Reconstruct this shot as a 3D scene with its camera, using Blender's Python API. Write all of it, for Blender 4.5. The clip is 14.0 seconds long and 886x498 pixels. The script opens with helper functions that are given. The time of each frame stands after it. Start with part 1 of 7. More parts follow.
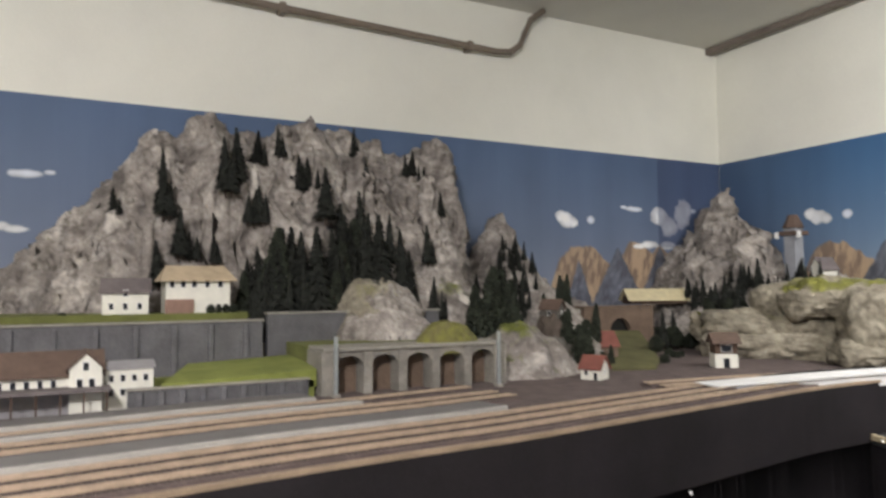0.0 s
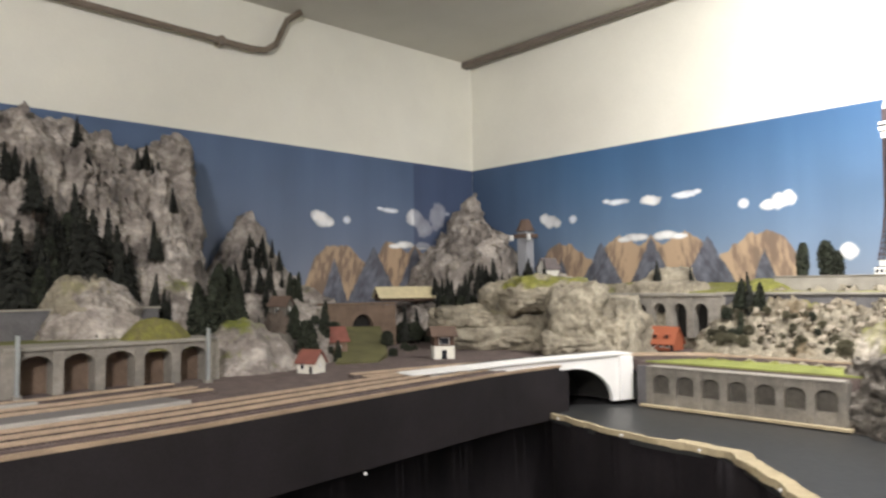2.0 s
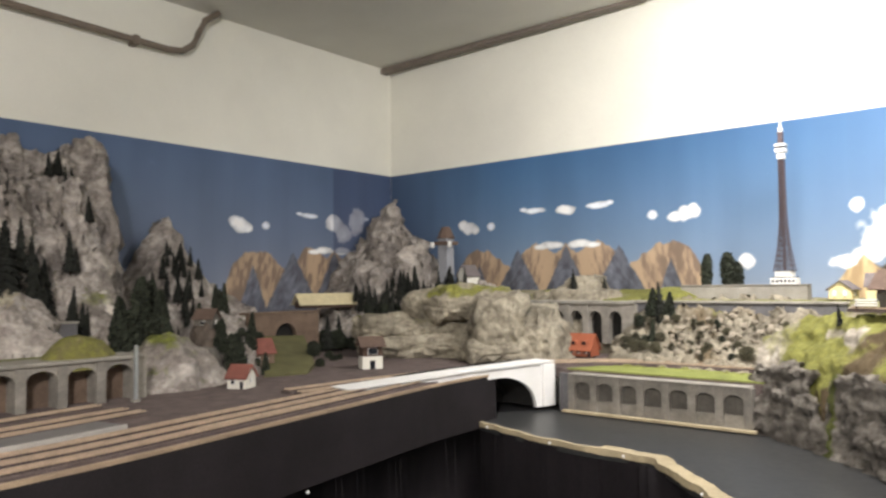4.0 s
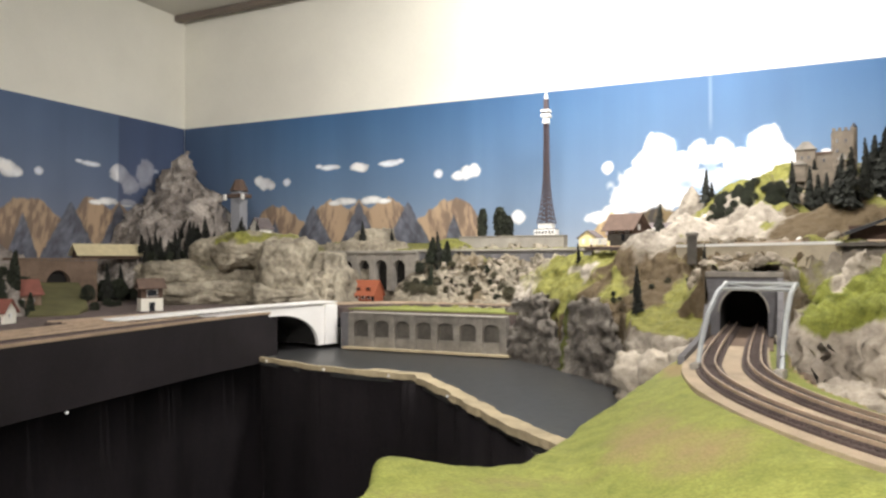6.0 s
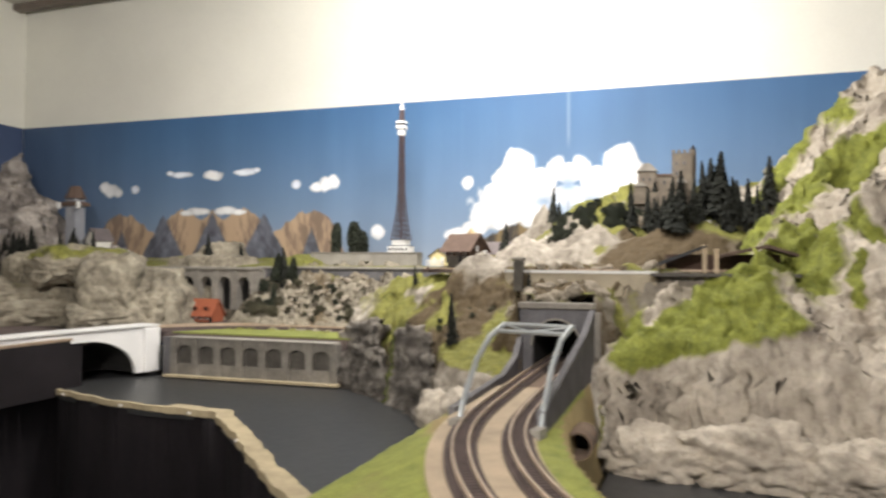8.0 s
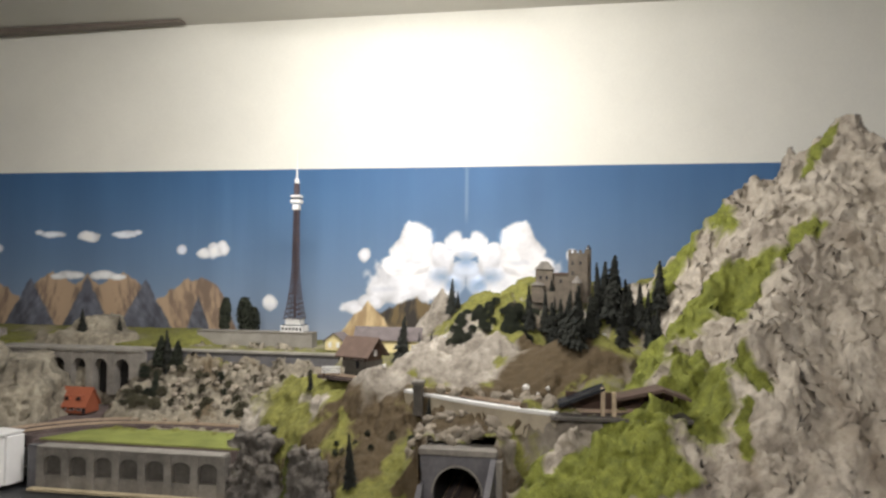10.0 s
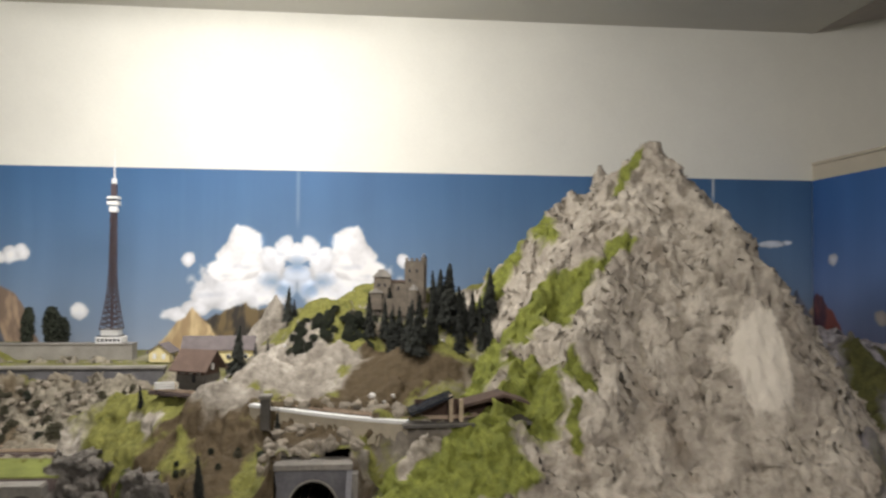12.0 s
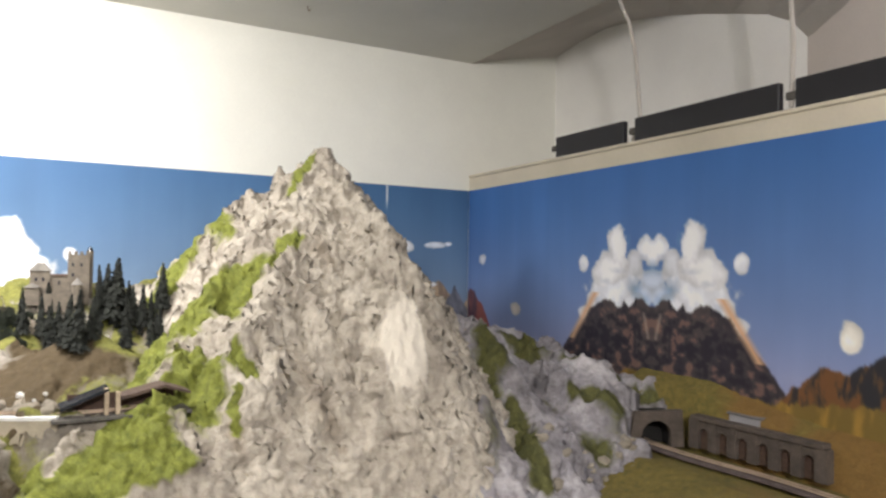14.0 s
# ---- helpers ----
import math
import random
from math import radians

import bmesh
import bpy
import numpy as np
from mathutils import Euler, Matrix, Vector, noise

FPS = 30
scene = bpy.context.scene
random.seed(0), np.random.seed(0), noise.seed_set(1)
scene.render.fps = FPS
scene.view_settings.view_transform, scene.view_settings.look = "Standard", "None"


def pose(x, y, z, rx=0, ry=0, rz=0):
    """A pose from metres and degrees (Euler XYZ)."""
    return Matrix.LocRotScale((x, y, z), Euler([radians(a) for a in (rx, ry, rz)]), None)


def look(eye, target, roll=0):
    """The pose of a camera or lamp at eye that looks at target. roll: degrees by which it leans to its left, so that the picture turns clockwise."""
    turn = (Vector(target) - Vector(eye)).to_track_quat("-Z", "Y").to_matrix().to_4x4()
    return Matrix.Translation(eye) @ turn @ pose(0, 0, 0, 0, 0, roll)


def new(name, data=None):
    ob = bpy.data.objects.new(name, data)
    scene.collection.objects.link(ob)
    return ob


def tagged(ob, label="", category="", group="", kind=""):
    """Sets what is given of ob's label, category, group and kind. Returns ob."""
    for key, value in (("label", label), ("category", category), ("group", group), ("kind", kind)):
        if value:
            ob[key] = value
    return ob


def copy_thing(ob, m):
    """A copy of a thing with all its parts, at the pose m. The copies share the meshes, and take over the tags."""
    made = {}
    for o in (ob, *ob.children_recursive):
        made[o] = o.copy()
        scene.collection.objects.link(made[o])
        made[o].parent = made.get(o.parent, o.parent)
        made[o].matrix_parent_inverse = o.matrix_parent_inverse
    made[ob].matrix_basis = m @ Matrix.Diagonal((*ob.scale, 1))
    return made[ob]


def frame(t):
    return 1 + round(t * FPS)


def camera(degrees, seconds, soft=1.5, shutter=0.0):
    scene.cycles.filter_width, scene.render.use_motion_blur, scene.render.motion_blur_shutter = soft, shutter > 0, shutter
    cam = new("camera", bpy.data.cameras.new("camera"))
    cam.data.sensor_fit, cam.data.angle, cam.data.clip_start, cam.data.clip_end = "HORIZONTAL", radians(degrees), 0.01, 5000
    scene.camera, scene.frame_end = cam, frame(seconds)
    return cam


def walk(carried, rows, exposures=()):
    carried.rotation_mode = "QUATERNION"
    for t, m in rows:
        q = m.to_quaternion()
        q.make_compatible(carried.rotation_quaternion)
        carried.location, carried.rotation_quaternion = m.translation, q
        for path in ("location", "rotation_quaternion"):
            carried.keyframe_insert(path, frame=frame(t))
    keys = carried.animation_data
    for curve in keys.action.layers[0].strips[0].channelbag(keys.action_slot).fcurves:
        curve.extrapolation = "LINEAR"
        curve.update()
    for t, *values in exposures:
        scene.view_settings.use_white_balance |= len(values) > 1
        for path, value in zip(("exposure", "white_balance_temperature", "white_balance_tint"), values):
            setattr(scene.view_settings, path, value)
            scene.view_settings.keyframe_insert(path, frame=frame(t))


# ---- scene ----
import itertools

cam = camera(62.9, 14.0, soft=2.5, shutter=0.4)
PATH = [
    (0, -0.183, -0.051, 1.418, 62.31, 3.21, 0.43),
    (0.5, -0.128, -0.028, 1.369, 60.00, 1.58, -0.07),
    (1, -0.108, -0.004, 1.351, 59.80, 2.80, 0.42),
    (1.5, -0.063, 0.044, 1.369, 56.76, 2.30, -0.19),
    (2, -0.008, 0.096, 1.408, 47.19, 3.08, 0.56),
    (2.2, 0.004, 0.101, 1.420, 46.22, 2.38, -0.59),
    (4.3, -0.038, 0.018, 1.452, 36.07, 2.97, 1.70),
    (4.5, -0.018, 0.025, 1.436, 31.16, 2.97, 0.87),
    (5, 0.000, -0.000, 1.400, 27.45, 2.33, 0.92),
    (5.5, 0.036, -0.015, 1.355, 26.27, 1.82, 1.59),
    (6, 0.091, -0.009, 1.345, 25.03, 0.93, 0.08),
    (6.5, 0.120, 0.030, 1.379, 23.06, 0.84, 0.85),
    (7, 0.149, 0.086, 1.421, 21.61, 2.69, 0.09),
    (7.5, 0.191, 0.135, 1.420, 20.07, 1.37, 0.10),
    (8, 0.238, 0.189, 1.386, 18.12, 1.44, -0.38),
    (8.2, 0.261, 0.208, 1.378, 15.37, 2.38, -0.49),
    (10.3, 0.209, 0.223, 1.681, 7.03, 1.55, -0.69),
    (10.5, 0.206, 0.225, 1.703, 3.00, 1.27, -0.88),
    (11, 0.169, 0.212, 1.724, -0.12, 1.83, -0.32),
    (11.5, 0.145, 0.198, 1.704, -2.12, 1.60, -0.53),
    (12, 0.127, 0.179, 1.677, -5.54, 1.40, -0.41),
    (12.5, 0.105, 0.146, 1.670, -10.95, 1.68, -0.39),
    (13, 0.100, 0.110, 1.656, -13.88, 1.26, 0.33),
    (13.5, 0.133, 0.092, 1.675, -25.60, 1.68, 0.61),
    (14, 0.179, 0.036, 1.670, -28.39, 1.56, -0.94),
]
walk(cam, [(t, pose(x, y, z, 90 + pitch, roll, yaw)) for t, x, y, z, yaw, pitch, roll in PATH],
     [(0, 0.58, 6280, 14), (1.0, 0.58, 6280, 14), (2.0, 0.66, 6450, 14), (4.5, 0.55, 6500, 14), (7.0, 0.40, 6600, 14), (8.0, 0.24, 6550, 14), (10.5, -0.46, 6450, 14), (12.0, -0.48, 6450, 14), (13.1, -0.10, 6500, 14), (14.0, 0.46, 6300, 14)])

# ---- room measures ----
XA, YB, XC = -2.63, 2.74, 1.77      # backdrop walls: west, north, east
YS = -2.6                            # wall behind the camera
ZT, ZC = 2.008, 2.565                 # top of the backdrop, ceiling
DECK = 1.197                         # level of the main lines
WATER = 1.078

# ---- light ----
world = bpy.data.worlds.new("world")
scene.world = world
world.use_nodes = True
world.node_tree.nodes["Background"].inputs[0].default_value = (0.9, 0.95, 1.0, 1)
world.node_tree.nodes["Background"].inputs[1].default_value = 0.02


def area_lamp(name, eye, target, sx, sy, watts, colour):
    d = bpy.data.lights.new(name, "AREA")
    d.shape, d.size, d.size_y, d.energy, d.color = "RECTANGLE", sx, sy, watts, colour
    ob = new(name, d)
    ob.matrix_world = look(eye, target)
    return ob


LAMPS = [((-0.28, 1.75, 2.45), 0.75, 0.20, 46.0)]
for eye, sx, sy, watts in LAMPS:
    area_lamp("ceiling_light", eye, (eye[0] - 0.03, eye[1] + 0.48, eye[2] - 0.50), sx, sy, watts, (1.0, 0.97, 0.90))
# added fill light, unseen, for the mountain fronts and side walls
fill_lamp = bpy.data.lights.new("room_fill", "POINT")
fill_lamp.energy, fill_lamp.shadow_soft_size, fill_lamp.color = 90.0, 0.10, (1.0, 0.965, 0.91)
new("room_fill", fill_lamp).location = (0.22, -0.65, 2.30)

# ---- materials ----
def srgb(r, g, b):
    return tuple(((c / 255 / 12.92) if c / 255 <= 0.04045 else ((c / 255 + 0.055) / 1.055) ** 2.4) for c in (r, g, b)) + (1.0,)


def nodes_of(name):
    m = bpy.data.materials.new(name)
    m.use_nodes = True
    nt = m.node_tree
    return m, nt, nt.nodes["Principled BSDF"]


def noise_node(nt, scale, detail=5.0, rough=0.6, coord="Object", stretch=(1, 1, 1)):
    tc = nt.nodes.new("ShaderNodeTexCoord")
    mp = nt.nodes.new("ShaderNodeMapping")
    mp.inputs["Scale"].default_value = stretch
    n = nt.nodes.new("ShaderNodeTexNoise")
    n.inputs["Scale"].default_value, n.inputs["Detail"].default_value, n.inputs["Roughness"].default_value = scale, detail, rough
    nt.links.new(tc.outputs[coord], mp.inputs[0])
    nt.links.new(mp.outputs[0], n.inputs["Vector"])
    return n


def ramp_node(nt, src, stops):
    r = nt.nodes.new("ShaderNodeValToRGB")
    while len(r.color_ramp.elements) < len(stops):
        r.color_ramp.elements.new(0.5)
    for e, (p, c) in zip(r.color_ramp.elements, stops):
        e.position, e.color = p, c
    nt.links.new(src, r.inputs[0])
    return r


def mix_node(nt, fac, a, b, blend="MIX"):
    m = nt.nodes.new("ShaderNodeMix")
    m.data_type, m.blend_type = "RGBA", blend
    for sock, v in ((m.inputs[0], fac), (m.inputs[6], a), (m.inputs[7], b)):
        if isinstance(v, (int, float, tuple)):
            sock.default_value = v
        else:
            nt.links.new(v, sock)
    return m.outputs[2]


def bump_node(nt, bsdf, src, strength, dist):
    b = nt.nodes.new("ShaderNodeBump")
    b.inputs["Strength"].default_value, b.inputs["Distance"].default_value = strength, dist
    nt.links.new(src, b.inputs["Height"])
    nt.links.new(b.outputs[0], bsdf.inputs["Normal"])


def plain(name, c, vary=0.18, scale=30.0, fine=220.0, rough=0.75, bump=0.3, dist=0.001, metal=0.0, stretch=(1, 1, 1), by_object=0.0):
    """A surface of one colour with stains at one scale and grain at another."""
    m, nt, bsdf = nodes_of(name)
    big, small = noise_node(nt, scale, stretch=stretch), noise_node(nt, fine, 3.0, stretch=stretch)
    dark, light = tuple(v * (1 - vary) for v in c[:3]) + (1,), tuple(min(1, v * (1 + vary)) for v in c[:3]) + (1,)
    col = ramp_node(nt, big.outputs[0], [(0.3, dark), (0.7, light)]).outputs[0]
    grain = ramp_node(nt, small.outputs[0], [(0.25, (1 - vary, 1 - vary, 1 - vary, 1)), (0.75, (1, 1, 1, 1))]).outputs[0]
    col = mix_node(nt, 1.0, col, grain, "MULTIPLY")
    if by_object:
        oi = nt.nodes.new("ShaderNodeObjectInfo")
        r = ramp_node(nt, oi.outputs["Random"], [(0, (1 - by_object,) * 3 + (1,)), (1, (1, 1, 1, 1))]).outputs[0]
        col = mix_node(nt, 1.0, col, r, "MULTIPLY")
    nt.links.new(col, bsdf.inputs["Base Color"])
    bsdf.inputs["Roughness"].default_value, bsdf.inputs["Metallic"].default_value = rough, metal
    if bump:
        bump_node(nt, bsdf, small.outputs[0], bump, dist)
    return m


def terrain_material(name, rock_dark, rock_mid, rock_light, grass_a, grass_b, earth, scale=14.0, bump=0.7, cracks=0.65):
    """Rock, with scattered turf and bare earth where the mesh's own masks put them."""
    m, nt, bsdf = nodes_of(name)
    n1, n2, n3 = noise_node(nt, scale, 8, 0.68), noise_node(nt, scale * 6, 6, 0.7), noise_node(nt, 420, 3, 0.6)
    rock = ramp_node(nt, n1.outputs[0], [(0.30, rock_dark), (0.5, rock_mid), (0.68, rock_light)]).outputs[0]
    fine = ramp_node(nt, n2.outputs[0], [(0.32, (0.60, 0.58, 0.57, 1)), (0.5, (0.9, 0.9, 0.9, 1)), (0.7, (1, 1, 1, 1))]).outputs[0]
    rock = mix_node(nt, 1.0, rock, fine, "MULTIPLY")
    n4 = noise_node(nt, scale * 1.3, 9, 0.72, stretch=(1, 1, 1.5))
    crack = ramp_node(nt, n4.outputs[0], [(0.40, (1, 1, 1, 1)), (0.48, (0.58, 0.55, 0.53, 1)), (0.53, (0.62, 0.59, 0.57, 1)), (0.58, (1, 1, 1, 1))]).outputs[0]
    rock = mix_node(nt, cracks, rock, crack, "MULTIPLY")
    turf = ramp_node(nt, n2.outputs[0], [(0.3, grass_a), (0.7, grass_b)]).outputs[0]
    speck = ramp_node(nt, n3.outputs[0], [(0.3, (0.55, 0.55, 0.48, 1)), (0.65, (1, 1, 1, 1))]).outputs[0]
    turf = mix_node(nt, 1.0, turf, speck, "MULTIPLY")
    soil = mix_node(nt, 1.0, mix_node(nt, n2.outputs[0], earth, tuple(v * 0.55 for v in earth[:3]) + (1,)), speck, "MULTIPLY")
    masks = []
    for key in ("grass", "earth", "pale"):
        a = nt.nodes.new("ShaderNodeAttribute")
        a.attribute_name = key
        add = nt.nodes.new("ShaderNodeMath")
        add.operation = "MULTIPLY_ADD"
        nt.links.new(n2.outputs[0], add.inputs[0])
        add.inputs[1].default_value = 0.55
        nt.links.new(a.outputs["Fac"], add.inputs[2])
        masks.append(ramp_node(nt, add.outputs[0], [(0.60, (0, 0, 0, 1)), (0.90, (1, 1, 1, 1))] if key != "pale" else [(0.66, (0, 0, 0, 1)), (0.82, (1, 1, 1, 1))]).outputs[0])
    bare = mix_node(nt, n1.outputs[0], tuple(v * 0.9 for v in rock_light[:3]) + (1,), rock_light)
    col = mix_node(nt, masks[2], rock, bare)
    col = mix_node(nt, masks[1], col, soil)
    col = mix_node(nt, masks[0], col, turf)
    nt.links.new(col, bsdf.inputs["Base Color"])
    bsdf.inputs["Roughness"].default_value = 0.85
    vor = nt.nodes.new("ShaderNodeTexVoronoi")
    vor.inputs["Scale"].default_value = scale * 5
    tc = nt.nodes.new("ShaderNodeTexCoord")
    warp = mix_node(nt, 0.035, tc.outputs["Object"], n2.outputs["Color"], "ADD")
    nt.links.new(warp, vor.inputs["Vector"])
    both = nt.nodes.new("ShaderNodeMath")
    both.operation = "MULTIPLY_ADD"
    nt.links.new(vor.outputs["Distance"], both.inputs[0])
    both.inputs[1].default_value = 0.7
    nt.links.new(n2.outputs[0], both.inputs[2])
    bump_node(nt, bsdf, both.outputs[0], bump, 0.014)
    return m


def printed(name):
    """A printed sheet: its colours are the mesh's own."""
    m, nt, bsdf = nodes_of(name)
    a = nt.nodes.new("ShaderNodeAttribute")
    a.attribute_name = "ink"
    n = noise_node(nt, 7.0, 3, 0.5, stretch=(1, 1, 0.08))
    wear = ramp_node(nt, n.outputs[0], [(0.3, (0.86, 0.86, 0.86, 1)), (0.7, (1, 1, 1, 1))]).outputs[0]
    nt.links.new(mix_node(nt, 1.0, a.outputs["Color"], wear, "MULTIPLY"), bsdf.inputs["Base Color"])
    bsdf.inputs["Roughness"].default_value = 0.55
    bsdf.inputs["Specular IOR Level"].default_value = 0.25
    bump_node(nt, bsdf, n.outputs[0], 0.35, 0.02)
    return m


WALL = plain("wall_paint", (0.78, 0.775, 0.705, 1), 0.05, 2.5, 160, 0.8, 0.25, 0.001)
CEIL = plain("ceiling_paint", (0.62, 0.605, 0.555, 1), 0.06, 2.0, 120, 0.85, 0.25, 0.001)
VAULT = plain("vault_plaster", (0.84, 0.79, 0.74, 1), 0.08, 2.5, 160, 0.85, 0.2, 0.001)
CHEEK = plain("pinkish_plaster", (0.80, 0.72, 0.67, 1), 0.07, 2.5, 160, 0.85, 0.2, 0.001)
NICHE = plain("niche_paint", (0.90, 0.88, 0.84, 1), 0.05, 2.5, 160, 0.8, 0.2, 0.001)
SILL = plain("sill_paint", (0.62, 0.56, 0.44, 1), 0.07, 5, 120, 0.6, 0.2, 0.001)
FLOOR = plain("floor_concrete", (0.16, 0.15, 0.14, 1), 0.2, 4, 90, 0.8)
BLACK = plain("black_board", (0.0194, 0.0165, 0.0187, 1), 0.25, 6, 200, 0.75, 0.2, 0.0006)
CLOTH = plain("black_cloth", (0.032, 0.028, 0.032, 1), 0.3, 8, 400, 0.95, 0.5, 0.001, stretch=(1, 1, 0.2))
for dull in (BLACK, CLOTH):
    dull.node_tree.nodes["Principled BSDF"].inputs["Specular IOR Level"].default_value = 0.2
RIM = plain("raw_wood_edge", srgb(182, 168, 138), 0.2, 18, 160, 0.8)
BALLAST = plain("ballast", srgb(106, 93, 90), 0.3, 25, 330, 0.95, 0.9, 0.003)
SAND = plain("sand_verge", srgb(188, 171, 148), 0.18, 22, 330, 0.95, 0.8, 0.002)
TIE = plain("sleeper", srgb(84, 72, 69), 0.25, 40, 300, 0.9)
RAIL = plain("rail_steel", srgb(206, 184, 160), 0.2, 40, 200, 0.4, 0.1, 0.0003, metal=0.35)
EDGE = plain("platform_edge", srgb(176, 172, 166), 0.12, 25, 220, 0.85)
PLATFORM = plain("platform_paving", srgb(112, 109, 108), 0.12, 25, 220, 0.85)
CONCRETE = plain("concrete", srgb(150, 146, 138), 0.2, 16, 180, 0.88, 0.5, 0.001)
DARKSTONE = plain("dark_stone", srgb(110, 109, 112), 0.25, 20, 140, 0.9, 0.7, 0.002, by_object=0.2)
PALEWALL = plain("pale_concrete_wall", srgb(178, 168, 148), 0.15, 18, 200, 0.9, 0.5, 0.001)
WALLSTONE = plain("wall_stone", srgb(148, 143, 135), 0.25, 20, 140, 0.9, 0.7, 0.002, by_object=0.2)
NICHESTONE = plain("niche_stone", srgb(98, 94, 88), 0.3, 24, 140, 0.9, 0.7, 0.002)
GALLERY = plain("brown_gallery_stone", srgb(88, 78, 70), 0.3, 24, 140, 0.9, 0.7, 0.002)
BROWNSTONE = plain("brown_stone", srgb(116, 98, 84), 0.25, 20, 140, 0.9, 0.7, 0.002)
WHITEPAINT = plain("white_bridge_paint", (0.80, 0.80, 0.79, 1), 0.06, 12, 160, 0.7, 0.2, 0.0006)
# near-black for tunnel insides, and for painted shade in bridge and viaduct arches
HOLE = plain("dark_inside_black", (0.012, 0.011, 0.010, 1), 0.3, 30, 200, 0.95)
RENDER_W = plain("white_render", srgb(222, 220, 210), 0.08, 40, 260, 0.85)
RENDER_Y = plain("yellow_render", srgb(222, 208, 156), 0.08, 40, 260, 0.85)
RENDER_G = plain("grey_render", srgb(150, 148, 150), 0.1, 40, 260, 0.85)
RENDER_P = plain("pink_stone_render", srgb(142, 114, 102), 0.15, 40, 260, 0.85)
WOOD = plain("dark_timber", srgb(80, 60, 48), 0.25, 30, 260, 0.8, 0.5, 0.0008, stretch=(1, 1, 4))
ROOF_B = plain("brown_roof_tile", srgb(100, 82, 72), 0.22, 40, 300, 0.85, 0.8, 0.001, by_object=0.1)
ROOF_G = plain("grey_roof_tile", srgb(112, 104, 104), 0.2, 40, 300, 0.85, 0.8, 0.001)
ROOF_R = plain("red_roof_tile", srgb(128, 78, 68), 0.2, 40, 300, 0.85, 0.8, 0.001)
STRAW = plain("pale_straw_roof", srgb(216, 204, 166), 0.12, 40, 300, 0.9, 0.6, 0.001)
ROOF_Y = plain("straw_roof", srgb(188, 170, 144), 0.14, 40, 300, 0.9, 0.6, 0.001)
ORANGE = plain("orange_paint", srgb(150, 84, 58), 0.12, 40, 260, 0.7)
REDPAINT = plain("red_brown_lattice", srgb(74, 62, 66), 0.15, 40, 260, 0.6)
WHITETRIM = plain("white_trim", (0.78, 0.78, 0.76, 1), 0.06, 40, 260, 0.6)
CASTLE = plain("castle_stone", srgb(114, 105, 93), 0.25, 45, 260, 0.9, 0.8, 0.002)
PANE = plain("dark_pane", (0.02, 0.022, 0.028, 1), 0.2, 50, 200, 0.25)
STEEL = plain("grey_steel", srgb(176, 182, 184), 0.12, 40, 200, 0.4, 0.1, 0.0003, metal=0.5)
SHADESTRIP = plain("grey_shade_strip", srgb(118, 108, 100), 0.15, 12, 160, 0.6)
PIPE = plain("brown_pipe", srgb(126, 114, 102), 0.15, 12, 160, 0.45)
PIN = plain("white_pin", (0.8, 0.8, 0.8, 1), 0.05, 40, 200, 0.3)
PANEL = plain("black_panel", (0.014, 0.013, 0.017, 1), 0.2, 8, 200, 0.55)
CABLE = plain("white_cable", srgb(190, 184, 176), 0.06, 20, 200, 0.5)
FIR = plain("fir_needles", (0.034, 0.038, 0.030, 1), 0.45, 90, 600, 0.95, 0.6, 0.002, by_object=0.35)
LEAF = plain("broad_leaves", (0.044, 0.054, 0.034, 1), 0.45, 90, 600, 0.95, 0.6, 0.002, by_object=0.3)
SCRUB = plain("dry_scrub", (0.13, 0.12, 0.075, 1), 0.4, 90, 600, 0.95, 0.6, 0.002, by_object=0.45)
BARK = plain("bark", (0.05, 0.035, 0.025, 1), 0.3, 60, 300, 0.95)
LAWN = plain("static_grass", srgb(136, 144, 74), 0.25, 14, 420, 0.98, 0.9, 0.002)
PALEBLUE = plain("pale_blue_render", srgb(146, 148, 154), 0.1, 40, 260, 0.85)
DRYGRASS = plain("dry_grass", srgb(100, 98, 62), 0.3, 14, 420, 0.98, 0.9, 0.002)
LAWN_DIM = plain("meadow", srgb(112, 116, 64), 0.25, 14, 420, 0.98, 0.9, 0.002)
SNOW = plain("white_plaster_chip", (0.78, 0.77, 0.74, 1), 0.08, 60, 300, 0.8)

ROCK_L = terrain_material("grey_cliff", srgb(112, 106, 103), srgb(176, 169, 163), srgb(230, 223, 215), srgb(86, 92, 40), srgb(140, 146, 66), srgb(120, 100, 80), 9.0)
ROCK_R = terrain_material("plaster_mountain", srgb(155, 146, 134), srgb(189, 180, 165), srgb(218, 210, 195), srgb(100, 108, 42), srgb(152, 158, 68), srgb(136, 115, 92), 8.0, 0.4, 0.22)
ROCK_C = terrain_material("pale_boulder_rock", srgb(116, 110, 97), srgb(163, 156, 139), srgb(198, 190, 170), srgb(96, 98, 46), srgb(150, 150, 72), srgb(138, 122, 98), 8.0, 0.65, 0.55)
HILL = terrain_material("grassy_hill", srgb(112, 104, 94), srgb(160, 153, 141), srgb(208, 201, 188), srgb(98, 101, 45), srgb(145, 143, 70), srgb(99, 83, 57), 10.0, 0.5, 0.4)
MEADOW = terrain_material("smooth_meadow", srgb(150, 140, 110), srgb(160, 150, 120), srgb(180, 170, 140), srgb(128, 138, 66), srgb(168, 173, 90), srgb(184, 164, 116), 6.0, 0.2, 0.2)
DARKROCK = terrain_material("dark_river_cliff", srgb(112, 106, 101), srgb(168, 161, 152), srgb(222, 214, 203), srgb(90, 100, 40), srgb(140, 146, 66), srgb(90, 76, 60), 22.0, 1.0, 0.25)
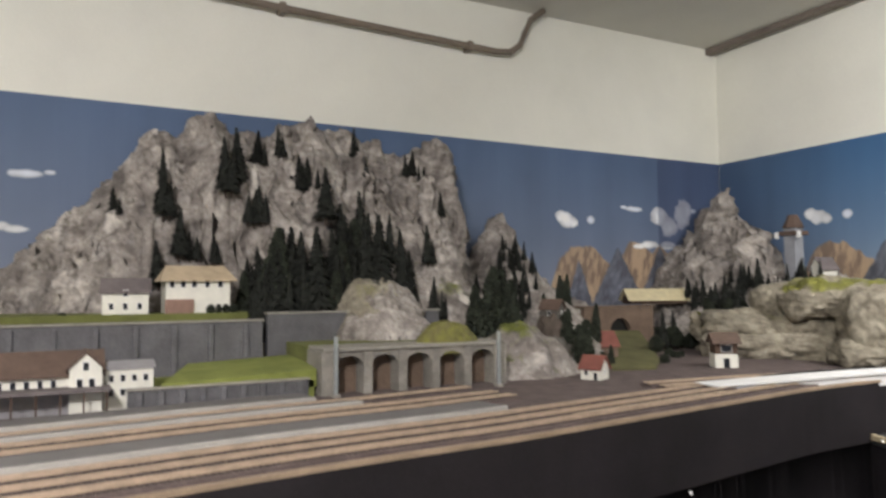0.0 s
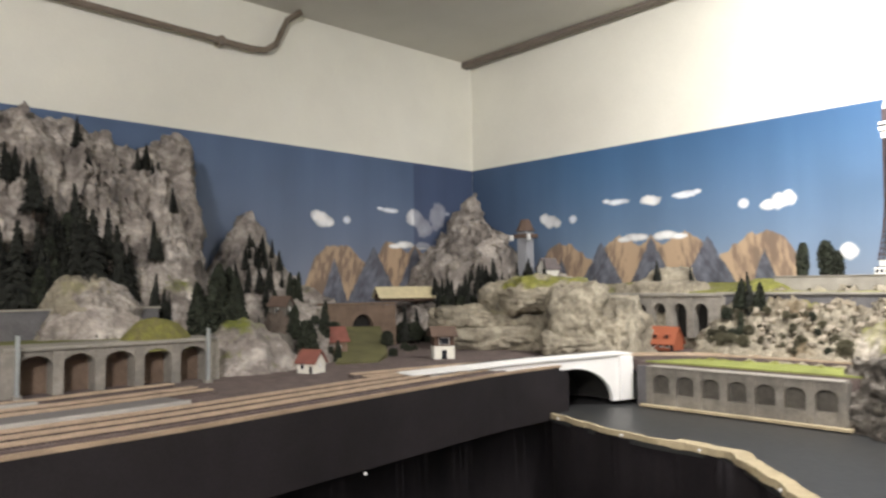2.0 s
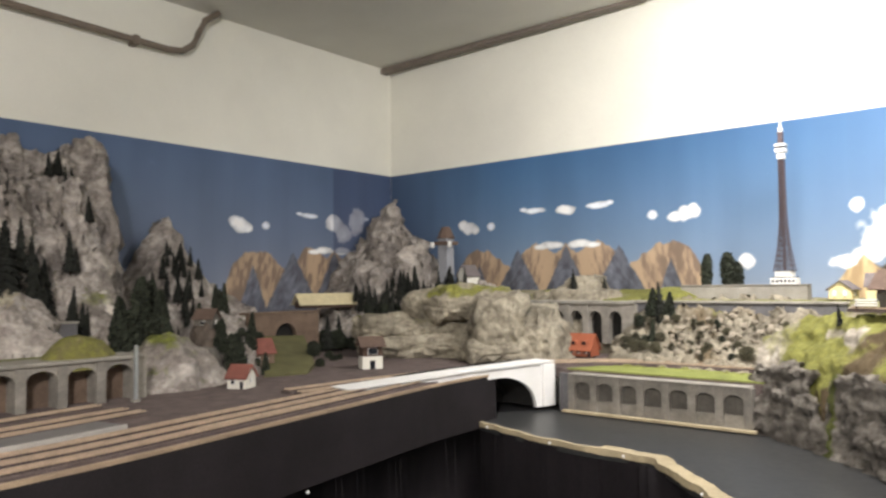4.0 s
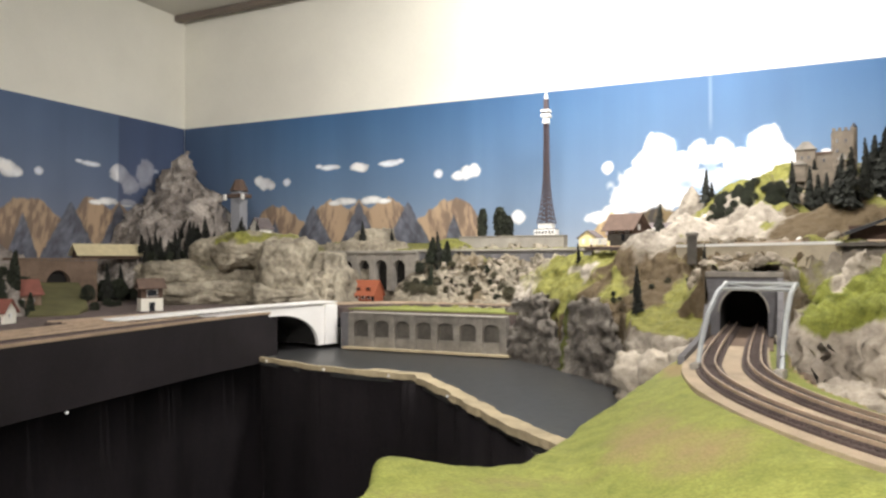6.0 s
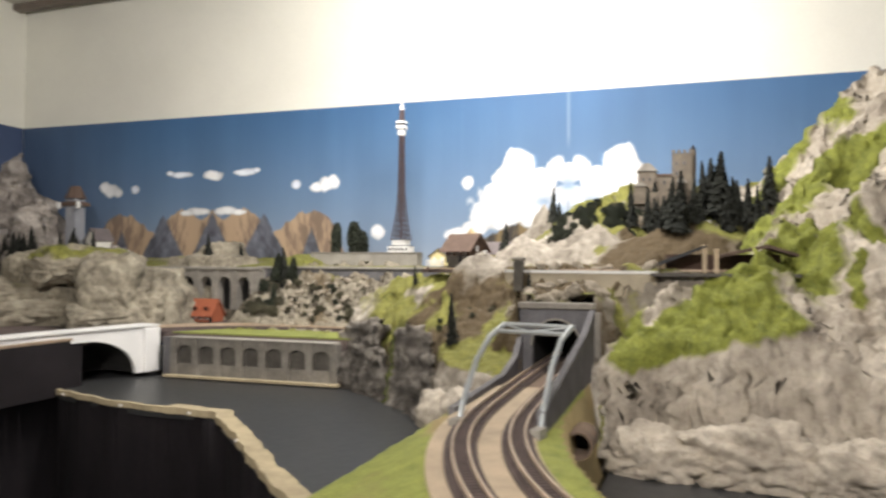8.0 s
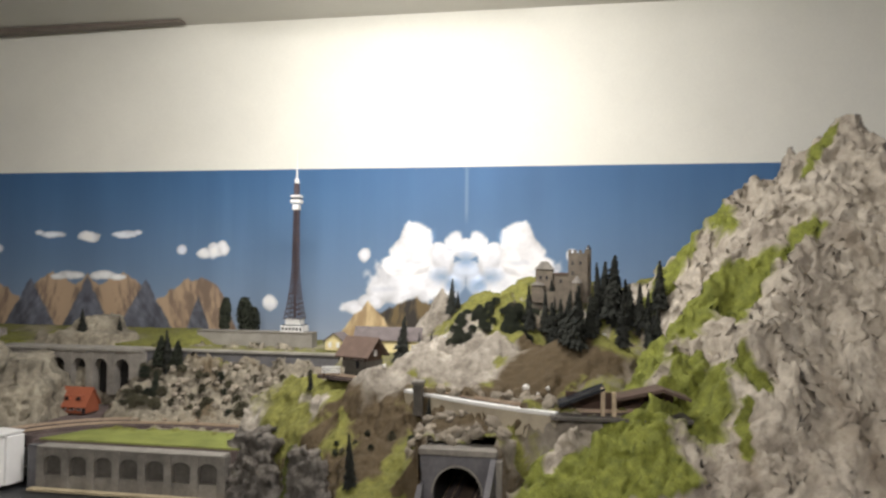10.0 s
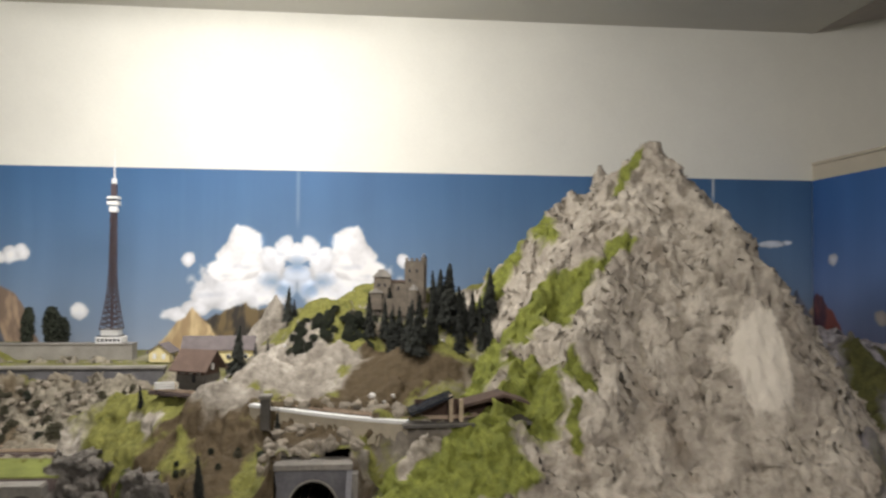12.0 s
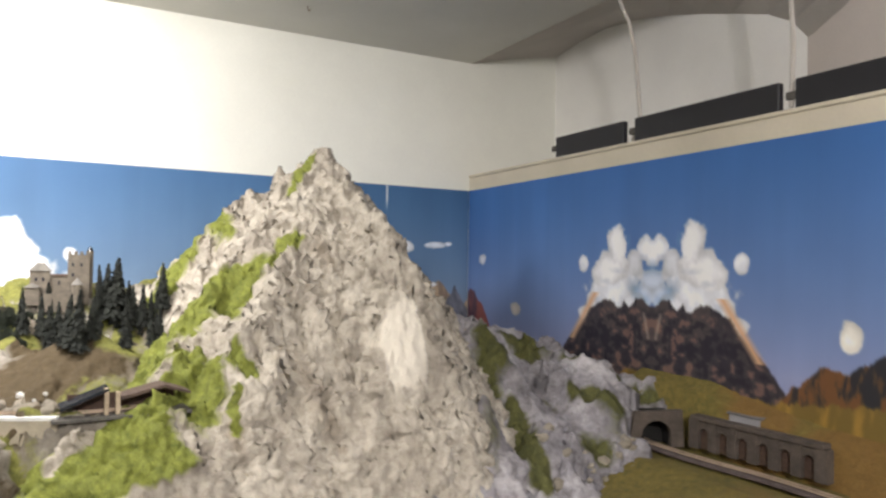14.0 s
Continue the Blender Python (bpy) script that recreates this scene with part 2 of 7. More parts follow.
RIDGE = terrain_material("mossy_ridge_rock", srgb(114, 110, 114), srgb(162, 158, 162), srgb(206, 202, 204), srgb(66, 68, 36), srgb(108, 107, 56), srgb(112, 90, 66), 7.0, 0.5, 0.35)
OCHRE = terrain_material("ochre_bank_turf", srgb(110, 100, 90), srgb(150, 130, 100), srgb(170, 150, 110), srgb(98, 94, 44), srgb(142, 122, 58), srgb(150, 116, 58), 10.0, 0.5)
PRINT = printed("printed_sheet")

wm, wnt, wb = nodes_of("river_resin")
wn = noise_node(wnt, 60, 4, 0.6)
wnt.links.new(ramp_node(wnt, wn.outputs[0], [(0.3, srgb(46, 47, 49)), (0.7, srgb(62, 63, 63))]).outputs[0], wb.inputs["Base Color"])
wb.inputs["Roughness"].default_value = 0.38
wb.inputs["Specular IOR Level"].default_value = 0.35
bump_node(wnt, wb, wn.outputs[0], 0.2, 0.002)
RIVER = wm


# ---- building blocks ----
def mesh_of(name, bm, material, smooth=False):
    me = bpy.data.meshes.new(name)
    bmesh.ops.recalc_face_normals(bm, faces=bm.faces[:])
    bm.to_mesh(me)
    bm.free()
    for mt in (material if isinstance(material, (list, tuple)) else [material]):
        me.materials.append(mt)
    if smooth:
        me.polygons.foreach_set("use_smooth", [True] * len(me.polygons))
    return me


def part(name, bm, material, parent, label="", smooth=False):
    ob = new(name, mesh_of(name, bm, material, smooth))
    ob.parent = parent
    return tagged(ob, label) if label else ob


def thing(name, at, label, category, group="", kind="", rz=0.0):
    ob = new(name)
    ob.empty_display_size = 0.02
    ob.matrix_basis = pose(*at, 0, 0, rz)
    return tagged(ob, label, category, group, kind)


def solid(name, bm, material, label, category, kind="", group="", smooth=False):
    return tagged(new(name, mesh_of(name, bm, material, smooth)), label, category, group, kind)


def box(x0, x1, y0, y1, z0, z1, bevel=0.0, bm=None):
    bm = bm or bmesh.new()
    made = bmesh.ops.create_cube(bm, size=1.0, matrix=Matrix.LocRotScale(((x0 + x1) / 2, (y0 + y1) / 2, (z0 + z1) / 2), None, (x1 - x0, y1 - y0, z1 - z0)))
    if bevel:
        edges = list({e for v in made["verts"] for e in v.link_edges})
        bmesh.ops.bevel(bm, geom=edges, offset=bevel, segments=1, affect="EDGES")
    return bm


def prism(outline, y0, y1, bm=None):
    """An outline in x and z, drawn out along y."""
    bm = bm or bmesh.new()
    a = [bm.verts.new((x, y0, z)) for x, z in outline]
    b = [bm.verts.new((x, y1, z)) for x, z in outline]
    bm.faces.new(a[::-1])
    bm.faces.new(b)
    for i in range(len(a)):
        j = (i + 1) % len(a)
        bm.faces.new((a[i], a[j], b[j], b[i]))
    return bm


def slab(outline, z0, z1, bm=None):
    """An outline in x and y, drawn out upwards."""
    bm = bm or bmesh.new()
    a = [bm.verts.new((x, y, z0)) for x, y in outline]
    b = [bm.verts.new((x, y, z1)) for x, y in outline]
    bm.faces.new(a[::-1])
    bm.faces.new(b)
    for i in range(len(a)):
        j = (i + 1) % len(a)
        bm.faces.new((a[i], a[j], b[j], b[i]))
    return bm


def tube(points, radius, sides=8, bm=None, radii=None):
    bm = bm or bmesh.new()
    rings = []
    n = len(points)
    for i, p in enumerate(points):
        d = (Vector(points[min(i + 1, n - 1)]) - Vector(points[max(i - 1, 0)])).normalized()
        side = d.cross(Vector((0, 0, 1)) if abs(d.z) < 0.9 else Vector((1, 0, 0))).normalized()
        up = side.cross(d)
        r = radii[i] if radii else radius
        rings.append([bm.verts.new(Vector(p) + (side * math.cos(a) + up * math.sin(a)) * r) for a in (2 * math.pi * k / sides for k in range(sides))])
    for a, b in zip(rings, rings[1:]):
        for k in range(sides):
            bm.faces.new((a[k], a[(k + 1) % sides], b[(k + 1) % sides], b[k]))
    bm.faces.new(rings[0][::-1])
    bm.faces.new(rings[-1])
    return bm


def strip(line, offsets, z, bm=None, thick=0.004):
    """A flat band with thickness along a plan line, between two offsets to its left."""
    bm = bm or bmesh.new()
    rows = []
    n = len(line)
    for i in range(n):
        p, q = Vector(line[max(i - 1, 0)]), Vector(line[min(i + 1, n - 1)])
        d = (q - p).normalized()
        left = Vector((-d.y, d.x))
        zz = z[i] if isinstance(z, (list, tuple)) else z
        rows.append([bm.verts.new((line[i][0] + left.x * o, line[i][1] + left.y * o, h)) for o, h in ((offsets[0], zz), (offsets[1], zz), (offsets[1], zz - thick), (offsets[0], zz - thick))])
    for a, b in zip(rows, rows[1:]):
        for k in range(4):
            bm.faces.new((a[k], a[(k + 1) % 4], b[(k + 1) % 4], b[k]))
    bm.faces.new(rows[0][::-1])
    bm.faces.new(rows[-1])
    return bm


def smooth_line(points, n=40):
    """A smooth plan line through a few points."""
    pts = np.array(points, float)
    s = np.concatenate([[0], np.cumsum(np.hypot(*np.diff(pts[:, :2], axis=0).T))])
    out = []
    for u in np.linspace(0, s[-1], n):
        i = min(max(np.searchsorted(s, u) - 1, 0), len(s) - 2)
        w = (u - s[i]) / (s[i + 1] - s[i])
        p0, p1, p2, p3 = pts[max(i - 1, 0)], pts[i], pts[i + 1], pts[min(i + 2, len(pts) - 1)]
        out.append(tuple(0.5 * (2 * p1 + (p2 - p0) * w + (2 * p0 - 5 * p1 + 4 * p2 - p3) * w ** 2 + (3 * p1 - p0 - 3 * p2 + p3) * w ** 3)))
    return out


# ---- smooth noise on arrays ----
GRID = np.random.RandomState(7).rand(256, 256)


def vnoise(x, y, seed=0):
    x, y = x + seed * 17.31, y + seed * 9.77
    xi, yi = np.floor(x).astype(int), np.floor(y).astype(int)
    fx, fy = x - xi, y - yi
    fx, fy = fx * fx * (3 - 2 * fx), fy * fy * (3 - 2 * fy)
    g = lambda a, b: GRID[a % 256, b % 256]
    return (g(xi, yi) * (1 - fx) + g(xi + 1, yi) * fx) * (1 - fy) + (g(xi, yi + 1) * (1 - fx) + g(xi + 1, yi + 1) * fx) * fy


def fbm(x, y, octaves=5, seed=0, gain=0.5):
    total, amp, norm = 0.0, 1.0, 0.0
    for k in range(octaves):
        total = total + amp * (vnoise(x * 2 ** k, y * 2 ** k, seed + k) - 0.5)
        norm += amp
        amp *= gain
    return total / norm * 2


def ridged(x, y, octaves=5, seed=0, gain=0.55):
    total, amp, norm = 0.0, 1.0, 0.0
    for k in range(octaves):
        total = total + amp * (1 - np.abs(2 * vnoise(x * 2 ** k, y * 2 ** k, seed + k) - 1) * 2)
        norm += amp
        amp *= gain
    return total / norm


def blocks(X, Y, scale, seed=0, tilt=0.6):
    """Broken rock: tilted, uneven facets with sunken joints between them, about -1 to 1."""
    x, y = X * scale + 0.35 * fbm(X * scale * 1.3, Y * scale * 1.3, 3, seed + 2), Y * scale + 0.35 * fbm(X * scale * 1.3, Y * scale * 1.3, 3, seed + 6)
    xi, yi = np.floor(x).astype(int), np.floor(y).astype(int)
    f1, f2, val = np.full(x.shape, 9.0), np.full(x.shape, 9.0), np.zeros(x.shape)
    for i in (-1, 0, 1):
        for j in (-1, 0, 1):
            a, b = (xi + i + seed * 31) % 256, (yi + j + seed * 57) % 256
            px, py = xi + i + GRID[a, b], yi + j + GRID[b, a]
            d = np.hypot(x - px, y - py)
            h = 2 * GRID[(a + 91) % 256, (b + 13) % 256] - 1 + tilt * ((x - px) * (2 * GRID[(a + 7) % 256, b] - 1) + (y - py) * (2 * GRID[a, (b + 7) % 256] - 1)) * 2
            near = d < f1
            f2 = np.where(near, f1, np.minimum(f2, d))
            val = np.where(near, h, val)
            f1 = np.where(near, d, f1)
    return 0.75 * val - 0.6 * np.clip(1 - (f2 - f1) / 0.16, 0, 1)


def facets(P, scale, seed=0, squash=(1, 1, 1), tilt=0.9):
    """Broken rock in space: tilted chips with sunken joints, about -1 to 1, at the points P (three arrays)."""
    x, y, z = (p * scale * q for p, q in zip(P, squash))
    x, y, z = x + 0.3 * fbm(y * 1.1, z * 1.1, 2, seed), y + 0.3 * fbm(z * 1.1, x * 1.1, 2, seed + 3), z + 0.3 * fbm(x * 1.1, y * 1.1, 2, seed + 5)
    xi, yi, zi = (np.floor(v).astype(int) for v in (x, y, z))
    f1, f2, val = np.full(x.shape, 9.0), np.full(x.shape, 9.0), np.zeros(x.shape)
    for i, j, k in itertools.product((-1, 0, 1), repeat=3):
        a, b = (xi + i + 37 * (zi + k) + seed * 31) % 256, (yi + j + 59 * (zi + k) + seed * 57) % 256
        px, py, pz = x - xi - i - GRID[a, b], y - yi - j - GRID[b, a], z - zi - k - GRID[(a + 5) % 256, (b + 11) % 256]
        d = px * px + py * py + pz * pz
        h = 2 * GRID[(a + 91) % 256, (b + 13) % 256] - 1 + 2 * tilt * (px * (GRID[(a + 7) % 256, b] - 0.5) + py * (GRID[a, (b + 7) % 256] - 0.5) + pz * (GRID[(a + 3) % 256, (b + 17) % 256] - 0.5)) * 2
        near = d < f1
        f2 = np.where(near, f1, np.minimum(f2, d))
        val = np.where(near, h, val)
        f1 = np.where(near, d, f1)
    return 0.75 * val - 0.5 * np.clip(1 - (np.sqrt(f2) - np.sqrt(f1)) / 0.14, 0, 1)


def ridge(X, Y, a, b, slope, power=1.0, slope_right=None):
    """Height of a mountain ridge from a to b (x, y, z) that falls off to both sides."""
    ax, ay, az = a
    bx, by, bz = b
    dx, dy = bx - ax, by - ay
    t = np.clip(((X - ax) * dx + (Y - ay) * dy) / max(dx * dx + dy * dy, 1e-9), 0, 1)
    ex, ey = X - (ax + t * dx), Y - (ay + t * dy)
    d = np.hypot(ex, ey)
    s = slope if slope_right is None else np.where(dx * ey - dy * ex > 0, slope, slope_right)
    return az + t * (bz - az) - s * d ** power


def dome(X, Y, x, y, rx, ry, z0, h, power=2.0, turn=0.0):
    c, s = math.cos(radians(turn)), math.sin(radians(turn))
    u, v = ((X - x) * c + (Y - y) * s) / rx, (-(X - x) * s + (Y - y) * c) / ry
    r = np.hypot(u, v)
    return np.where(r < 1, z0 + h * (1 - np.clip(r, 0, 1) ** power), z0 - (r - 1) * 0.6)


def stroke(X, Y, width, *pts):
    """1 along a plan line through pts, fading out over width."""
    d = np.full(np.shape(X), 9.0)
    for (ax, ay), (bx, by) in zip(pts, pts[1:] or pts):
        dx, dy = bx - ax, by - ay
        t = np.clip(((X - ax) * dx + (Y - ay) * dy) / max(dx * dx + dy * dy, 1e-9), 0, 1)
        d = np.minimum(d, np.hypot(X - ax - t * dx, Y - ay - t * dy))
    return np.exp(-(d / width) ** 2)


def most(*fields):
    return np.max(np.stack(np.broadcast_arrays(*fields)), axis=0)


def smax(*fields, k=0.02):
    out = fields[0]
    for f in fields[1:]:
        h = np.clip(0.5 + 0.5 * (out - f) / k, 0, 1)
        out = f * (1 - h) + out * h + k * h * (1 - h)
    return out


def land(name, x0, x1, y0, y1, step, height, material, label, category="rock", floor_z=WATER - 0.02, masks=None, crag=0.0, crag_scale=18.0, kind="", hole=None, strata=1.6, calm=None, face=0.0, chip=None):
    """A piece of modelled landscape as one sheet over the plan, cut off where it sinks below floor_z."""
    nx, ny = int((x1 - x0) / step) + 1, int((y1 - y0) / step) + 1
    X, Y = np.meshgrid(np.linspace(x0, x1, nx), np.linspace(y0, y1, ny), indexing="ij")
    Z = height(X, Y)
    gx, gy = np.gradient(Z, (x1 - x0) / (nx - 1), (y1 - y0) / (ny - 1))
    slope = np.hypot(gx, gy)
    px, py, pz = X.copy(), Y.copy(), Z.copy()
    if crag:
        w = np.clip(slope, 0, 1.2) / 1.2
        if calm is not None:
            w = w * (1 - calm(X, Y))
        px += crag * w * fbm(Y * crag_scale + 5, Z * crag_scale * strata, 4, 31)
        py += crag * w * fbm(X * crag_scale + 9, Z * crag_scale * strata, 4, 41)
        pz += crag * 0.5 * fbm(X * crag_scale * 2, Y * crag_scale * 2, 3, 51)
    if face:
        w = np.clip(slope, 0, 2.0) / 2.0 * (1 - calm(X, Y) if calm is not None else 1)
        py -= face * w * (blocks(X * 0.8, Z + 0.2 * X, 34, 23) + 0.5 * blocks(X, Z - 0.3 * X, 78, 24))
        px += face * 0.5 * w * blocks(X, Z, 50, 25)
    grass, earth, *more = masks(X, Y, Z, slope) if masks else (np.zeros_like(X), np.zeros_like(X))
    if chip:
        amp, size, squash = chip
        ux, uy, uz = (np.gradient(v, axis=0) for v in (px, py, pz))
        vx, vy, vz = (np.gradient(v, axis=1) for v in (px, py, pz))
        nx_, ny_, nz_ = uy * vz - uz * vy, uz * vx - ux * vz, ux * vy - uy * vx
        size_n = np.sqrt(nx_ ** 2 + ny_ ** 2 + nz_ ** 2) + 1e-12
        w = np.clip(slope, 0.3, 1.0) * (1 - 0.75 * np.clip(grass * 1.4, 0, 1)) * (1 - calm(X, Y) if calm is not None else 1)
        if more:
            w = w * (1 - 0.7 * np.clip(more[0], 0, 1))
        P = (px, py, pz)
        w = amp * w * (facets(P, size, 61, squash) + 0.5 * facets(P, size * 2.1, 62, squash) + 0.26 * facets(P, size * 4.6, 63, squash)) / size_n
        px, py, pz = px + w * nx_, py + w * ny_, pz + w * nz_
    keep = Z > floor_z
    cell = keep[:-1, :-1] | keep[1:, :-1] | keep[:-1, 1:] | keep[1:, 1:]
    if hole is not None:
        cell &= ~hole(X, Y)[:-1, :-1]
    pz = np.maximum(pz, floor_z - 0.01)
    idx = np.arange(nx * ny).reshape(nx, ny)
    i, j = np.nonzero(cell)
    quads = np.stack([idx[i, j], idx[i + 1, j], idx[i + 1, j + 1], idx[i, j + 1]], 1)
    used, inv = np.unique(quads, return_inverse=True)
    quads = inv.reshape(quads.shape)
    co = np.stack([px.ravel(), py.ravel(), pz.ravel()], 1)[used]
    me = bpy.data.meshes.new(name)
    me.from_pydata(co.tolist(), [], quads.tolist())
    me.materials.append(material)
    for key, field in (("grass", grass), ("earth", earth), ("pale", more[0] if more else np.zeros_like(X))):
        at = me.attributes.new(key, "FLOAT", "POINT")
        at.data.foreach_set("value", np.clip(field, 0, 1).ravel()[used].astype(np.float32))
    me.polygons.foreach_set("use_smooth", [True] * len(me.polygons))
    return tagged(new(name, me), label, category, "", kind)


def rock_piece(parent, at, size, turn, seed, boxy=3.0, chip=(0.007, 16, (1, 1, 1)), material=None, moss=0.0, fine=5):
    """One rock of a heap: a rounded block with chipped faces."""
    bm = bmesh.new()
    bmesh.ops.create_icosphere(bm, subdivisions=fine, radius=1.0)
    d = np.array([v.co[:] for v in bm.verts])
    d = d / np.linalg.norm(d, axis=1)[:, None]
    p = d / ((np.abs(d) ** boxy).sum(1) ** (1 / boxy))[:, None] * np.array(size)
    c, q = math.cos(radians(turn)), math.sin(radians(turn))
    p = np.stack([p[:, 0] * c - p[:, 1] * q + at[0], p[:, 0] * q + p[:, 1] * c + at[1], p[:, 2] + at[2]], 1)
    out = d / np.array(size)
    out = out / np.linalg.norm(out, axis=1)[:, None]
    out = np.stack([out[:, 0] * c - out[:, 1] * q, out[:, 0] * q + out[:, 1] * c, out[:, 2]], 1)
    amp, scale, squash = chip
    P = (p[:, 0], p[:, 1], p[:, 2])
    w = amp * (facets(P, scale, seed, squash) + 0.5 * facets(P, scale * 2.2, seed + 1, squash) + 0.22 * facets(P, scale * 5, seed + 2, squash))
    p = p + w[:, None] * out
    for v, co in zip(bm.verts, p):
        v.co = co
    ob = part("rock", bm, material or ROCK_C, parent, smooth=True)
    if moss:
        grow = moss * np.clip((out[:, 2] - 0.45) * 2.5, 0, 1) + 0.5 * fbm(p[:, 0] * 12, p[:, 1] * 12, 3, seed) - 0.1
        ob.data.attributes.new("grass", "FLOAT", "POINT").data.foreach_set("value", np.clip(grow, 0, 0.8).astype(np.float32))
    return ob


# ---- the room ----
def structure(name, bm, material, label, category):
    return solid(name, bm, material, label, category, "structure")


structure("floor", box(XA - 0.2, XC + 0.4, YS - 0.2, YB + 0.2, -0.1, 0.0), FLOOR, "dark grey concrete floor of a hobby room", "floor")
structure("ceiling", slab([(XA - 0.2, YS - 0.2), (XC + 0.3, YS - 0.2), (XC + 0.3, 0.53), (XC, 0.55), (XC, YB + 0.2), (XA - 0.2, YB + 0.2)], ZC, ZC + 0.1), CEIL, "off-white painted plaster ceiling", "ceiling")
structure("wall_west", box(XA - 0.15, XA, YS, YB, 0, ZC), WALL, "white painted wall above a printed backdrop", "wall")
structure("wall_north", box(XA - 0.15, XC + 0.55, YB, YB + 0.15, 0, ZC + 0.40), WALL, "white painted wall above a printed backdrop", "wall")
structure("wall_south", box(XA - 0.15, XC + 0.3, YS - 0.15, YS, 0, ZC), WALL, "white painted wall behind the operating pit", "wall")

# the east wall has a sill above the backdrop and an arched recess over it
structure("wall_east", box(XC, XC + 0.55, YS, YB, 0, 2.062), WALL, "white painted wall with a deep sill", "wall")


structure("wall_east_upper", box(XC + 0.0, XC + 0.15, YS, 0.50, 2.062, ZC), CHEEK, "greyish plaster wall beside a deep recess", "wall")
XL = 2.22                            # back of the deep window recess
ARCH = [(YB, 2.66), (2.55, 2.69), (2.40, 2.70), (2.22, 2.685), (2.05, 2.65), (1.90, 2.61), (1.75, 2.565), (1.61, 2.52), (1.52, 2.47), (1.462, 2.40)]
bm = box(XL, XL + 0.06, 1.30, YB, 2.05, 2.95)
structure("wall_recess", bm, NICHE, "white plaster lunette at the back of a deep recess", "wall")
bm = bmesh.new()
near = [bm.verts.new((XC - 0.004, 0.50 + (YB - 0.50) * (y - 1.462) / (YB - 1.462), ZC - 0.001)) for y, z in ARCH]
mid = [bm.verts.new(((XC + XL) / 2, (near[k].co.y + y) / 2, (ZC + z) / 2 + 0.012)) for k, (y, z) in enumerate(ARCH)]
far = [bm.verts.new((XL + 0.002, y, z)) for y, z in ARCH]
for k in range(len(ARCH) - 1):
    bm.faces.new((near[k], near[k + 1], mid[k + 1], mid[k]))
    bm.faces.new((mid[k], mid[k + 1], far[k + 1], far[k]))
bmesh.ops.solidify(bm, geom=bm.faces[:], thickness=-0.02)
structure("ceiling_vault", bm, VAULT, "grey plaster vault rising into the window recess", "ceiling")
structure("wall_cheek", slab([(XC, 0.50), (XL + 0.06, 1.590), (XL + 0.06, 1.40), (XC, 0.33)], 2.078, ZC + 0.35), CHEEK, "pinkish slanted cheek of the window recess", "wall")
structure("window_sill", box(XC - 0.012, XC + 0.50, YS, YB, 2.064, 2.076, 0.003), SILL, "beige painted ledge above the backdrop", "sill")
structure("trim", box(XC - 0.006, XC, YS, YB, ZT, 2.063), SILL, "beige painted strip above the backdrop", "trim")

bm = prism([(XC - 0.42, ZC), (XC - 0.005, ZC), (XC - 0.005, ZC - 0.10)], -1.2, 0.50)
structure("ceiling_cove", bm, VAULT, "pinkish grey plaster cove along the ceiling", "ceiling")


# ---- printed backdrop ----
def lerp(a, b, t):
    return a + (np.array(b, float) - a) * t[..., None]


def cloud(img, U, Z, blobs, tint=(250, 250, 250), seed=3, rough=0.5):
    """A cloud out of overlapping puffs (u, z, ru, rz) with frayed edges."""
    f = np.zeros_like(U)
    wob = 0.45 * fbm(U * 22, Z * 22, 5, seed) * rough * 2
    for u, z, ru, rz in blobs:
        f = np.maximum(f, 1 - np.hypot((U - u) / ru, (Z - z) / rz) + wob)
    a = np.clip(f / 0.16, 0, 1)
    puff = 0.88 + 0.17 * fbm(U * 20, Z * 20 + 3, 5, seed + 1) + 0.16 * np.clip(f * 1.6, 0, 1)
    return img * (1 - a[..., None]) + np.clip(np.array(tint, float) * puff[..., None], 0, 255) * a[..., None]


def peaks(img, U, Z, crest, c_light, c_dark, seed, contrast=1.0):
    """A printed mountain below a crest line, with lit and shaded flanks."""
    line = np.interp(U, crest[0], crest[1], left=0, right=0)
    edge = line + 0.020 * ridged(U * 20, Z * 0 + seed, 5, seed)
    a = np.clip((edge - Z) / 0.008, 0, 1)
    g = np.gradient(np.interp(U[:, 0], crest[0], crest[1]), U[:, 0])[:, None]
    shade = np.clip(0.5 + (2.0 * fbm(U * 30 + Z * 4, Z * 12, 5, seed + 2) + 1.3 * fbm(U * 75 + Z * 14, Z * 22, 4, seed + 5)) * contrast + 0.35 * np.sign(g), 0, 1)
    col = np.array(c_dark, float) + (np.array(c_light, float) - np.array(c_dark, float)) * shade[..., None]
    return img * (1 - a[..., None]) + col * a[..., None]


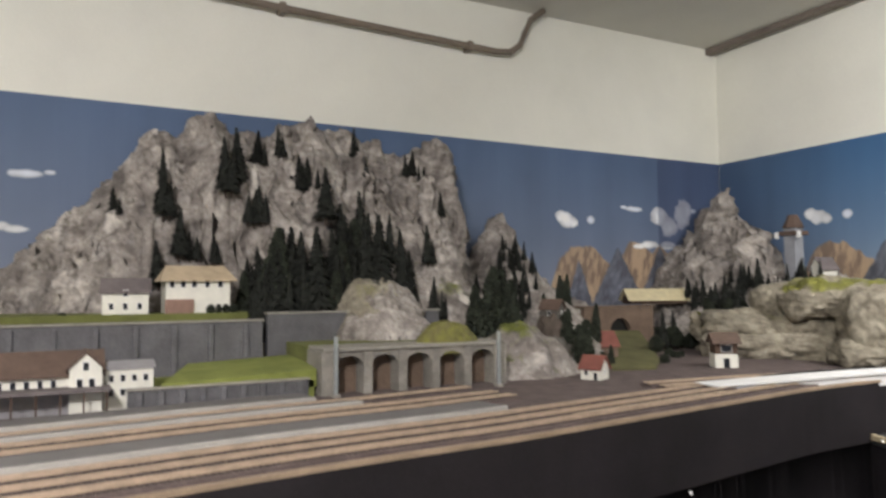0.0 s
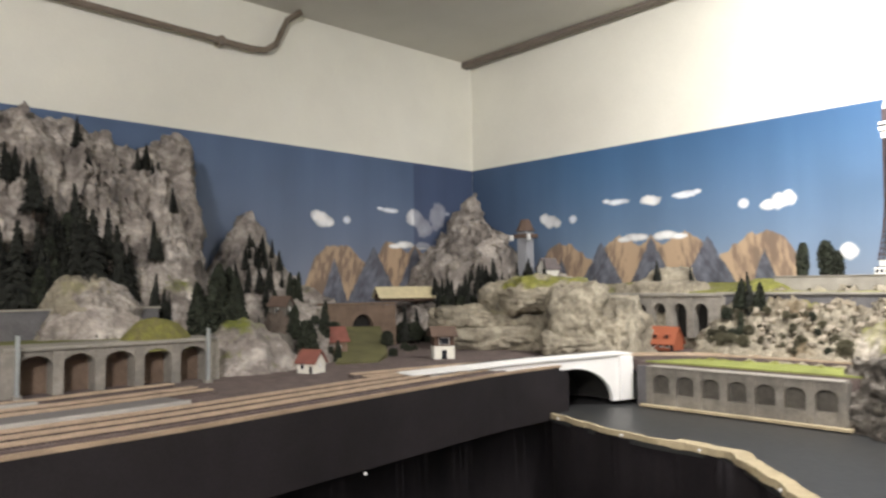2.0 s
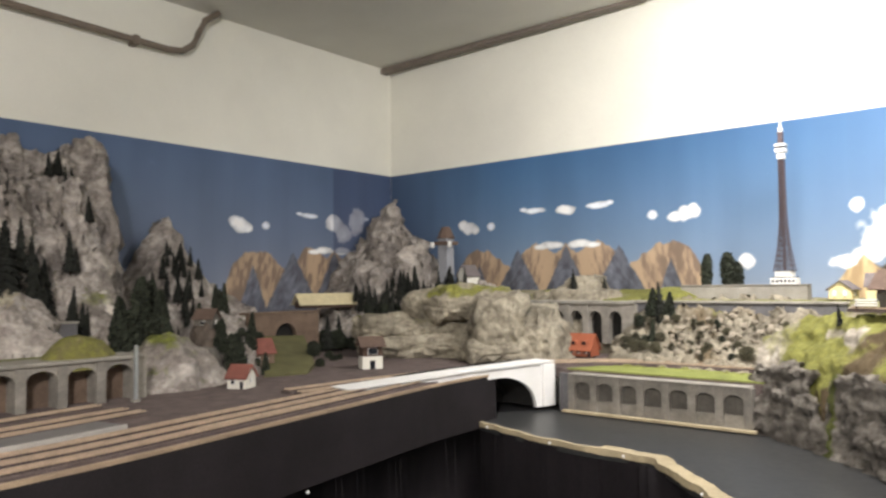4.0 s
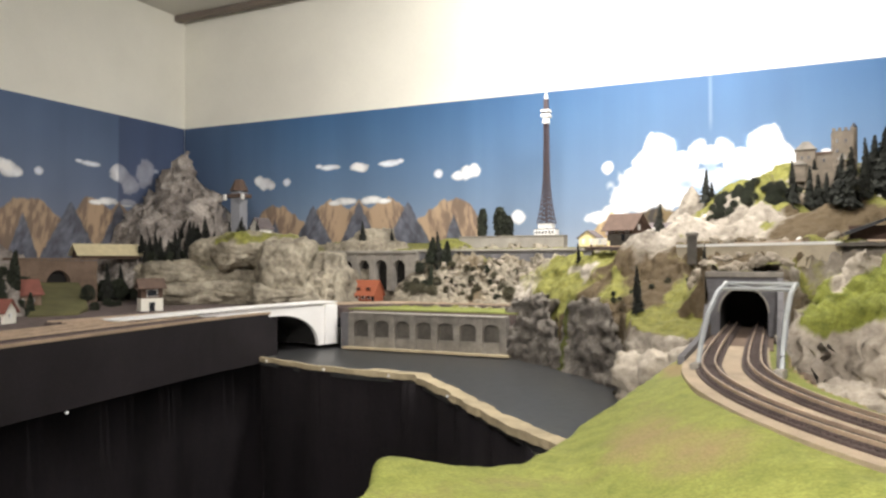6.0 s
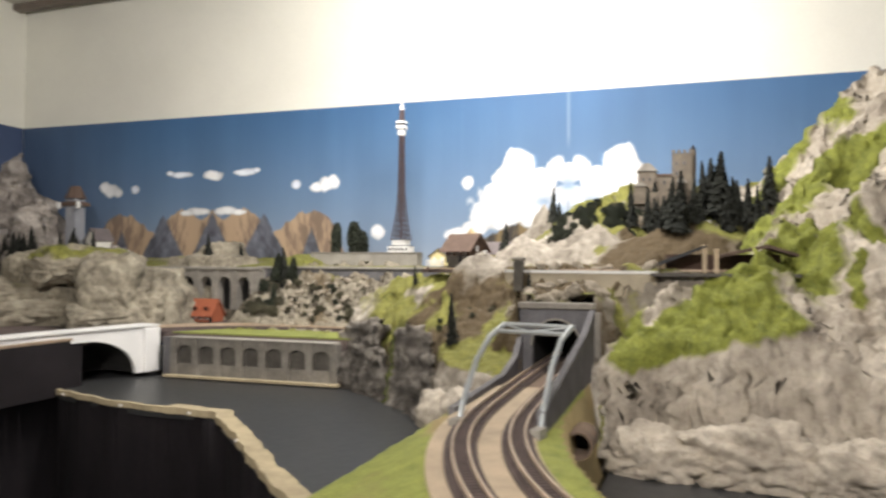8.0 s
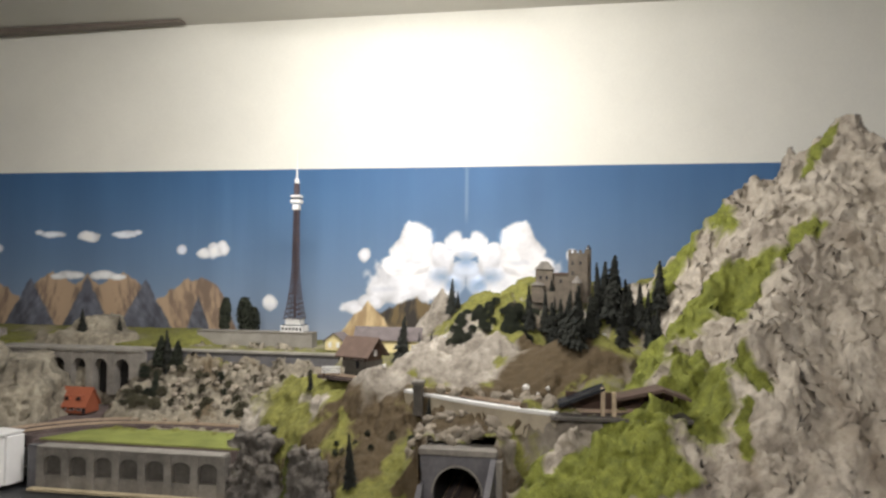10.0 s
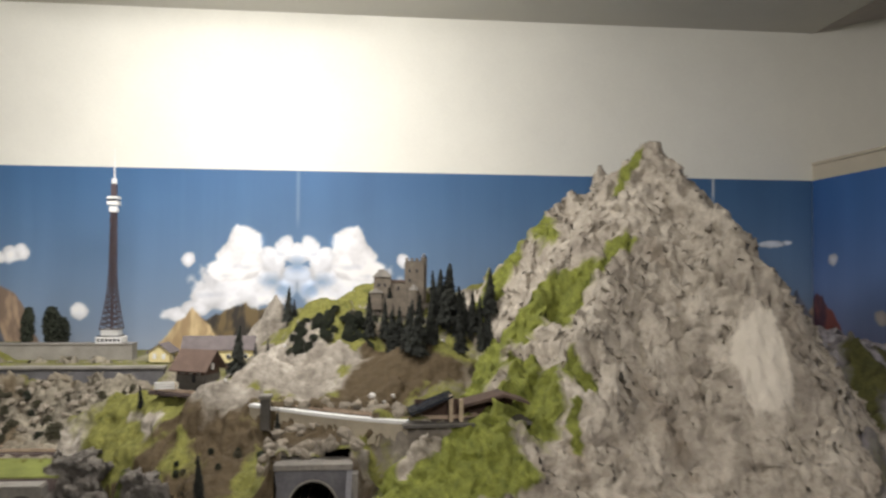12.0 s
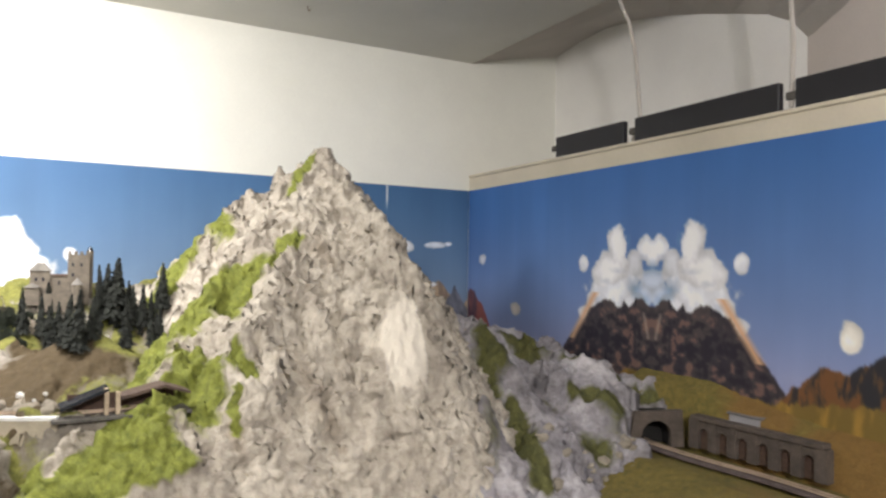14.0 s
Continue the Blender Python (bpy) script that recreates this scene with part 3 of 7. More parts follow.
def sheet(name, u0, u1, z0, z1, painter, place, label):
    """One flat printed sheet; painter gives its ink over (u, z), place maps (u, z) into the room."""
    step = 0.004
    nu, nz = int((u1 - u0) / step) + 1, int((z1 - z0) / step) + 1
    U, Z = np.meshgrid(np.linspace(u0, u1, nu), np.linspace(z0, z1, nz), indexing="ij")
    img = np.clip(painter(U, Z), 0, 255) / 255
    lin = np.where(img <= 0.04045, img / 12.92, ((img + 0.055) / 1.055) ** 2.4)
    x, y, z = place(U, Z)
    idx = np.arange(nu * nz).reshape(nu, nz)
    quads = np.stack([idx[:-1, :-1].ravel(), idx[1:, :-1].ravel(), idx[1:, 1:].ravel(), idx[:-1, 1:].ravel()], 1)
    me = bpy.data.meshes.new(name)
    me.from_pydata(np.stack([x.ravel(), y.ravel(), z.ravel()], 1).tolist(), [], quads.tolist())
    at = me.attributes.new("ink", "FLOAT_COLOR", "POINT")
    at.data.foreach_set("color", np.concatenate([lin.reshape(-1, 3), np.ones((nu * nz, 1))], 1).astype(np.float32).ravel())
    me.materials.append(PRINT)
    return tagged(new(name, me), label, "backdrop", "", "structure")


def sky_ink(U, Z, low=(146, 160, 180), high=(66, 104, 146), seed=1):
    t = np.clip((Z - 1.42) / (ZT - 1.42), 0, 1) ** 0.75
    img = np.array(low, float) + (np.array(high, float) - np.array(low, float)) * t[..., None]
    return img * (1 + 0.05 * fbm(U * 3, Z * 3, 4, seed))[..., None]


TAN, GREYBLUE = (184, 160, 134), (98, 101, 112)


def mirrored_range(img, U, Z, mid, seed):
    """The print's mirrored range: pale rock towers round shaded pyramids."""
    M = mid + np.abs(U - mid)
    crest = (np.array([0, 0.05, 0.10, 0.17, 0.21, 0.28, 0.34, 0.42, 0.50, 0.56, 0.62]) + mid, np.array([1.615, 1.57, 1.60, 1.625, 1.58, 1.50, 1.565, 1.605, 1.59, 1.55, 1.40]))
    img = peaks(img, M, Z, crest, TAN, (134, 116, 102), seed, 0.9)
    for u, z, w in ((0.0, 1.61, 0.10), (0.245, 1.60, 0.115), (0.46, 1.545, 0.07)):
        a = np.clip((z - Z) - np.abs(M - mid - u) * (0.19 / w) + 0.012 * ridged(M * 25, Z * 25, 3, seed), 0, 0.012) / 0.012
        img = img * (1 - a[..., None]) + (np.array(GREYBLUE, float) * (1 + 0.25 * fbm(M * 20, Z * 8, 4, seed)[..., None] + 0.30 * fbm(M * 70 + Z * 30, Z * 40, 4, seed + 4)[..., None])) * a[..., None]
    return img


def small_clouds(img, U, Z, mid):
    for s in (1, -1):
        img = cloud(img, U, Z, [(mid + s * 0.52, 1.708, 0.042, 0.035), (mid + s * 0.55, 1.72, 0.03, 0.028), (mid + s * 0.485, 1.70, 0.03, 0.025)], (236, 238, 242), 5)
        img = cloud(img, U, Z, [(mid + s * 0.39, 1.712, 0.022, 0.02)], (214, 220, 232), 6)
        img = cloud(img, U, Z, [(mid + s * 0.15, 1.768, 0.055, 0.014), (mid + s * 0.21, 1.775, 0.02, 0.01)], (222, 228, 238), 7)
        img = cloud(img, U, Z, [(mid + s * 0.06, 1.612, 0.06, 0.018), (mid + s * 0.12, 1.605, 0.04, 0.012)], (232, 234, 236), 8)
    return cloud(img, U, Z, [(mid, 1.76, 0.05, 0.022)], (236, 238, 242), 9)


def big_cloud(img, U, Z, mid, s=1.0):
    """The print's mirrored thunderhead: two tall towers, smaller puffs between them and a wide low base."""
    M = mid + np.abs(U - mid)
    img = cloud(img, M, Z, [(mid, 1.650, 0.060, 0.035), (mid + 0.05 * s, 1.60, 0.06, 0.04)], (206, 216, 232), 14, 0.35)
    img = cloud(img, M, Z, [(mid + 0.215 * s, 1.600, 0.15, 0.085), (mid + 0.29 * s, 1.570, 0.080, 0.05), (mid + 0.34 * s, 1.530, 0.06, 0.032), (mid + 0.16 * s, 1.615, 0.09, 0.055), (mid + 0.10 * s, 1.575, 0.08, 0.04), (mid + 0.12 * s, 1.662, 0.085, 0.050)], (230, 232, 238), 12, 0.42)
    img = cloud(img, M, Z, [(mid, 1.722, 0.046, 0.042), (mid + 0.042 * s, 1.738, 0.042, 0.046), (mid + 0.085 * s, 1.700, 0.046, 0.046)], (232, 234, 240), 11, 0.42)
    img = cloud(img, M, Z, [(mid + 0.178 * s, 1.742, 0.062, 0.076), (mid + 0.165 * s, 1.690, 0.050, 0.055), (mid + 0.225 * s, 1.690, 0.058, 0.058), (mid + 0.225 * s, 1.665, 0.09, 0.05)], (244, 244, 247), 10, 0.42)
    # blue gaps under the small puffs and grey bellies on the towers
    for u, z, ru, rz, ink in ((0.0, 1.682, 0.040, 0.030, 0.6), (0.085, 1.618, 0.042, 0.036, 0.55), (0.045, 1.585, 0.040, 0.030, 0.6), (0.118, 1.765, 0.016, 0.030, 0.6)):
        gap = np.clip(1.1 - np.hypot((M - mid - u * s) / ru, (Z - z) / rz) + 0.5 * fbm(M * 26, Z * 30, 4, 17), 0, 1)
        img = lerp(img, (112, 148, 192), gap * ink)
    for u, z, r in ((0.175, 1.672, 0.060), (0.245, 1.640, 0.045), (0.050, 1.716, 0.024), (0.29, 1.575, 0.05)):
        shade = np.clip(1 - np.hypot((M - mid - u * s) / r, (Z - z) / 0.013) + 0.7 * fbm(M * 30, Z * 40, 4, 19), 0, 1) * 0.42
        img = lerp(img, (176, 184, 200), shade)
    return cloud(img, M, Z, [(mid + 0.37 * s, 1.695, 0.026, 0.026)], (238, 240, 246), 13)


def paint_north(U, Z):
    img = sky_ink(U, Z)
    # dimness of the room corner put into the ink: darker, greyer sky
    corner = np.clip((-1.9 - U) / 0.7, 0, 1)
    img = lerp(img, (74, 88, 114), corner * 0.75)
    img = mirrored_range(img, U, Z, -1.60, 21)
    img = small_clouds(img, U, Z, -1.60)
    img = cloud(img, U, Z, [(-0.862, 1.520, 0.032, 0.030)], (240, 242, 246), 15)
    M = -0.134 + np.abs(U + 0.134)
    img = cloud(img, M, Z, [(0.262, 1.505, 0.06, 0.032)], (230, 232, 238), 12, 0.42)
    img = big_cloud(img, U, Z, -0.134)
    img = peaks(img, M, Z, ([-0.134, -0.06, 0.0, 0.04, 0.10, 0.16, 0.22, 0.26], [1.52, 1.53, 1.52, 1.545, 1.52, 1.50, 1.47, 1.40]), (120, 104, 76), (64, 60, 56), 25)
    img = peaks(img, M, Z, ([0.12, 0.20, 0.225, 0.27, 0.33], [1.41, 1.510, 1.520, 1.485, 1.41]), (214, 192, 150), (170, 146, 112), 26, 0.7)
    img = mirrored_range(img, U, Z, 1.45, 27)
    img = small_clouds(img, U, Z, 1.45)
    # joints between the sheets
    for u, low, ink in ((-0.134, 1.80, 0.22), (1.374, 1.90, 0.9)):
        a = (np.abs(U - u) < 0.0045) * np.clip((Z - low) / 0.05, 0, 1)
        img = lerp(img, (206, 210, 214), a * ink)
    return img


def paint_west(U, Z):
    img = sky_ink(U, Z, (134, 142, 160), (84, 104, 136), 4)
    img = mirrored_range(img, U, Z, 2.34, 31)
    img = small_clouds(img, U, Z, 2.34)
    img = cloud(img, U, Z, [(2.34, 1.74, 0.05, 0.05), (2.49, 1.76, 0.06, 0.07), (2.40, 1.69, 0.05, 0.05)], (226, 228, 234), 32)
    img = small_clouds(img, U, Z, -0.30)
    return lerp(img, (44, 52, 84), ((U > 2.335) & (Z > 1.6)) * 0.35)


def paint_east(U, Z):
    U = 1.655 + (U - 1.655) / np.where(U < 2.2, 0.86, 0.86 + 0.14 * np.clip((U - 2.2) / 0.4, 0, 1))
    img = sky_ink(U, Z, (150, 158, 196), (62, 109, 174), 6)
    img = big_cloud(img, U, Z, 1.643, 1.0)
    img = peaks(img, 1.643 + np.abs(U - 1.643), Z, ([1.643, 1.72, 1.80, 1.90, 1.99, 2.08, 2.18], [1.56, 1.585, 1.565, 1.575, 1.53, 1.46, 1.36]), (84, 76, 76), (58, 54, 62), 35, 0.4)
    M = 1.643 + np.abs(U - 1.643)
    body = np.clip((np.interp(M, [1.643, 1.72, 1.80, 1.90, 1.99, 2.08, 2.18], [1.56, 1.585, 1.565, 1.575, 1.53, 1.46, 1.36]) - Z - 0.01) / 0.02, 0, 1)
    spots = fbm(M * 30 + 3, Z * 44, 4, 44)
    img = lerp(img, (138, 108, 96), body * np.clip((spots - 0.14) * 4, 0, 0.75))
    img = lerp(img, (44, 42, 52), body * np.clip((-spots - 0.10) * 4, 0, 0.8))
    img = lerp(img, (196, 178, 160), body * np.clip(1 - np.abs(M - 1.66 - (Z - 1.47) * 0.3) / 0.012, 0, 1) * (Z > 1.47) * (Z < 1.55) * 0.55)
    a = np.clip(1 - np.abs((Z - 1.51) + (M - 2.02) * 1.15) / 0.034, 0, 1) * (Z < 1.60) * (Z > 1.44)
    img = lerp(img, (226, 180, 140), a)
    img = cloud(img, U, Z, [(2.62, 1.712, 0.03, 0.028)], (228, 230, 238), 36)
    img = cloud(img, U, Z, [(2.43, 1.52, 0.03, 0.026)], (214, 206, 200), 37)
    img = cloud(img, U, Z, [(0.935, 1.535, 0.035, 0.04)], (246, 242, 232), 38)
    img = peaks(img, U, Z, ([2.55, 2.62, 2.70, 2.76], [1.40, 1.53, 1.585, 1.56]), (150, 92, 88), (92, 70, 84), 39, 1.4)
    img = peaks(img, U, Z, ([0.2, 0.75, 0.88, 0.95, 1.02, 1.09, 1.14], [1.50, 1.51, 1.48, 1.44, 1.45, 1.40, 1.36]), (120, 84, 54), (52, 52, 56), 40, 1.4)
    return peaks(img, U, Z, ([0.2, 0.8, 1.2, 1.5, 1.8], [1.40, 1.38, 1.345, 1.37, 1.36]), (164, 130, 62), (122, 102, 54), 41, 0.6)


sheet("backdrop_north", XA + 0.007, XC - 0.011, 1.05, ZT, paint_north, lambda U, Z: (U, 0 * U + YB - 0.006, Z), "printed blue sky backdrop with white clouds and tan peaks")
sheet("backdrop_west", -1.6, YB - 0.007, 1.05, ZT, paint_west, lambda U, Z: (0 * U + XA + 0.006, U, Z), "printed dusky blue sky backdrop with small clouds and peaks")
sheet("backdrop_east", -0.6, YB - 0.007, 1.05, ZT, paint_east, lambda U, Z: (0 * U + XC - 0.010, U, Z), "printed blue sky backdrop with a cloud-topped dark mountain")

# ---- layout decks, fascia, river ----
FRONT = smooth_line([(-0.95, -0.85), (-0.97, -0.50), (-0.995, -0.25), (-1.02, -0.05), (-1.06, 0.22), (-1.078, 0.40), (-1.092, 0.56), (-1.13, 0.81), (-1.185, 1.18), (-1.215, 1.40), (-1.222, 1.665)], 48)
deck = [(x, y) for x, y in FRONT] + [(-1.30, 1.665), (-1.30, 1.92), (-1.10, 1.92), (-1.10, YB - 0.02), (XA + 0.02, YB - 0.02), (XA + 0.02, -0.85)]
structure("layout_deck_west", slab(deck, DECK - 0.03, DECK), BALLAST, "brown ballasted deck of the station yard", "layout deck")
bm = strip(FRONT, (-0.004, -0.010), DECK + 0.001, thick=0.135)
structure("fascia", bm, BLACK, "black painted curved fascia board", "fascia")
bm = strip(FRONT, (0.0, -0.011), DECK + 0.005, thick=0.006)
structure("fascia_trim", bm, plain("weathered_edge", srgb(158, 138, 116), 0.25, 14, 160, 0.8), "raw cream edge strip along the fascia", "trim")


def curtain(name, line, z_top, z_bottom, label, amp=0.010):
    bm = bmesh.new()
    pts = smooth_line(line, 160)
    rows = []
    for i, p in enumerate(pts):
        q = pts[min(i + 1, len(pts) - 1)] if i < len(pts) - 1 else pts[i - 1]
        d = Vector((q[0] - p[0], q[1] - p[1])).normalized()
        side = Vector((-d.y, d.x))
        col = []
        for k in range(7):
            f = k / 6
            w = amp * (0.25 + f) * (math.sin(i * 0.55 + 2 * f) + 0.6 * math.sin(i * 0.23 + 1))
            col.append(bm.verts.new((p[0] + side.x * w, p[1] + side.y * w, z_top + (z_bottom - z_top) * f)))
        rows.append(col)
    for a, b in zip(rows, rows[1:]):
        for k in range(6):
            bm.faces.new((a[k], b[k], b[k + 1], a[k + 1]))
    ext = bmesh.ops.solidify(bm, geom=bm.faces[:], thickness=0.002)
    return solid(name, bm, CLOTH, label, "curtain", smooth=True)


curtain("curtain", [(x - 0.0, y) for x, y in FRONT[::6]] + [FRONT[-1]], DECK - 0.128, 0.02, "black cloth curtain pinned below the fascia")
RIVERFRONT = smooth_line([(-1.222, 1.60), (-1.137, 1.565), (-0.879, 1.497), (-0.70, 1.488), (-0.60, 1.40), (-0.388, 1.183), (-0.254, 1.046), (-0.20, 1.00)], 40)
curtain("curtain", RIVERFRONT[::5] + [(-0.148, 0.85), (-0.155, 0.74), (-0.165, 0.695), (-0.19, 0.672), (-0.235, 0.660), (-0.27, 0.657), (-0.285, 0.640), (-0.282, 0.61), (-0.260, 0.57), (-0.25, 0.50), (-0.25, 0.36), (-0.25, 0.20)], WATER - 0.012, 0.02, "black cloth curtain pinned below the river edge")
curtain("curtain", [(-0.25, 0.20), (-0.22, 0.152), (-0.10, 0.150), (0.30, 0.150), (0.90, 0.150), (1.28, 0.135), (1.50, 0.092), (1.752, 0.090)], 1.128, 0.02, "black cloth curtain closing the front of the meadow", 0.006)
river = list(RIVERFRONT) + [(-0.05, 1.00), (0.05, 1.40), (-0.2, 1.7), (-0.45, 1.95), (-1.05, 1.95), (-1.6, 2.0), (-1.6, 1.60)]
structure("water", slab(river, WATER - 0.02, WATER), RIVER, "dark grey painted river with a dull sheen", "river")
shore = smooth_line(RIVERFRONT, 260)
bm = strip(shore[:90], (0.005, -0.005), WATER + 0.004, thick=0.012)
strip(shore[89:], (0.026, -0.007), WATER + 0.005, bm, 0.014)
for v in bm.verts:
    v.co += Vector((1, 1, 0.3)) * (0.006 * noise.noise(v.co * 16) + 0.002 * noise.noise(v.co * 60))
structure("river_bank", bm, RIM, "ragged cream plaster edge of the river", "river bank")
structure("water", slab([(0.10, 0.80), (0.75, 0.45), (1.5, 0.45), (1.5, 1.5), (0.14, 1.5)], WATER - 0.03, WATER - 0.012), RIVER, "dark pond at the foot of the mountain", "pond")

pin = thing("pin", (0, 0, 0), "small white headed pin holding the black cloth", "pin", "pins along the cloth")
bm = bmesh.new()
bmesh.ops.create_icosphere(bm, subdivisions=1, radius=0.0038)
part("head", bm, PIN, pin)
pins = [(-1.035, 0.20), (-1.085, 0.57), (-1.145, 0.92)]
spots = [(x + 0.03, y, DECK - 0.134) for x, y in pins] + [(x + 0.004, y - 0.008, WATER - 0.004) for x, y in (RIVERFRONT[2], RIVERFRONT[9], RIVERFRONT[15], RIVERFRONT[25], RIVERFRONT[31], RIVERFRONT[34])]
pin.matrix_basis = pose(*spots[0])
for s in spots[1:]:
    copy_thing(pin, pose(*s))

# ---- modelled landscape ----


def west_mountain(X, Y):
    crest = np.interp(Y, [-0.75, -0.45, -0.18, -0.09, 0.04, 0.17, 0.24, 0.33, 0.40, 0.50, 0.60, 0.67, 0.75, 0.84, 0.96, 1.07, 1.14, 1.165, 1.23, 1.30], [1.25, 1.35, 1.49, 1.58, 1.71, 1.88, 1.88, 2.015, 1.91, 1.90, 2.015, 1.925, 1.97, 1.90, 1.86, 1.945, 1.91, 1.68, 1.42, 1.20]) - 0.022
    d = -2.40 - X + 0.05 * ridged(Y * 6.0 + 0.4, X * 1.2, 3, 4)
    front = np.where(d < 0, -d, d * 0.3)
    col = ridged(Y * 6.5 + X * 0.8, X * 1.5, 4, 3)
    body = crest - front * (0.95 + 0.6 * np.clip(front, 0, 0.5) / 0.5) * 1.18 + 0.18 * col * np.clip(front * 5, 0.10, 1)
    body = body + 0.025 * ridged(Y * 20, X * 7, 4, 8) + 0.022 * blocks(X, Y, 13, 3) * np.clip(front * 6, 0.3, 1) + 0.006 * blocks(X, Y, 38, 4)
    apron = smax(dome(X, Y, -1.96, 0.69, 0.17, 0.16, 1.26, 0.185, 2.2) + 0.012 * ridged(X * 25, Y * 25, 4, 5), dome(X, Y, -2.15, 0.95, 0.3, 0.25, 1.2, 0.26))
    z = smax(body, apron, k=0.03)
    z = np.minimum(z, 1.93 - np.clip(Y - 1.13 + 0.45 * np.clip(X + 2.40, 0, 0.4) + 0.02 * fbm(X * 8, Y * 0, 3, 5), 0, 1) * 9.0)
    step_back = np.clip((0.44 - Y) / 0.05, 0, 1) * np.clip((X + 2.16) / 0.03, 0, 1)
    return z * (1 - step_back) + np.minimum(z, 1.33) * step_back


def mask_west(X, Y, Z, S):
    g = np.clip(0.75 - S * 0.55, 0, 1) * (Z < 1.75) + 0.55 * fbm(X * 9, Y * 9, 4, 2)
    return np.clip(g * 0.75, 0, 0.7), np.clip(0.35 * fbm(X * 6, Y * 6, 3, 12) + 0.1, 0, 1), np.clip(0.55 * ridged(Y * 6.5 + X * 0.8, X * 1.5, 4, 3) + 0.25 * fbm(X * 14, Y * 14, 3, 13), 0, 0.62)


land("mountain", XA + 0.012, -1.80, -0.75, 1.36, 0.0058, west_mountain, ROCK_L, "craggy grey-brown plaster mountain with vertical gullies", "mountain", DECK - 0.01, mask_west, 0.030, 18, chip=(0.010, 15, (1, 1, 0.5)))


def west_peak(X, Y):
    z = smax(ridge(X, Y, (-2.55, 1.385, 1.66), (-2.50, 1.42, 1.69), 1.7), ridge(X, Y, (-2.52, 1.42, 1.60), (-2.2, 1.52, 1.33), 1.0), ridge(X, Y, (-2.5, 1.6, 1.46), (-2.3, 1.75, 1.3), 1.1), k=0.03)
    return z + 0.03 * ridged(X * 14, Y * 14, 4, 14) + 0.01 * fbm(X * 50, Y * 50, 3, 2)


land("rock_peak", XA + 0.012, -1.95, 1.18, 1.95, 0.010, west_peak, ROCK_L, "pointed grey rock beside the large mountain", "rock", DECK - 0.01, lambda X, Y, Z, S: (np.clip(0.55 - 0.35 * S + 0.5 * fbm(X * 9, Y * 9, 4, 3), 0, 0.8), 0 * X), 0.02, chip=(0.007, 20, (1, 1, 0.6)))


def shoulder(X, Y):
    z = smax(dome(X, Y, -1.80, 1.02, 0.16, 0.18, DECK - 0.02, 0.14), dome(X, Y, -1.86, 1.22, 0.12, 0.12, DECK - 0.02, 0.20, 1.6), k=0.03)
    return z + 0.02 * ridged(X * 18, Y * 18, 4, 17)


land("rock_outcrop", -2.05, -1.52, 0.84, 1.42, 0.010, shoulder, ROCK_L, "grassy rock outcrop with scrub", "rock", DECK - 0.01, lambda X, Y, Z, S: (np.clip(0.7 - 0.4 * S + 0.5 * fbm(X * 12, Y * 12, 4, 4), 0, 0.9), 0 * X), 0.015, chip=(0.007, 22, (1, 1, 0.9)))


def spire_hill(X, Y):
    z = smax(ridge(X, Y, (-2.405, 2.50, 1.875), (-2.385, 2.49, 1.875), 2.4), ridge(X, Y, (-2.50, 2.50, 1.745), (-2.36, 2.48, 1.77), 1.4), ridge(X, Y, (-2.36, 2.48, 1.76), (-2.22, 2.46, 1.69), 1.35), ridge(X, Y, (-2.22, 2.46, 1.69), (-2.10, 2.43, 1.56), 1.3), ridge(X, Y, (-2.50, 2.50, 1.75), (-2.60, 2.42, 1.63), 1.3), ridge(X, Y, (-2.40, 2.46, 1.69), (-2.30, 2.24, 1.46), 1.1), dome(X, Y, -2.05, 2.42, 0.45, 0.30, 1.30, 0.15), k=0.03)
    return z + 0.035 * ridged(X * 10, Y * 10, 4, 19) + 0.050 * blocks(X, Y, 9, 8) + 0.010 * blocks(X, Y, 28, 9) - 0.015 + 0.012 * fbm(X * 40, Y * 40, 3, 2)


land("rock_spire", XA + 0.012, -1.62, 2.02, YB - 0.01, 0.010, spire_hill, ROCK_L, "pointed grey rock spire in the room corner", "rock", DECK - 0.01, lambda X, Y, Z, S: (np.clip(0.45 - 0.3 * S + 0.4 * fbm(X * 9, Y * 9, 4, 3), 0, 0.6), 0.3 * fbm(X * 7, Y * 7, 3, 5) + 0.1), 0.045, 20, chip=(0.008, 18, (1, 1, 0.6)))


def middle_rock(X, Y):
    Y = Y - 0.06
    a = dome(X, Y, -1.74, 2.10, 0.28, 0.26, DECK, 0.22, 3.2)
    b = dome(X, Y, -1.41, 2.06, 0.16, 0.24, DECK, 0.205, 5.0)
    c = dome(X, Y, -1.42, 2.00, 0.12, 0.16, DECK, 0.15, 2.4)
    e = dome(X, Y, -1.95, 2.02, 0.20, 0.20, DECK, 0.10, 2.0)
    f = dome(X, Y, -1.45, 2.46, 0.30, 0.16, 1.33, 0.14, 2.4)
    z = smax(a, b, c, e, f, k=0.025)
    z = z - 0.07 * np.exp(-((X + 1.535 + 0.15 * (Y - 1.9)) / 0.014) ** 2) + 0.014 * blocks(X, Y, 5.5, 5)
    lay = 0.052
    z = z + 0.02 * fbm(X * 4, Y * 4, 2, 24)
    q = (np.floor(z / lay) + np.clip((z / lay - np.floor(z / lay)) * 3.2, 0, 1)) * lay
    return 0.22 * z + 0.78 * q - 0.03


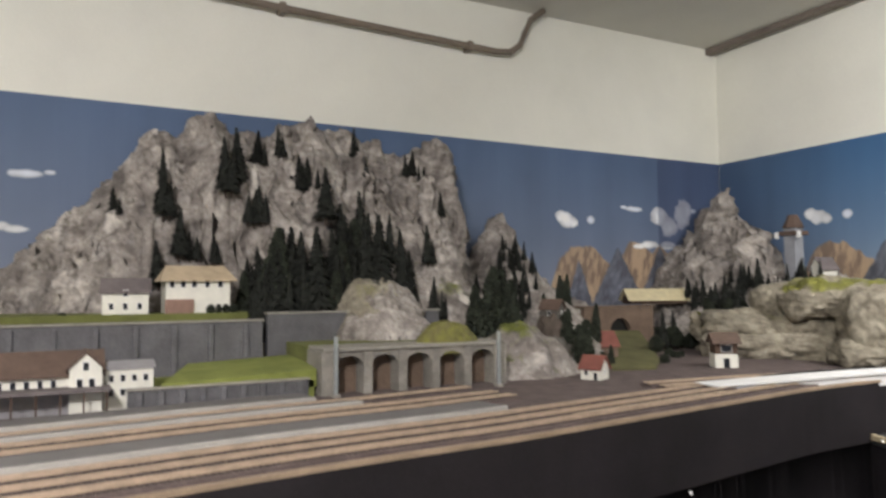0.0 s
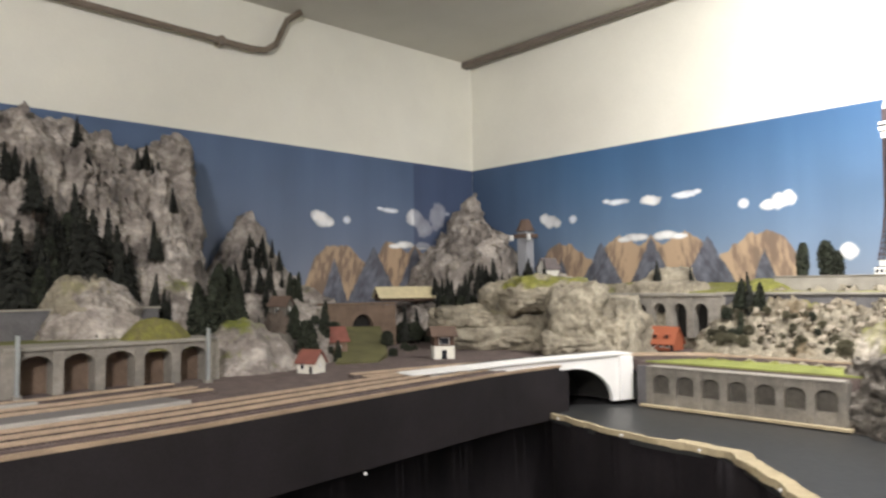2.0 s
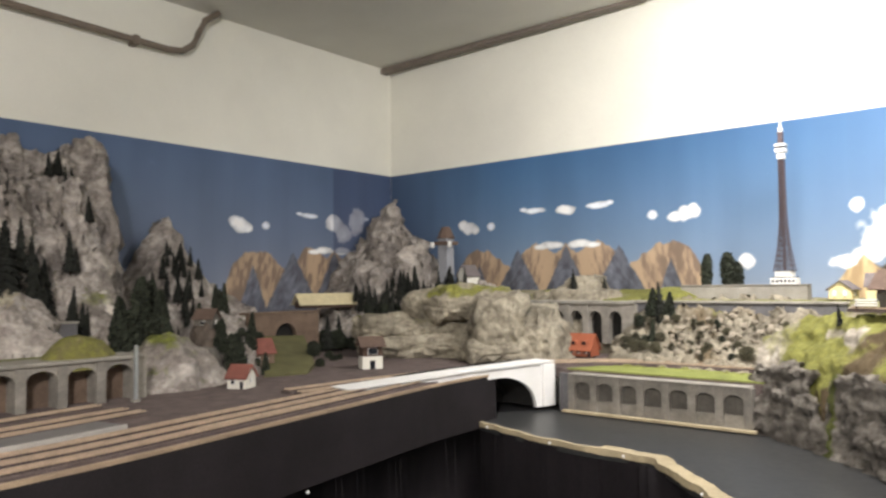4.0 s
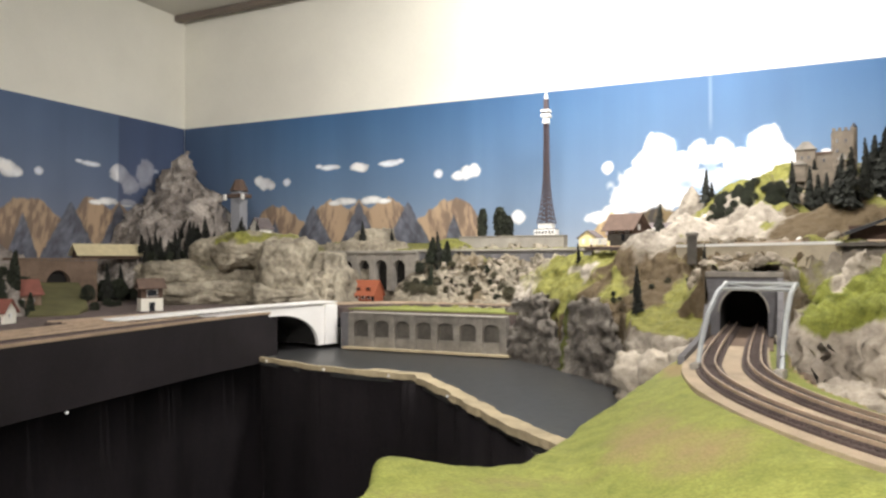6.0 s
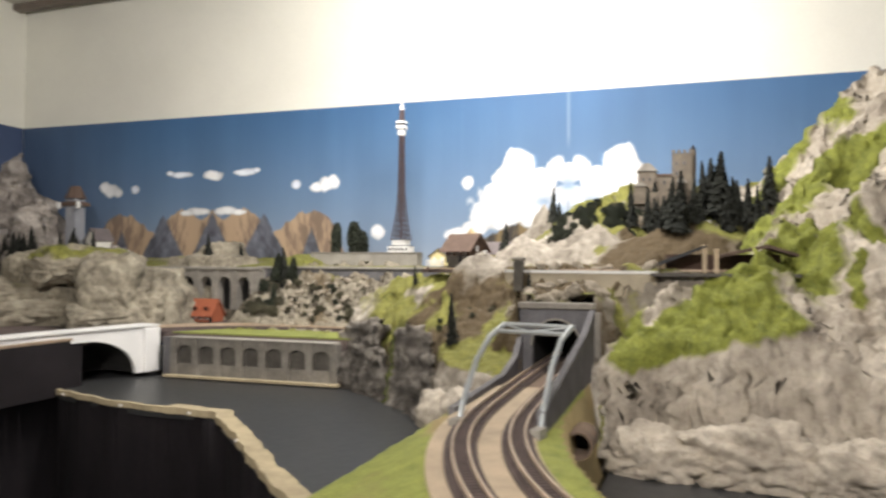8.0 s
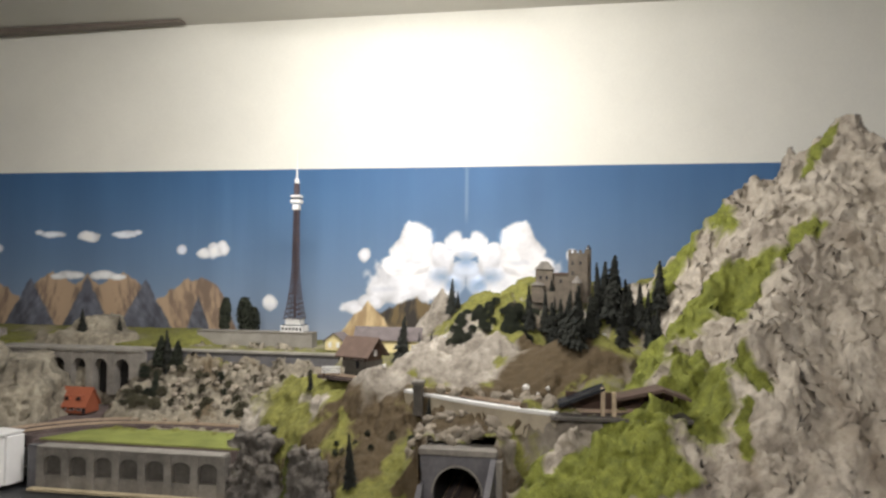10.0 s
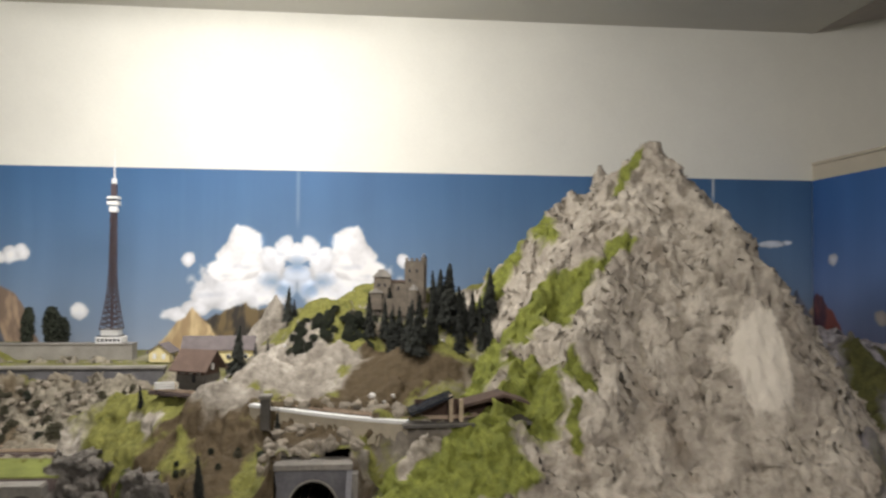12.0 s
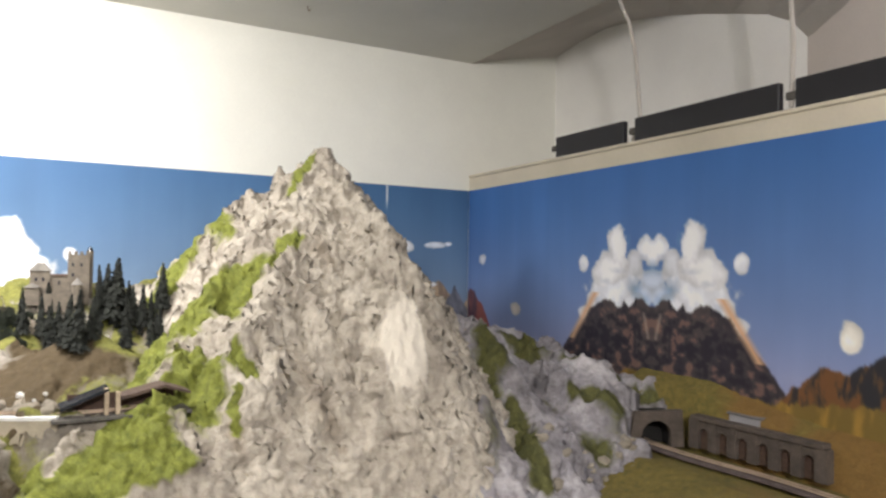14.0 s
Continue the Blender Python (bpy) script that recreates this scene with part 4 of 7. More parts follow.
land("boulder_hill", -2.2, -1.15, 1.80, 2.70, 0.0065, middle_rock, ROCK_C, "pale layered boulder hill above the river line", "rock", DECK - 0.005, lambda X, Y, Z, S: (np.clip(0.30 - 0.4 * S + 0.75 * fbm(X * 8, Y * 8, 4, 13), 0, 0.75) * (X < -1.5), (0.25 + 0.6 * fbm(X * 5, Y * 5, 3, 6)) * (X < -1.5), 0.16 * (X > -1.5) + 0.3 * fbm(X * 9, Y * 9, 3, 7)), 0.009, 24, chip=(0.011, 11, (0.7, 0.7, 2.0)))


HEAP = bpy.data.objects["boulder_hill"]
rock_piece(HEAP, (-1.768, 2.020, 1.370), (0.092, 0.090, 0.066), 40, 11, 2.5, (0.007, 10, (0.8, 0.8, 1.1)))
rock_piece(HEAP, (-1.575, 2.045, 1.378), (0.165, 0.100, 0.064), 36, 14, 3.4, (0.010, 11, (0.8, 0.8, 1.5)), None, 0.55)
rock_piece(HEAP, (-1.435, 2.000, 1.310), (0.092, 0.110, 0.106), 44, 17, 4.2, (0.013, 12, (1, 1, 0.8)))
rock_piece(HEAP, (-1.795, 1.990, 1.302), (0.200, 0.118, 0.046), 40, 20, 4.6, (0.010, 11, (0.7, 0.7, 2.0)), None, 0.25)
rock_piece(HEAP, (-1.780, 1.972, 1.232), (0.205, 0.128, 0.050), 38, 23, 4.6, (0.011, 10, (0.7, 0.7, 2.0)))
rock_piece(HEAP, (-1.440, 1.970, 1.226), (0.110, 0.115, 0.040), 44, 26, 4.2, (0.009, 13, (0.8, 0.8, 1.6)))
rock_piece(HEAP, (-2.02, 2.00, 1.285), (0.085, 0.090, 0.050), 40, 29, 3.0, (0.010, 13, (0.8, 0.8, 1.6)), None, 0.5)
rock_piece(HEAP, (-1.345, 2.060, 1.255), (0.060, 0.070, 0.065), 30, 32, 3.0, (0.009, 16, (1, 1, 1)))


def scree(X, Y):
    z = np.interp(Y, [1.90, 2.02, 2.12, 2.22, 2.33, 2.40], [1.10, 1.195, 1.20, 1.25, 1.335, 1.37])
    z = z + np.clip(Y - 2.14, 0, 0.1) * 10 * 0.045 * ridged(X * 16, Y * 16, 5, 29)
    return z - np.clip((-1.08 - X) * 1.2, 0, 1) - np.clip((X + 0.35) * 1.0, 0, 1)


land("scree_slope", -1.22, -0.20, 1.93, 2.42, 0.007, scree, ROCK_C, "slope of broken pale rocks and dry scrub", "rock slope", WATER - 0.01, lambda X, Y, Z, S: (np.where(Y < 2.06, 0.85, np.clip(0.8 * fbm(X * 14, Y * 14, 4, 15), 0, 0.6)), np.where(Y < 2.15, 0.4, np.clip(0.7 * fbm(X * 11, Y * 11, 4, 16) + 0.2, 0, 0.7))), 0.03, 26, chip=(0.010, 40, (1, 1, 1.3)))


def upper_bench(X, Y):
    z = np.where(Y > np.where(X < -1.10, 2.43, 2.36), 1.388, 1.0) + 0.03 * np.clip((Y - 2.45) * 4, 0, 1) * (X < -1.0)
    z = np.maximum(z, dome(X, Y, -1.04, 2.50, 0.12, 0.12, 1.38, 0.05)) + 0.004 * fbm(X * 30, Y * 30, 3, 6)
    return z


land("bench", -2.0, -0.30, 2.34, YB - 0.01, 0.012, upper_bench, ROCK_C, "grassy bench behind the stone viaduct", "terrain", 1.3, lambda X, Y, Z, S: (0.6 + 0.4 * fbm(X * 8, Y * 8, 3, 7), 0.3 + 0 * X))


# where the rock meets the river
SHORE_X = [-0.66, -0.615, -0.50, -0.42, -0.30, -0.22, -0.185, -0.05]
SHORE_Y = [1.91, 1.88, 1.80, 1.735, 1.61, 1.51, 1.40, 1.36]


def saddle_zone(X, Y):
    return most(stroke(X, Y, 0.05, (-0.24, 1.85), (-0.20, 1.835)), stroke(X, Y, 0.05, (-0.20, 1.92), (-0.135, 1.93), (-0.01, 1.92), (0.045, 1.97)), stroke(X, Y, 0.04, (-0.17, 2.43), (-0.21, 2.43)))


def green_hill(X, Y):
    # knoll above the river cliff, running up to the chalet and the pale saddle
    k1 = ridge(X, Y, (-0.50, 2.04, 1.36), (-0.33, 1.97, 1.365), 0.58)
    k2 = ridge(X, Y, (-0.26, 1.90, 1.36), (-0.34, 1.62, 1.24), 0.8)
    k3 = smax(ridge(X, Y, (-0.13, 1.80, 1.385), (-0.10, 1.63, 1.29), 0.9), ridge(X, Y, (-0.14, 1.82, 1.41), (-0.18, 1.84, 1.40), 1.1), k=0.02)
    ledge = np.interp(X, [-0.25, -0.10, 0.018, 0.086, 0.152, 0.215, 0.30], [1.855, 1.745, 1.662, 1.622, 1.590, 1.570, 1.570]) + 0.008
    bench = 1.372 - 2.4 * np.clip(ledge - Y, 0, 1) - np.clip((-0.22 - X) * 0.25, 0, 1) - np.clip((X - 0.34) * 3, 0, 1)
    rubble = 1.318 + np.clip((Y - 1.52) * 0.25, 0, 0.03) - 1.4 * np.clip(np.abs(X - 0.03) - 0.072, 0, 1) - 6 * np.clip(1.505 - Y, 0, 1)
    saddle = smax(ridge(X, Y, (-0.22, 1.93, 1.40), (-0.135, 1.955, 1.470), 1.25), ridge(X, Y, (-0.135, 1.955, 1.470), (-0.01, 1.94, 1.428), 1.0),
                  ridge(X, Y, (-0.01, 1.94, 1.428), (0.05, 2.0, 1.483), 1.2), dome(X, Y, -0.225, 1.845, 0.065, 0.055, 1.365, 0.052, 2.6), k=0.015)
    saddle2 = smax(ridge(X, Y, (0.05, 2.0, 1.483), (0.10, 2.03, 1.50), 0.9), ridge(X, Y, (0.112, 1.95, 1.455), (0.277, 1.96, 1.505), 0.62), k=0.03)
    castle = smax(ridge(X, Y, (0.09, 2.31, 1.625), (0.33, 2.30, 1.612), 0.75), ridge(X, Y, (-0.024, 2.32, 1.595), (0.0, 2.30, 1.585), 0.95), ridge(X, Y, (0.03, 2.15, 1.565), (0.12, 2.25, 1.575), 0.75),
                  ridge(X, Y, (-0.172, 2.45, 1.585), (-0.21, 2.45, 1.53), 1.5), k=0.02)
    back = ridge(X, Y, (-0.12, 2.54, 1.53), (0.10, 2.50, 1.58), 0.9)
    lift = ridge(X, Y, (0.33, 2.25, 1.575), (0.49, 2.38, 1.65), 0.8)
    foot = np.where((Y > 1.36 + 0.13 * (X > 0.10)) & (Y < 1.66), 1.20 + np.clip((Y - 1.42) * 0.40, 0, 0.12), 1.0) - np.clip((-0.20 - X) * 1.2, 0, 1)
    z = smax(k1, k2, k3, bench, rubble, saddle, saddle2, castle, back, lift, foot, k=0.03)
    rough = 1 - 0.85 * most(saddle_zone(X, Y), stroke(X, Y, 0.08, (0.12, 1.90), (0.26, 1.92)))
    z = z + rough * (0.014 * ridged(X * 11, Y * 11, 4, 33) * np.clip((z - 1.2) * 8, 0, 1) + 0.012 * blocks(X, Y, 16, 16) * np.clip((z - 1.25) * 8, 0, 1) + 0.004 * fbm(X * 40, Y * 40, 3, 4))
    z = z + 0.010 * saddle_zone(X, Y) * blocks(X, Y, 14, 26)
    # cut for the twin-track bore
    cut = (np.abs(X - 0.024) < 0.062) & (Y < 1.535)
    z = np.where(cut, np.minimum(z, 1.10), z)
    line = np.interp(X, SHORE_X, SHORE_Y)
    d = (Y - line) * 0.72
    z = np.where((X > 0.115) & (Y < 1.48), 0.9, z)
    behind = np.where(d < 0.045, 1.05, 1.20 + 1.2 * np.clip(d - 0.045, 0, 1))
    lawn_side = 1.05 + 4 * np.clip(d + 0.01, 0, 1)
    w = np.clip((-0.195 - X) / 0.03, 0, 1)
    return np.minimum(z, behind * w + lawn_side * (1 - w))


def mask_hill(X, Y, Z, S):
    n = fbm(X * 11, Y * 11, 4, 21)
    turf = most(stroke(X, Y, 0.045, (-0.04, 2.28), (0.03, 2.27), (0.12, 2.27)), stroke(X, Y, 0.025, (0.085, 2.02), (0.06, 1.97)), stroke(X, Y, 0.035, (-0.17, 1.46), (-0.06, 1.47)), stroke(X, Y, 0.045, (-0.50, 1.84), (-0.431, 1.925)), 0.75 * stroke(X, Y, 0.030, (-0.37, 1.66), (-0.31, 1.72), (-0.27, 1.80)), stroke(X, Y, 0.024, (-0.47, 1.80), (-0.402, 1.92), (-0.33, 1.95)), stroke(X, Y, 0.065, (-0.185, 1.455), (-0.153, 1.49), (-0.116, 1.466), (-0.044, 1.467)),
                stroke(X, Y, 0.026, (-0.077, 1.515), (-0.108, 1.582), (-0.081, 1.664)), stroke(X, Y, 0.030, (0.07, 1.999)), stroke(X, Y, 0.045, (0.074, 2.128), (0.121, 2.072)), stroke(X, Y, 0.09, (-0.02, 2.30), (0.14, 2.32)), 0.5 * stroke(X, Y, 0.06, (0.46, 2.35), (0.50, 2.36)),
                stroke(X, Y, 0.06, (-0.43, 2.05), (-0.36, 1.98)), stroke(X, Y, 0.050, (0.30, 1.93), (0.435, 2.03)), 0.8 * stroke(X, Y, 0.045, (0.14, 1.60), (0.205, 1.502)), 0.8 * stroke(X, Y, 0.025, (0.03, 1.83), (0.06, 1.95)))
    brown = most(0.7 * stroke(X, Y, 0.028, (-0.193, 1.765), (-0.168, 1.62), (-0.19, 1.54)), stroke(X, Y, 0.03, (-0.443, 1.732), (-0.428, 1.773)), stroke(X, Y, 0.085, (0.10, 1.81), (0.249, 1.899), (0.198, 2.035)), 0.8 * stroke(X, Y, 0.06, (-0.02, 1.66), (0.12, 1.66)), 0.7 * stroke(X, Y, 0.05, (-0.36, 1.70), (-0.25, 1.62)))
    pale = most(stroke(X, Y, 0.030, (-0.24, 1.85), (-0.20, 1.835)), stroke(X, Y, 0.034, (-0.20, 1.915), (-0.135, 1.925), (-0.01, 1.91), (0.045, 1.965)), stroke(X, Y, 0.030, (-0.165, 2.43), (-0.21, 2.43)), stroke(X, Y, 0.045, (-0.205, 1.83), (-0.16, 1.82)), stroke(X, Y, 0.055, (-0.171, 1.989), (-0.095, 1.973), (-0.017, 1.928), (0.008, 1.878)), stroke(X, Y, 0.030, (-0.19, 1.41), (-0.12, 1.385), (-0.05, 1.375)), stroke(X, Y, 0.018, (-0.44, 1.95), (-0.36, 1.88)), stroke(X, Y, 0.05, (-0.16, 2.48)))
    bank = np.clip((X - 0.09) / 0.03, 0, 1) * np.clip((1.48 - Y) / 0.04, 0, 1)
    turf, brown = turf - 1.2 * bank, brown - 1.2 * bank
    soil = np.exp(-((X + 0.29) / 0.25) ** 4 - ((Y - 1.68) / 0.27) ** 4)
    return np.clip(0.50 + 0.9 * turf - 1.1 * pale - 0.85 * brown + 0.75 * n - 0.9 * np.clip(S - 1.1, 0, 1), 0, 1), np.clip(0.22 + 0.7 * soil + 1.0 * brown + 0.5 * fbm(X * 8, Y * 8, 3, 22) - 1.2 * pale, 0, 1), np.clip(0.18 * pale, 0, 1)


land("hillside", -0.62, 0.62, 1.36, YB - 0.01, 0.0060, green_hill, HILL, "bright green hillside with bare earth and pale rock", "hill", WATER - 0.01, mask_hill, 0.018, 20, calm=lambda X, Y: 0.7 * most(saddle_zone(X, Y), stroke(X, Y, 0.08, (0.12, 1.90), (0.26, 1.92))), hole=lambda X, Y: (np.abs(X - 0.024) < 0.064) & (Y < 1.545), chip=(0.005, 30, (1, 1, 1)))


def cliff(X, Y):
    line = np.interp(X, SHORE_X, SHORE_Y)
    d = (Y - line) * 0.72
    top = np.interp(X, [-0.64, -0.60, -0.50, -0.455, -0.435, -0.41, -0.39, -0.25, -0.222, -0.19, -0.12], [1.16, 1.23, 1.25, 1.235, 1.13, 1.13, 1.24, 1.25, 1.20, 1.12, 1.10])
    z = np.where(d < 0, 1.0, np.minimum(1.07 + d * 5.0, top + 0.02 * np.clip(d, 0, 0.2))) - np.clip(d - np.interp(X, [-0.45, -0.30, -0.24], [0.075, 0.06, 0.02]), 0, 1) * 2.5
    return z + np.clip(d * 40, 0, 1) * (0.008 * blocks(X, Y, 18, 11))


land("river_cliff", -0.68, -0.08, 1.34, 2.05, 0.0023, cliff, DARKROCK, "dark jagged rock cliff rising from the river", "cliff", WATER - 0.005, lambda X, Y, Z, S: (np.clip(0.4 * fbm(X * 12, Y * 12, 3, 8) - 0.1 * S, 0, 0.3) + 0.7 * stroke(X, Y, 0.012, (-0.405, 1.66), (-0.39, 1.76)), 0 * X), 0.010, 34, strata=1.3, chip=(0.011, 30, (0.6, 0.6, 2.1)))


def near_meadow(X, Y):
    # embankment that carries the twin track round towards the camera
    cx = np.interp(Y, [0.10, 0.30, 0.42, 0.55, 0.70, 0.90, 1.10, 1.60], [0.78, 0.47, 0.32, 0.21, 0.125, 0.065, 0.035, 0.025])
    side = X - cx
    # the edge bends in by the river and runs out into a rounded lip
    bay = np.interp(Y, [0.16, 0.60, 0.69, 0.74, 0.859, 0.91, 1.17, 1.40], [-0.17, -0.168, -0.163, -0.155, -0.145, -0.116, -0.059, -0.03]) - X
    lip = np.maximum(np.interp(Y, [0.16, 0.50, 0.57, 0.61, 0.64], [-0.25, -0.25, -0.262, -0.284, -0.29]) - X, Y - np.interp(X, [-0.31, -0.29, -0.27, -0.235, -0.20, -0.175, -0.16], [0.630, 0.650, 0.660, 0.660, 0.666, 0.680, 0.705]))
    off = np.minimum(bay, lip)
    left = np.minimum(np.clip(-side - 0.07, 0, 1) ** 1.2 * 0.55, 0.058) + np.clip(off + 0.012, 0, 1) ** 1.5 * 40 - 0.010 * np.exp(-((X + 0.26) / 0.045) ** 2 - ((Y - 0.62) / 0.05) ** 2)
    right = np.clip(side - np.interp(Y, [0.5, 0.8, 1.0], [0.12, 0.088, 0.070]), 0, 1) * np.interp(Y, [0.45, 0.7, 1.0], [1.0, 5.0, 8.0])
    return 1.197 - np.where(side < 0, left, right) + 0.003 * fbm(X * 14, Y * 14, 3, 9)


land("meadow", -0.34, 1.30, 0.16, 1.40, 0.0065, near_meadow, MEADOW, "smooth green embankment under the twin track", "embankment", WATER - 0.01, lambda X, Y, Z, S: (0.85 - np.clip(S - 0.9, 0, 1) * (X > 0) + 0.5 * fbm(X * 5, Y * 5, 3, 62) - 0.42 * most(0.6 * stroke(X, Y, 0.05, (-0.20, 0.56), (-0.10, 0.66)), stroke(X, Y, 0.065, (-0.055, 0.84), (-0.02, 0.72), (0.04, 0.66)), 0.8 * stroke(X, Y, 0.02, (-0.06, 1.10), (-0.03, 1.0))), 0.8 + 0 * X))


def east_mountain(X, Y):
    rid = [ridge(X, Y, (0.845, 2.045, 2.03), (0.865, 2.03, 2.03), 1.4),
           ridge(X, Y, (0.86, 2.04, 1.985), (0.80, 2.34, 1.92), 1.25),
           ridge(X, Y, (0.84, 2.36, 2.00), (0.83, 2.38, 1.995), 1.7),
           ridge(X, Y, (0.78, 2.34, 1.90), (0.56, 2.36, 1.67), 1.1),
           ridge(X, Y, (0.86, 2.02, 1.96), (0.60, 1.70, 1.56), 1.30),
           ridge(X, Y, (0.84, 2.06, 1.95), (0.43, 1.84, 1.52), 1.15),
           ridge(X, Y, (0.56, 2.36, 1.68), (0.42, 2.28, 1.52), 1.0),
           ridge(X, Y, (0.60, 1.70, 1.56), (0.42, 1.56, 1.37), 1.0),
           ridge(X, Y, (0.88, 2.00, 1.97), (0.945, 1.74, 1.80), 1.7),
           ridge(X, Y, (0.945, 1.74, 1.78), (0.95, 1.58, 1.48), 1.6),
           ridge(X, Y, (0.90, 2.02, 1.97), (1.16, 1.95, 1.63), 1.25),
           ridge(X, Y, (0.42, 1.56, 1.37), (0.18, 1.50, 1.30), 0.9),
           ridge(X, Y, (0.45, 1.75, 1.50), (0.36, 1.60, 1.38), 0.8),
           ridge(X, Y, (0.71, 2.26, 1.925), (0.42, 2.26, 1.595), 1.15),
           ridge(X, Y, (0.145, 1.515, 1.285), (0.235, 1.550, 1.362), 1.1),
           ridge(X, Y, (0.235, 1.545, 1.352), (0.37, 1.575, 1.395), 0.95)]
    z = smax(*rid, k=0.035)
    n = np.clip((2.03 - z) * 6, 0.25, 1) * np.clip((z - 1.20) / 0.22, 0.35, 1)
    foot = np.interp(X, [0.10, 0.30, 0.55, 1.10, 1.40], [1.425, 1.41, 1.39, 1.33, 1.21]) - 0.02 * ridged(X * 9, X * 0, 3, 46)
    z = np.minimum(z, 1.045 + np.clip(Y - foot, 0, 1) * 4.0)
    slab_side = np.clip(1 - np.hypot((X - 0.903) / 0.066, (Y - 1.567) / 0.062) ** 3, 0, 1)
    n = n * (1 - 0.85 * slab_side)
    return z + 0.012 * slab_side + n * (0.035 * ridged(X * 8, Y * 8, 3, 43) + 0.016 * blocks(X, Y, 15, 14) + 0.012 * blocks(X, Y, 34, 15)) + 0.005 * ridged(X * 52, Y * 52, 2, 45) - 0.015


def mask_mountain(X, Y, Z, S):
    n = fbm(X * 9, Y * 9, 4, 47)
    turf = most(stroke(X, Y, 0.030, (0.27, 1.535), (0.37, 1.565)), stroke(X, Y, 0.05, (0.36, 1.80), (0.42, 1.88)), stroke(X, Y, 0.035, (0.43, 2.22), (0.53, 2.24)), stroke(X, Y, 0.045, (0.33, 1.86), (0.43, 1.93)), stroke(X, Y, 0.034, (0.145, 1.475), (0.20, 1.475), (0.30, 1.465), (0.40, 1.48)), stroke(X, Y, 0.050, (0.30, 1.93), (0.435, 2.03), (0.485, 1.87), (0.545, 1.880), (0.630, 1.885)), stroke(X, Y, 0.032, (0.630, 1.885), (0.72, 1.862)), stroke(X, Y, 0.045, (0.385, 1.771), (0.462, 1.747)),
                0.62 * stroke(X, Y, 0.034, (0.50, 2.33), (0.563, 2.335), (0.635, 2.19)), stroke(X, Y, 0.022, (0.754, 1.986), (0.824, 2.03)), stroke(X, Y, 0.065, (0.14, 1.60), (0.205, 1.512), (0.304, 1.50), (0.345, 1.52)),
                stroke(X, Y, 0.060, (0.31, 1.765), (0.33, 1.63), (0.38, 1.61), (0.45, 1.60), (0.46, 1.68)), stroke(X, Y, 0.024, (0.538, 1.638), (0.563, 1.614)), 0.8 * stroke(X, Y, 0.012, (0.524, 1.586), (0.52, 1.53)))
    turf = turf * np.clip((Z - np.interp(X, [0.16, 0.32], [1.185, 1.24])) / 0.04, 0, 1) - 1.3 * stroke(X, Y, 0.032, (0.205, 1.69), (0.25, 1.70)) - 1.2 * stroke(X, Y, 0.018, (0.195, 1.530), (0.240, 1.555)) - stroke(X, Y, 0.028, (0.56, 1.955), (0.72, 1.945))
    bare = most(0.45 * stroke(X, Y, 0.03, (0.52, 1.55), (0.525, 1.48)), 0.6 * stroke(X, Y, 0.07, (0.66, 1.66), (0.72, 1.50)), 0.3 * stroke(X, Y, 0.035, (0.76, 1.87), (0.80, 1.80)))
    return np.clip(1.25 * turf + 0.35 * n - 0.14, 0, 1), np.clip(0.8 * bare + 0.4 * fbm(X * 5, Y * 5, 4, 48) + 0.02, 0, 0.6), np.clip(1 - np.clip((np.abs((X - 0.905) / 0.064) ** 4 + np.abs((Y - 1.567) / 0.064) ** 4) ** 0.25 + 0.16 * fbm(X * 18, Y * 18, 4, 49), 0, 2) ** 2.4, 0, 0.66)


FOOT = land("mountain", 0.08, 1.45, 1.18, YB - 0.01, 0.0044, east_mountain, ROCK_R, "tall pale grey plaster mountain with green ledges", "mountain", WATER - 0.02, mask_mountain, 0.022, 32, calm=lambda X, Y: np.clip(1.15 - np.hypot((X - 0.903) / 0.078, (Y - 1.567) / 0.075) ** 4, 0, 1), chip=(0.0052, 26, (1, 1, 0.8)))


def east_ridge(X, Y):
    rid = [ridge(X, Y, (1.05, 1.90, 1.60), (1.60, 1.94, 1.46), 0.8),
           ridge(X, Y, (1.02, 1.60, 1.46), (1.10, 1.52, 1.36), 1.4),
           ridge(X, Y, (1.26, 1.80, 1.52), (1.28, 1.55, 1.34), 0.95),
           ridge(X, Y, (1.45, 1.85, 1.47), (1.56, 1.60, 1.40), 1.1),
           ridge(X, Y, (1.45, 1.72, 1.455), (1.70, 1.60, 1.39), 0.9),
           dome(X, Y, 1.50, 1.58, 0.10, 0.10, 1.20, 0.15, 4.0)]
    z = smax(*rid, k=0.03)
    z = z + 0.04 * ridged(X * 10, Y * 10, 4, 53) + 0.012 * blocks(X, Y, 13, 18) + 0.005 * blocks(X, Y, 34, 19) - 0.025
    return np.where(((X > 1.535) & (Y < 1.50)) | ((np.abs(X - 1.625) < 0.06) & (Y < 1.545)), np.minimum(z, 1.15), z)


def mask_ridge(X, Y, Z, S):
    moss = most(stroke(X, Y, 0.085, (1.07, 1.60), (1.254, 1.73)), 0.7 * stroke(X, Y, 0.045, (1.05, 1.40), (1.10, 1.52)), 0.6 * stroke(X, Y, 0.03, (1.30, 1.70), (1.36, 1.60)), stroke(X, Y, 0.05, (1.40, 1.87), (1.433, 1.835)), stroke(X, Y, 0.032, (1.224, 1.60), (1.211, 1.489), (1.193, 1.40)), stroke(X, Y, 0.035, (1.039, 1.467)),
                stroke(X, Y, 0.03, (1.511, 1.708)), stroke(X, Y, 0.028, (1.439, 1.60), (1.514, 1.53)), stroke(X, Y, 0.045, (1.396, 1.471)), stroke(X, Y, 0.03, (1.60, 1.60), (1.70, 1.56)))
    return np.clip(1.1 * moss + 0.7 * fbm(X * 9, Y * 9, 3, 57) - 0.12, 0, 1), 0 * X


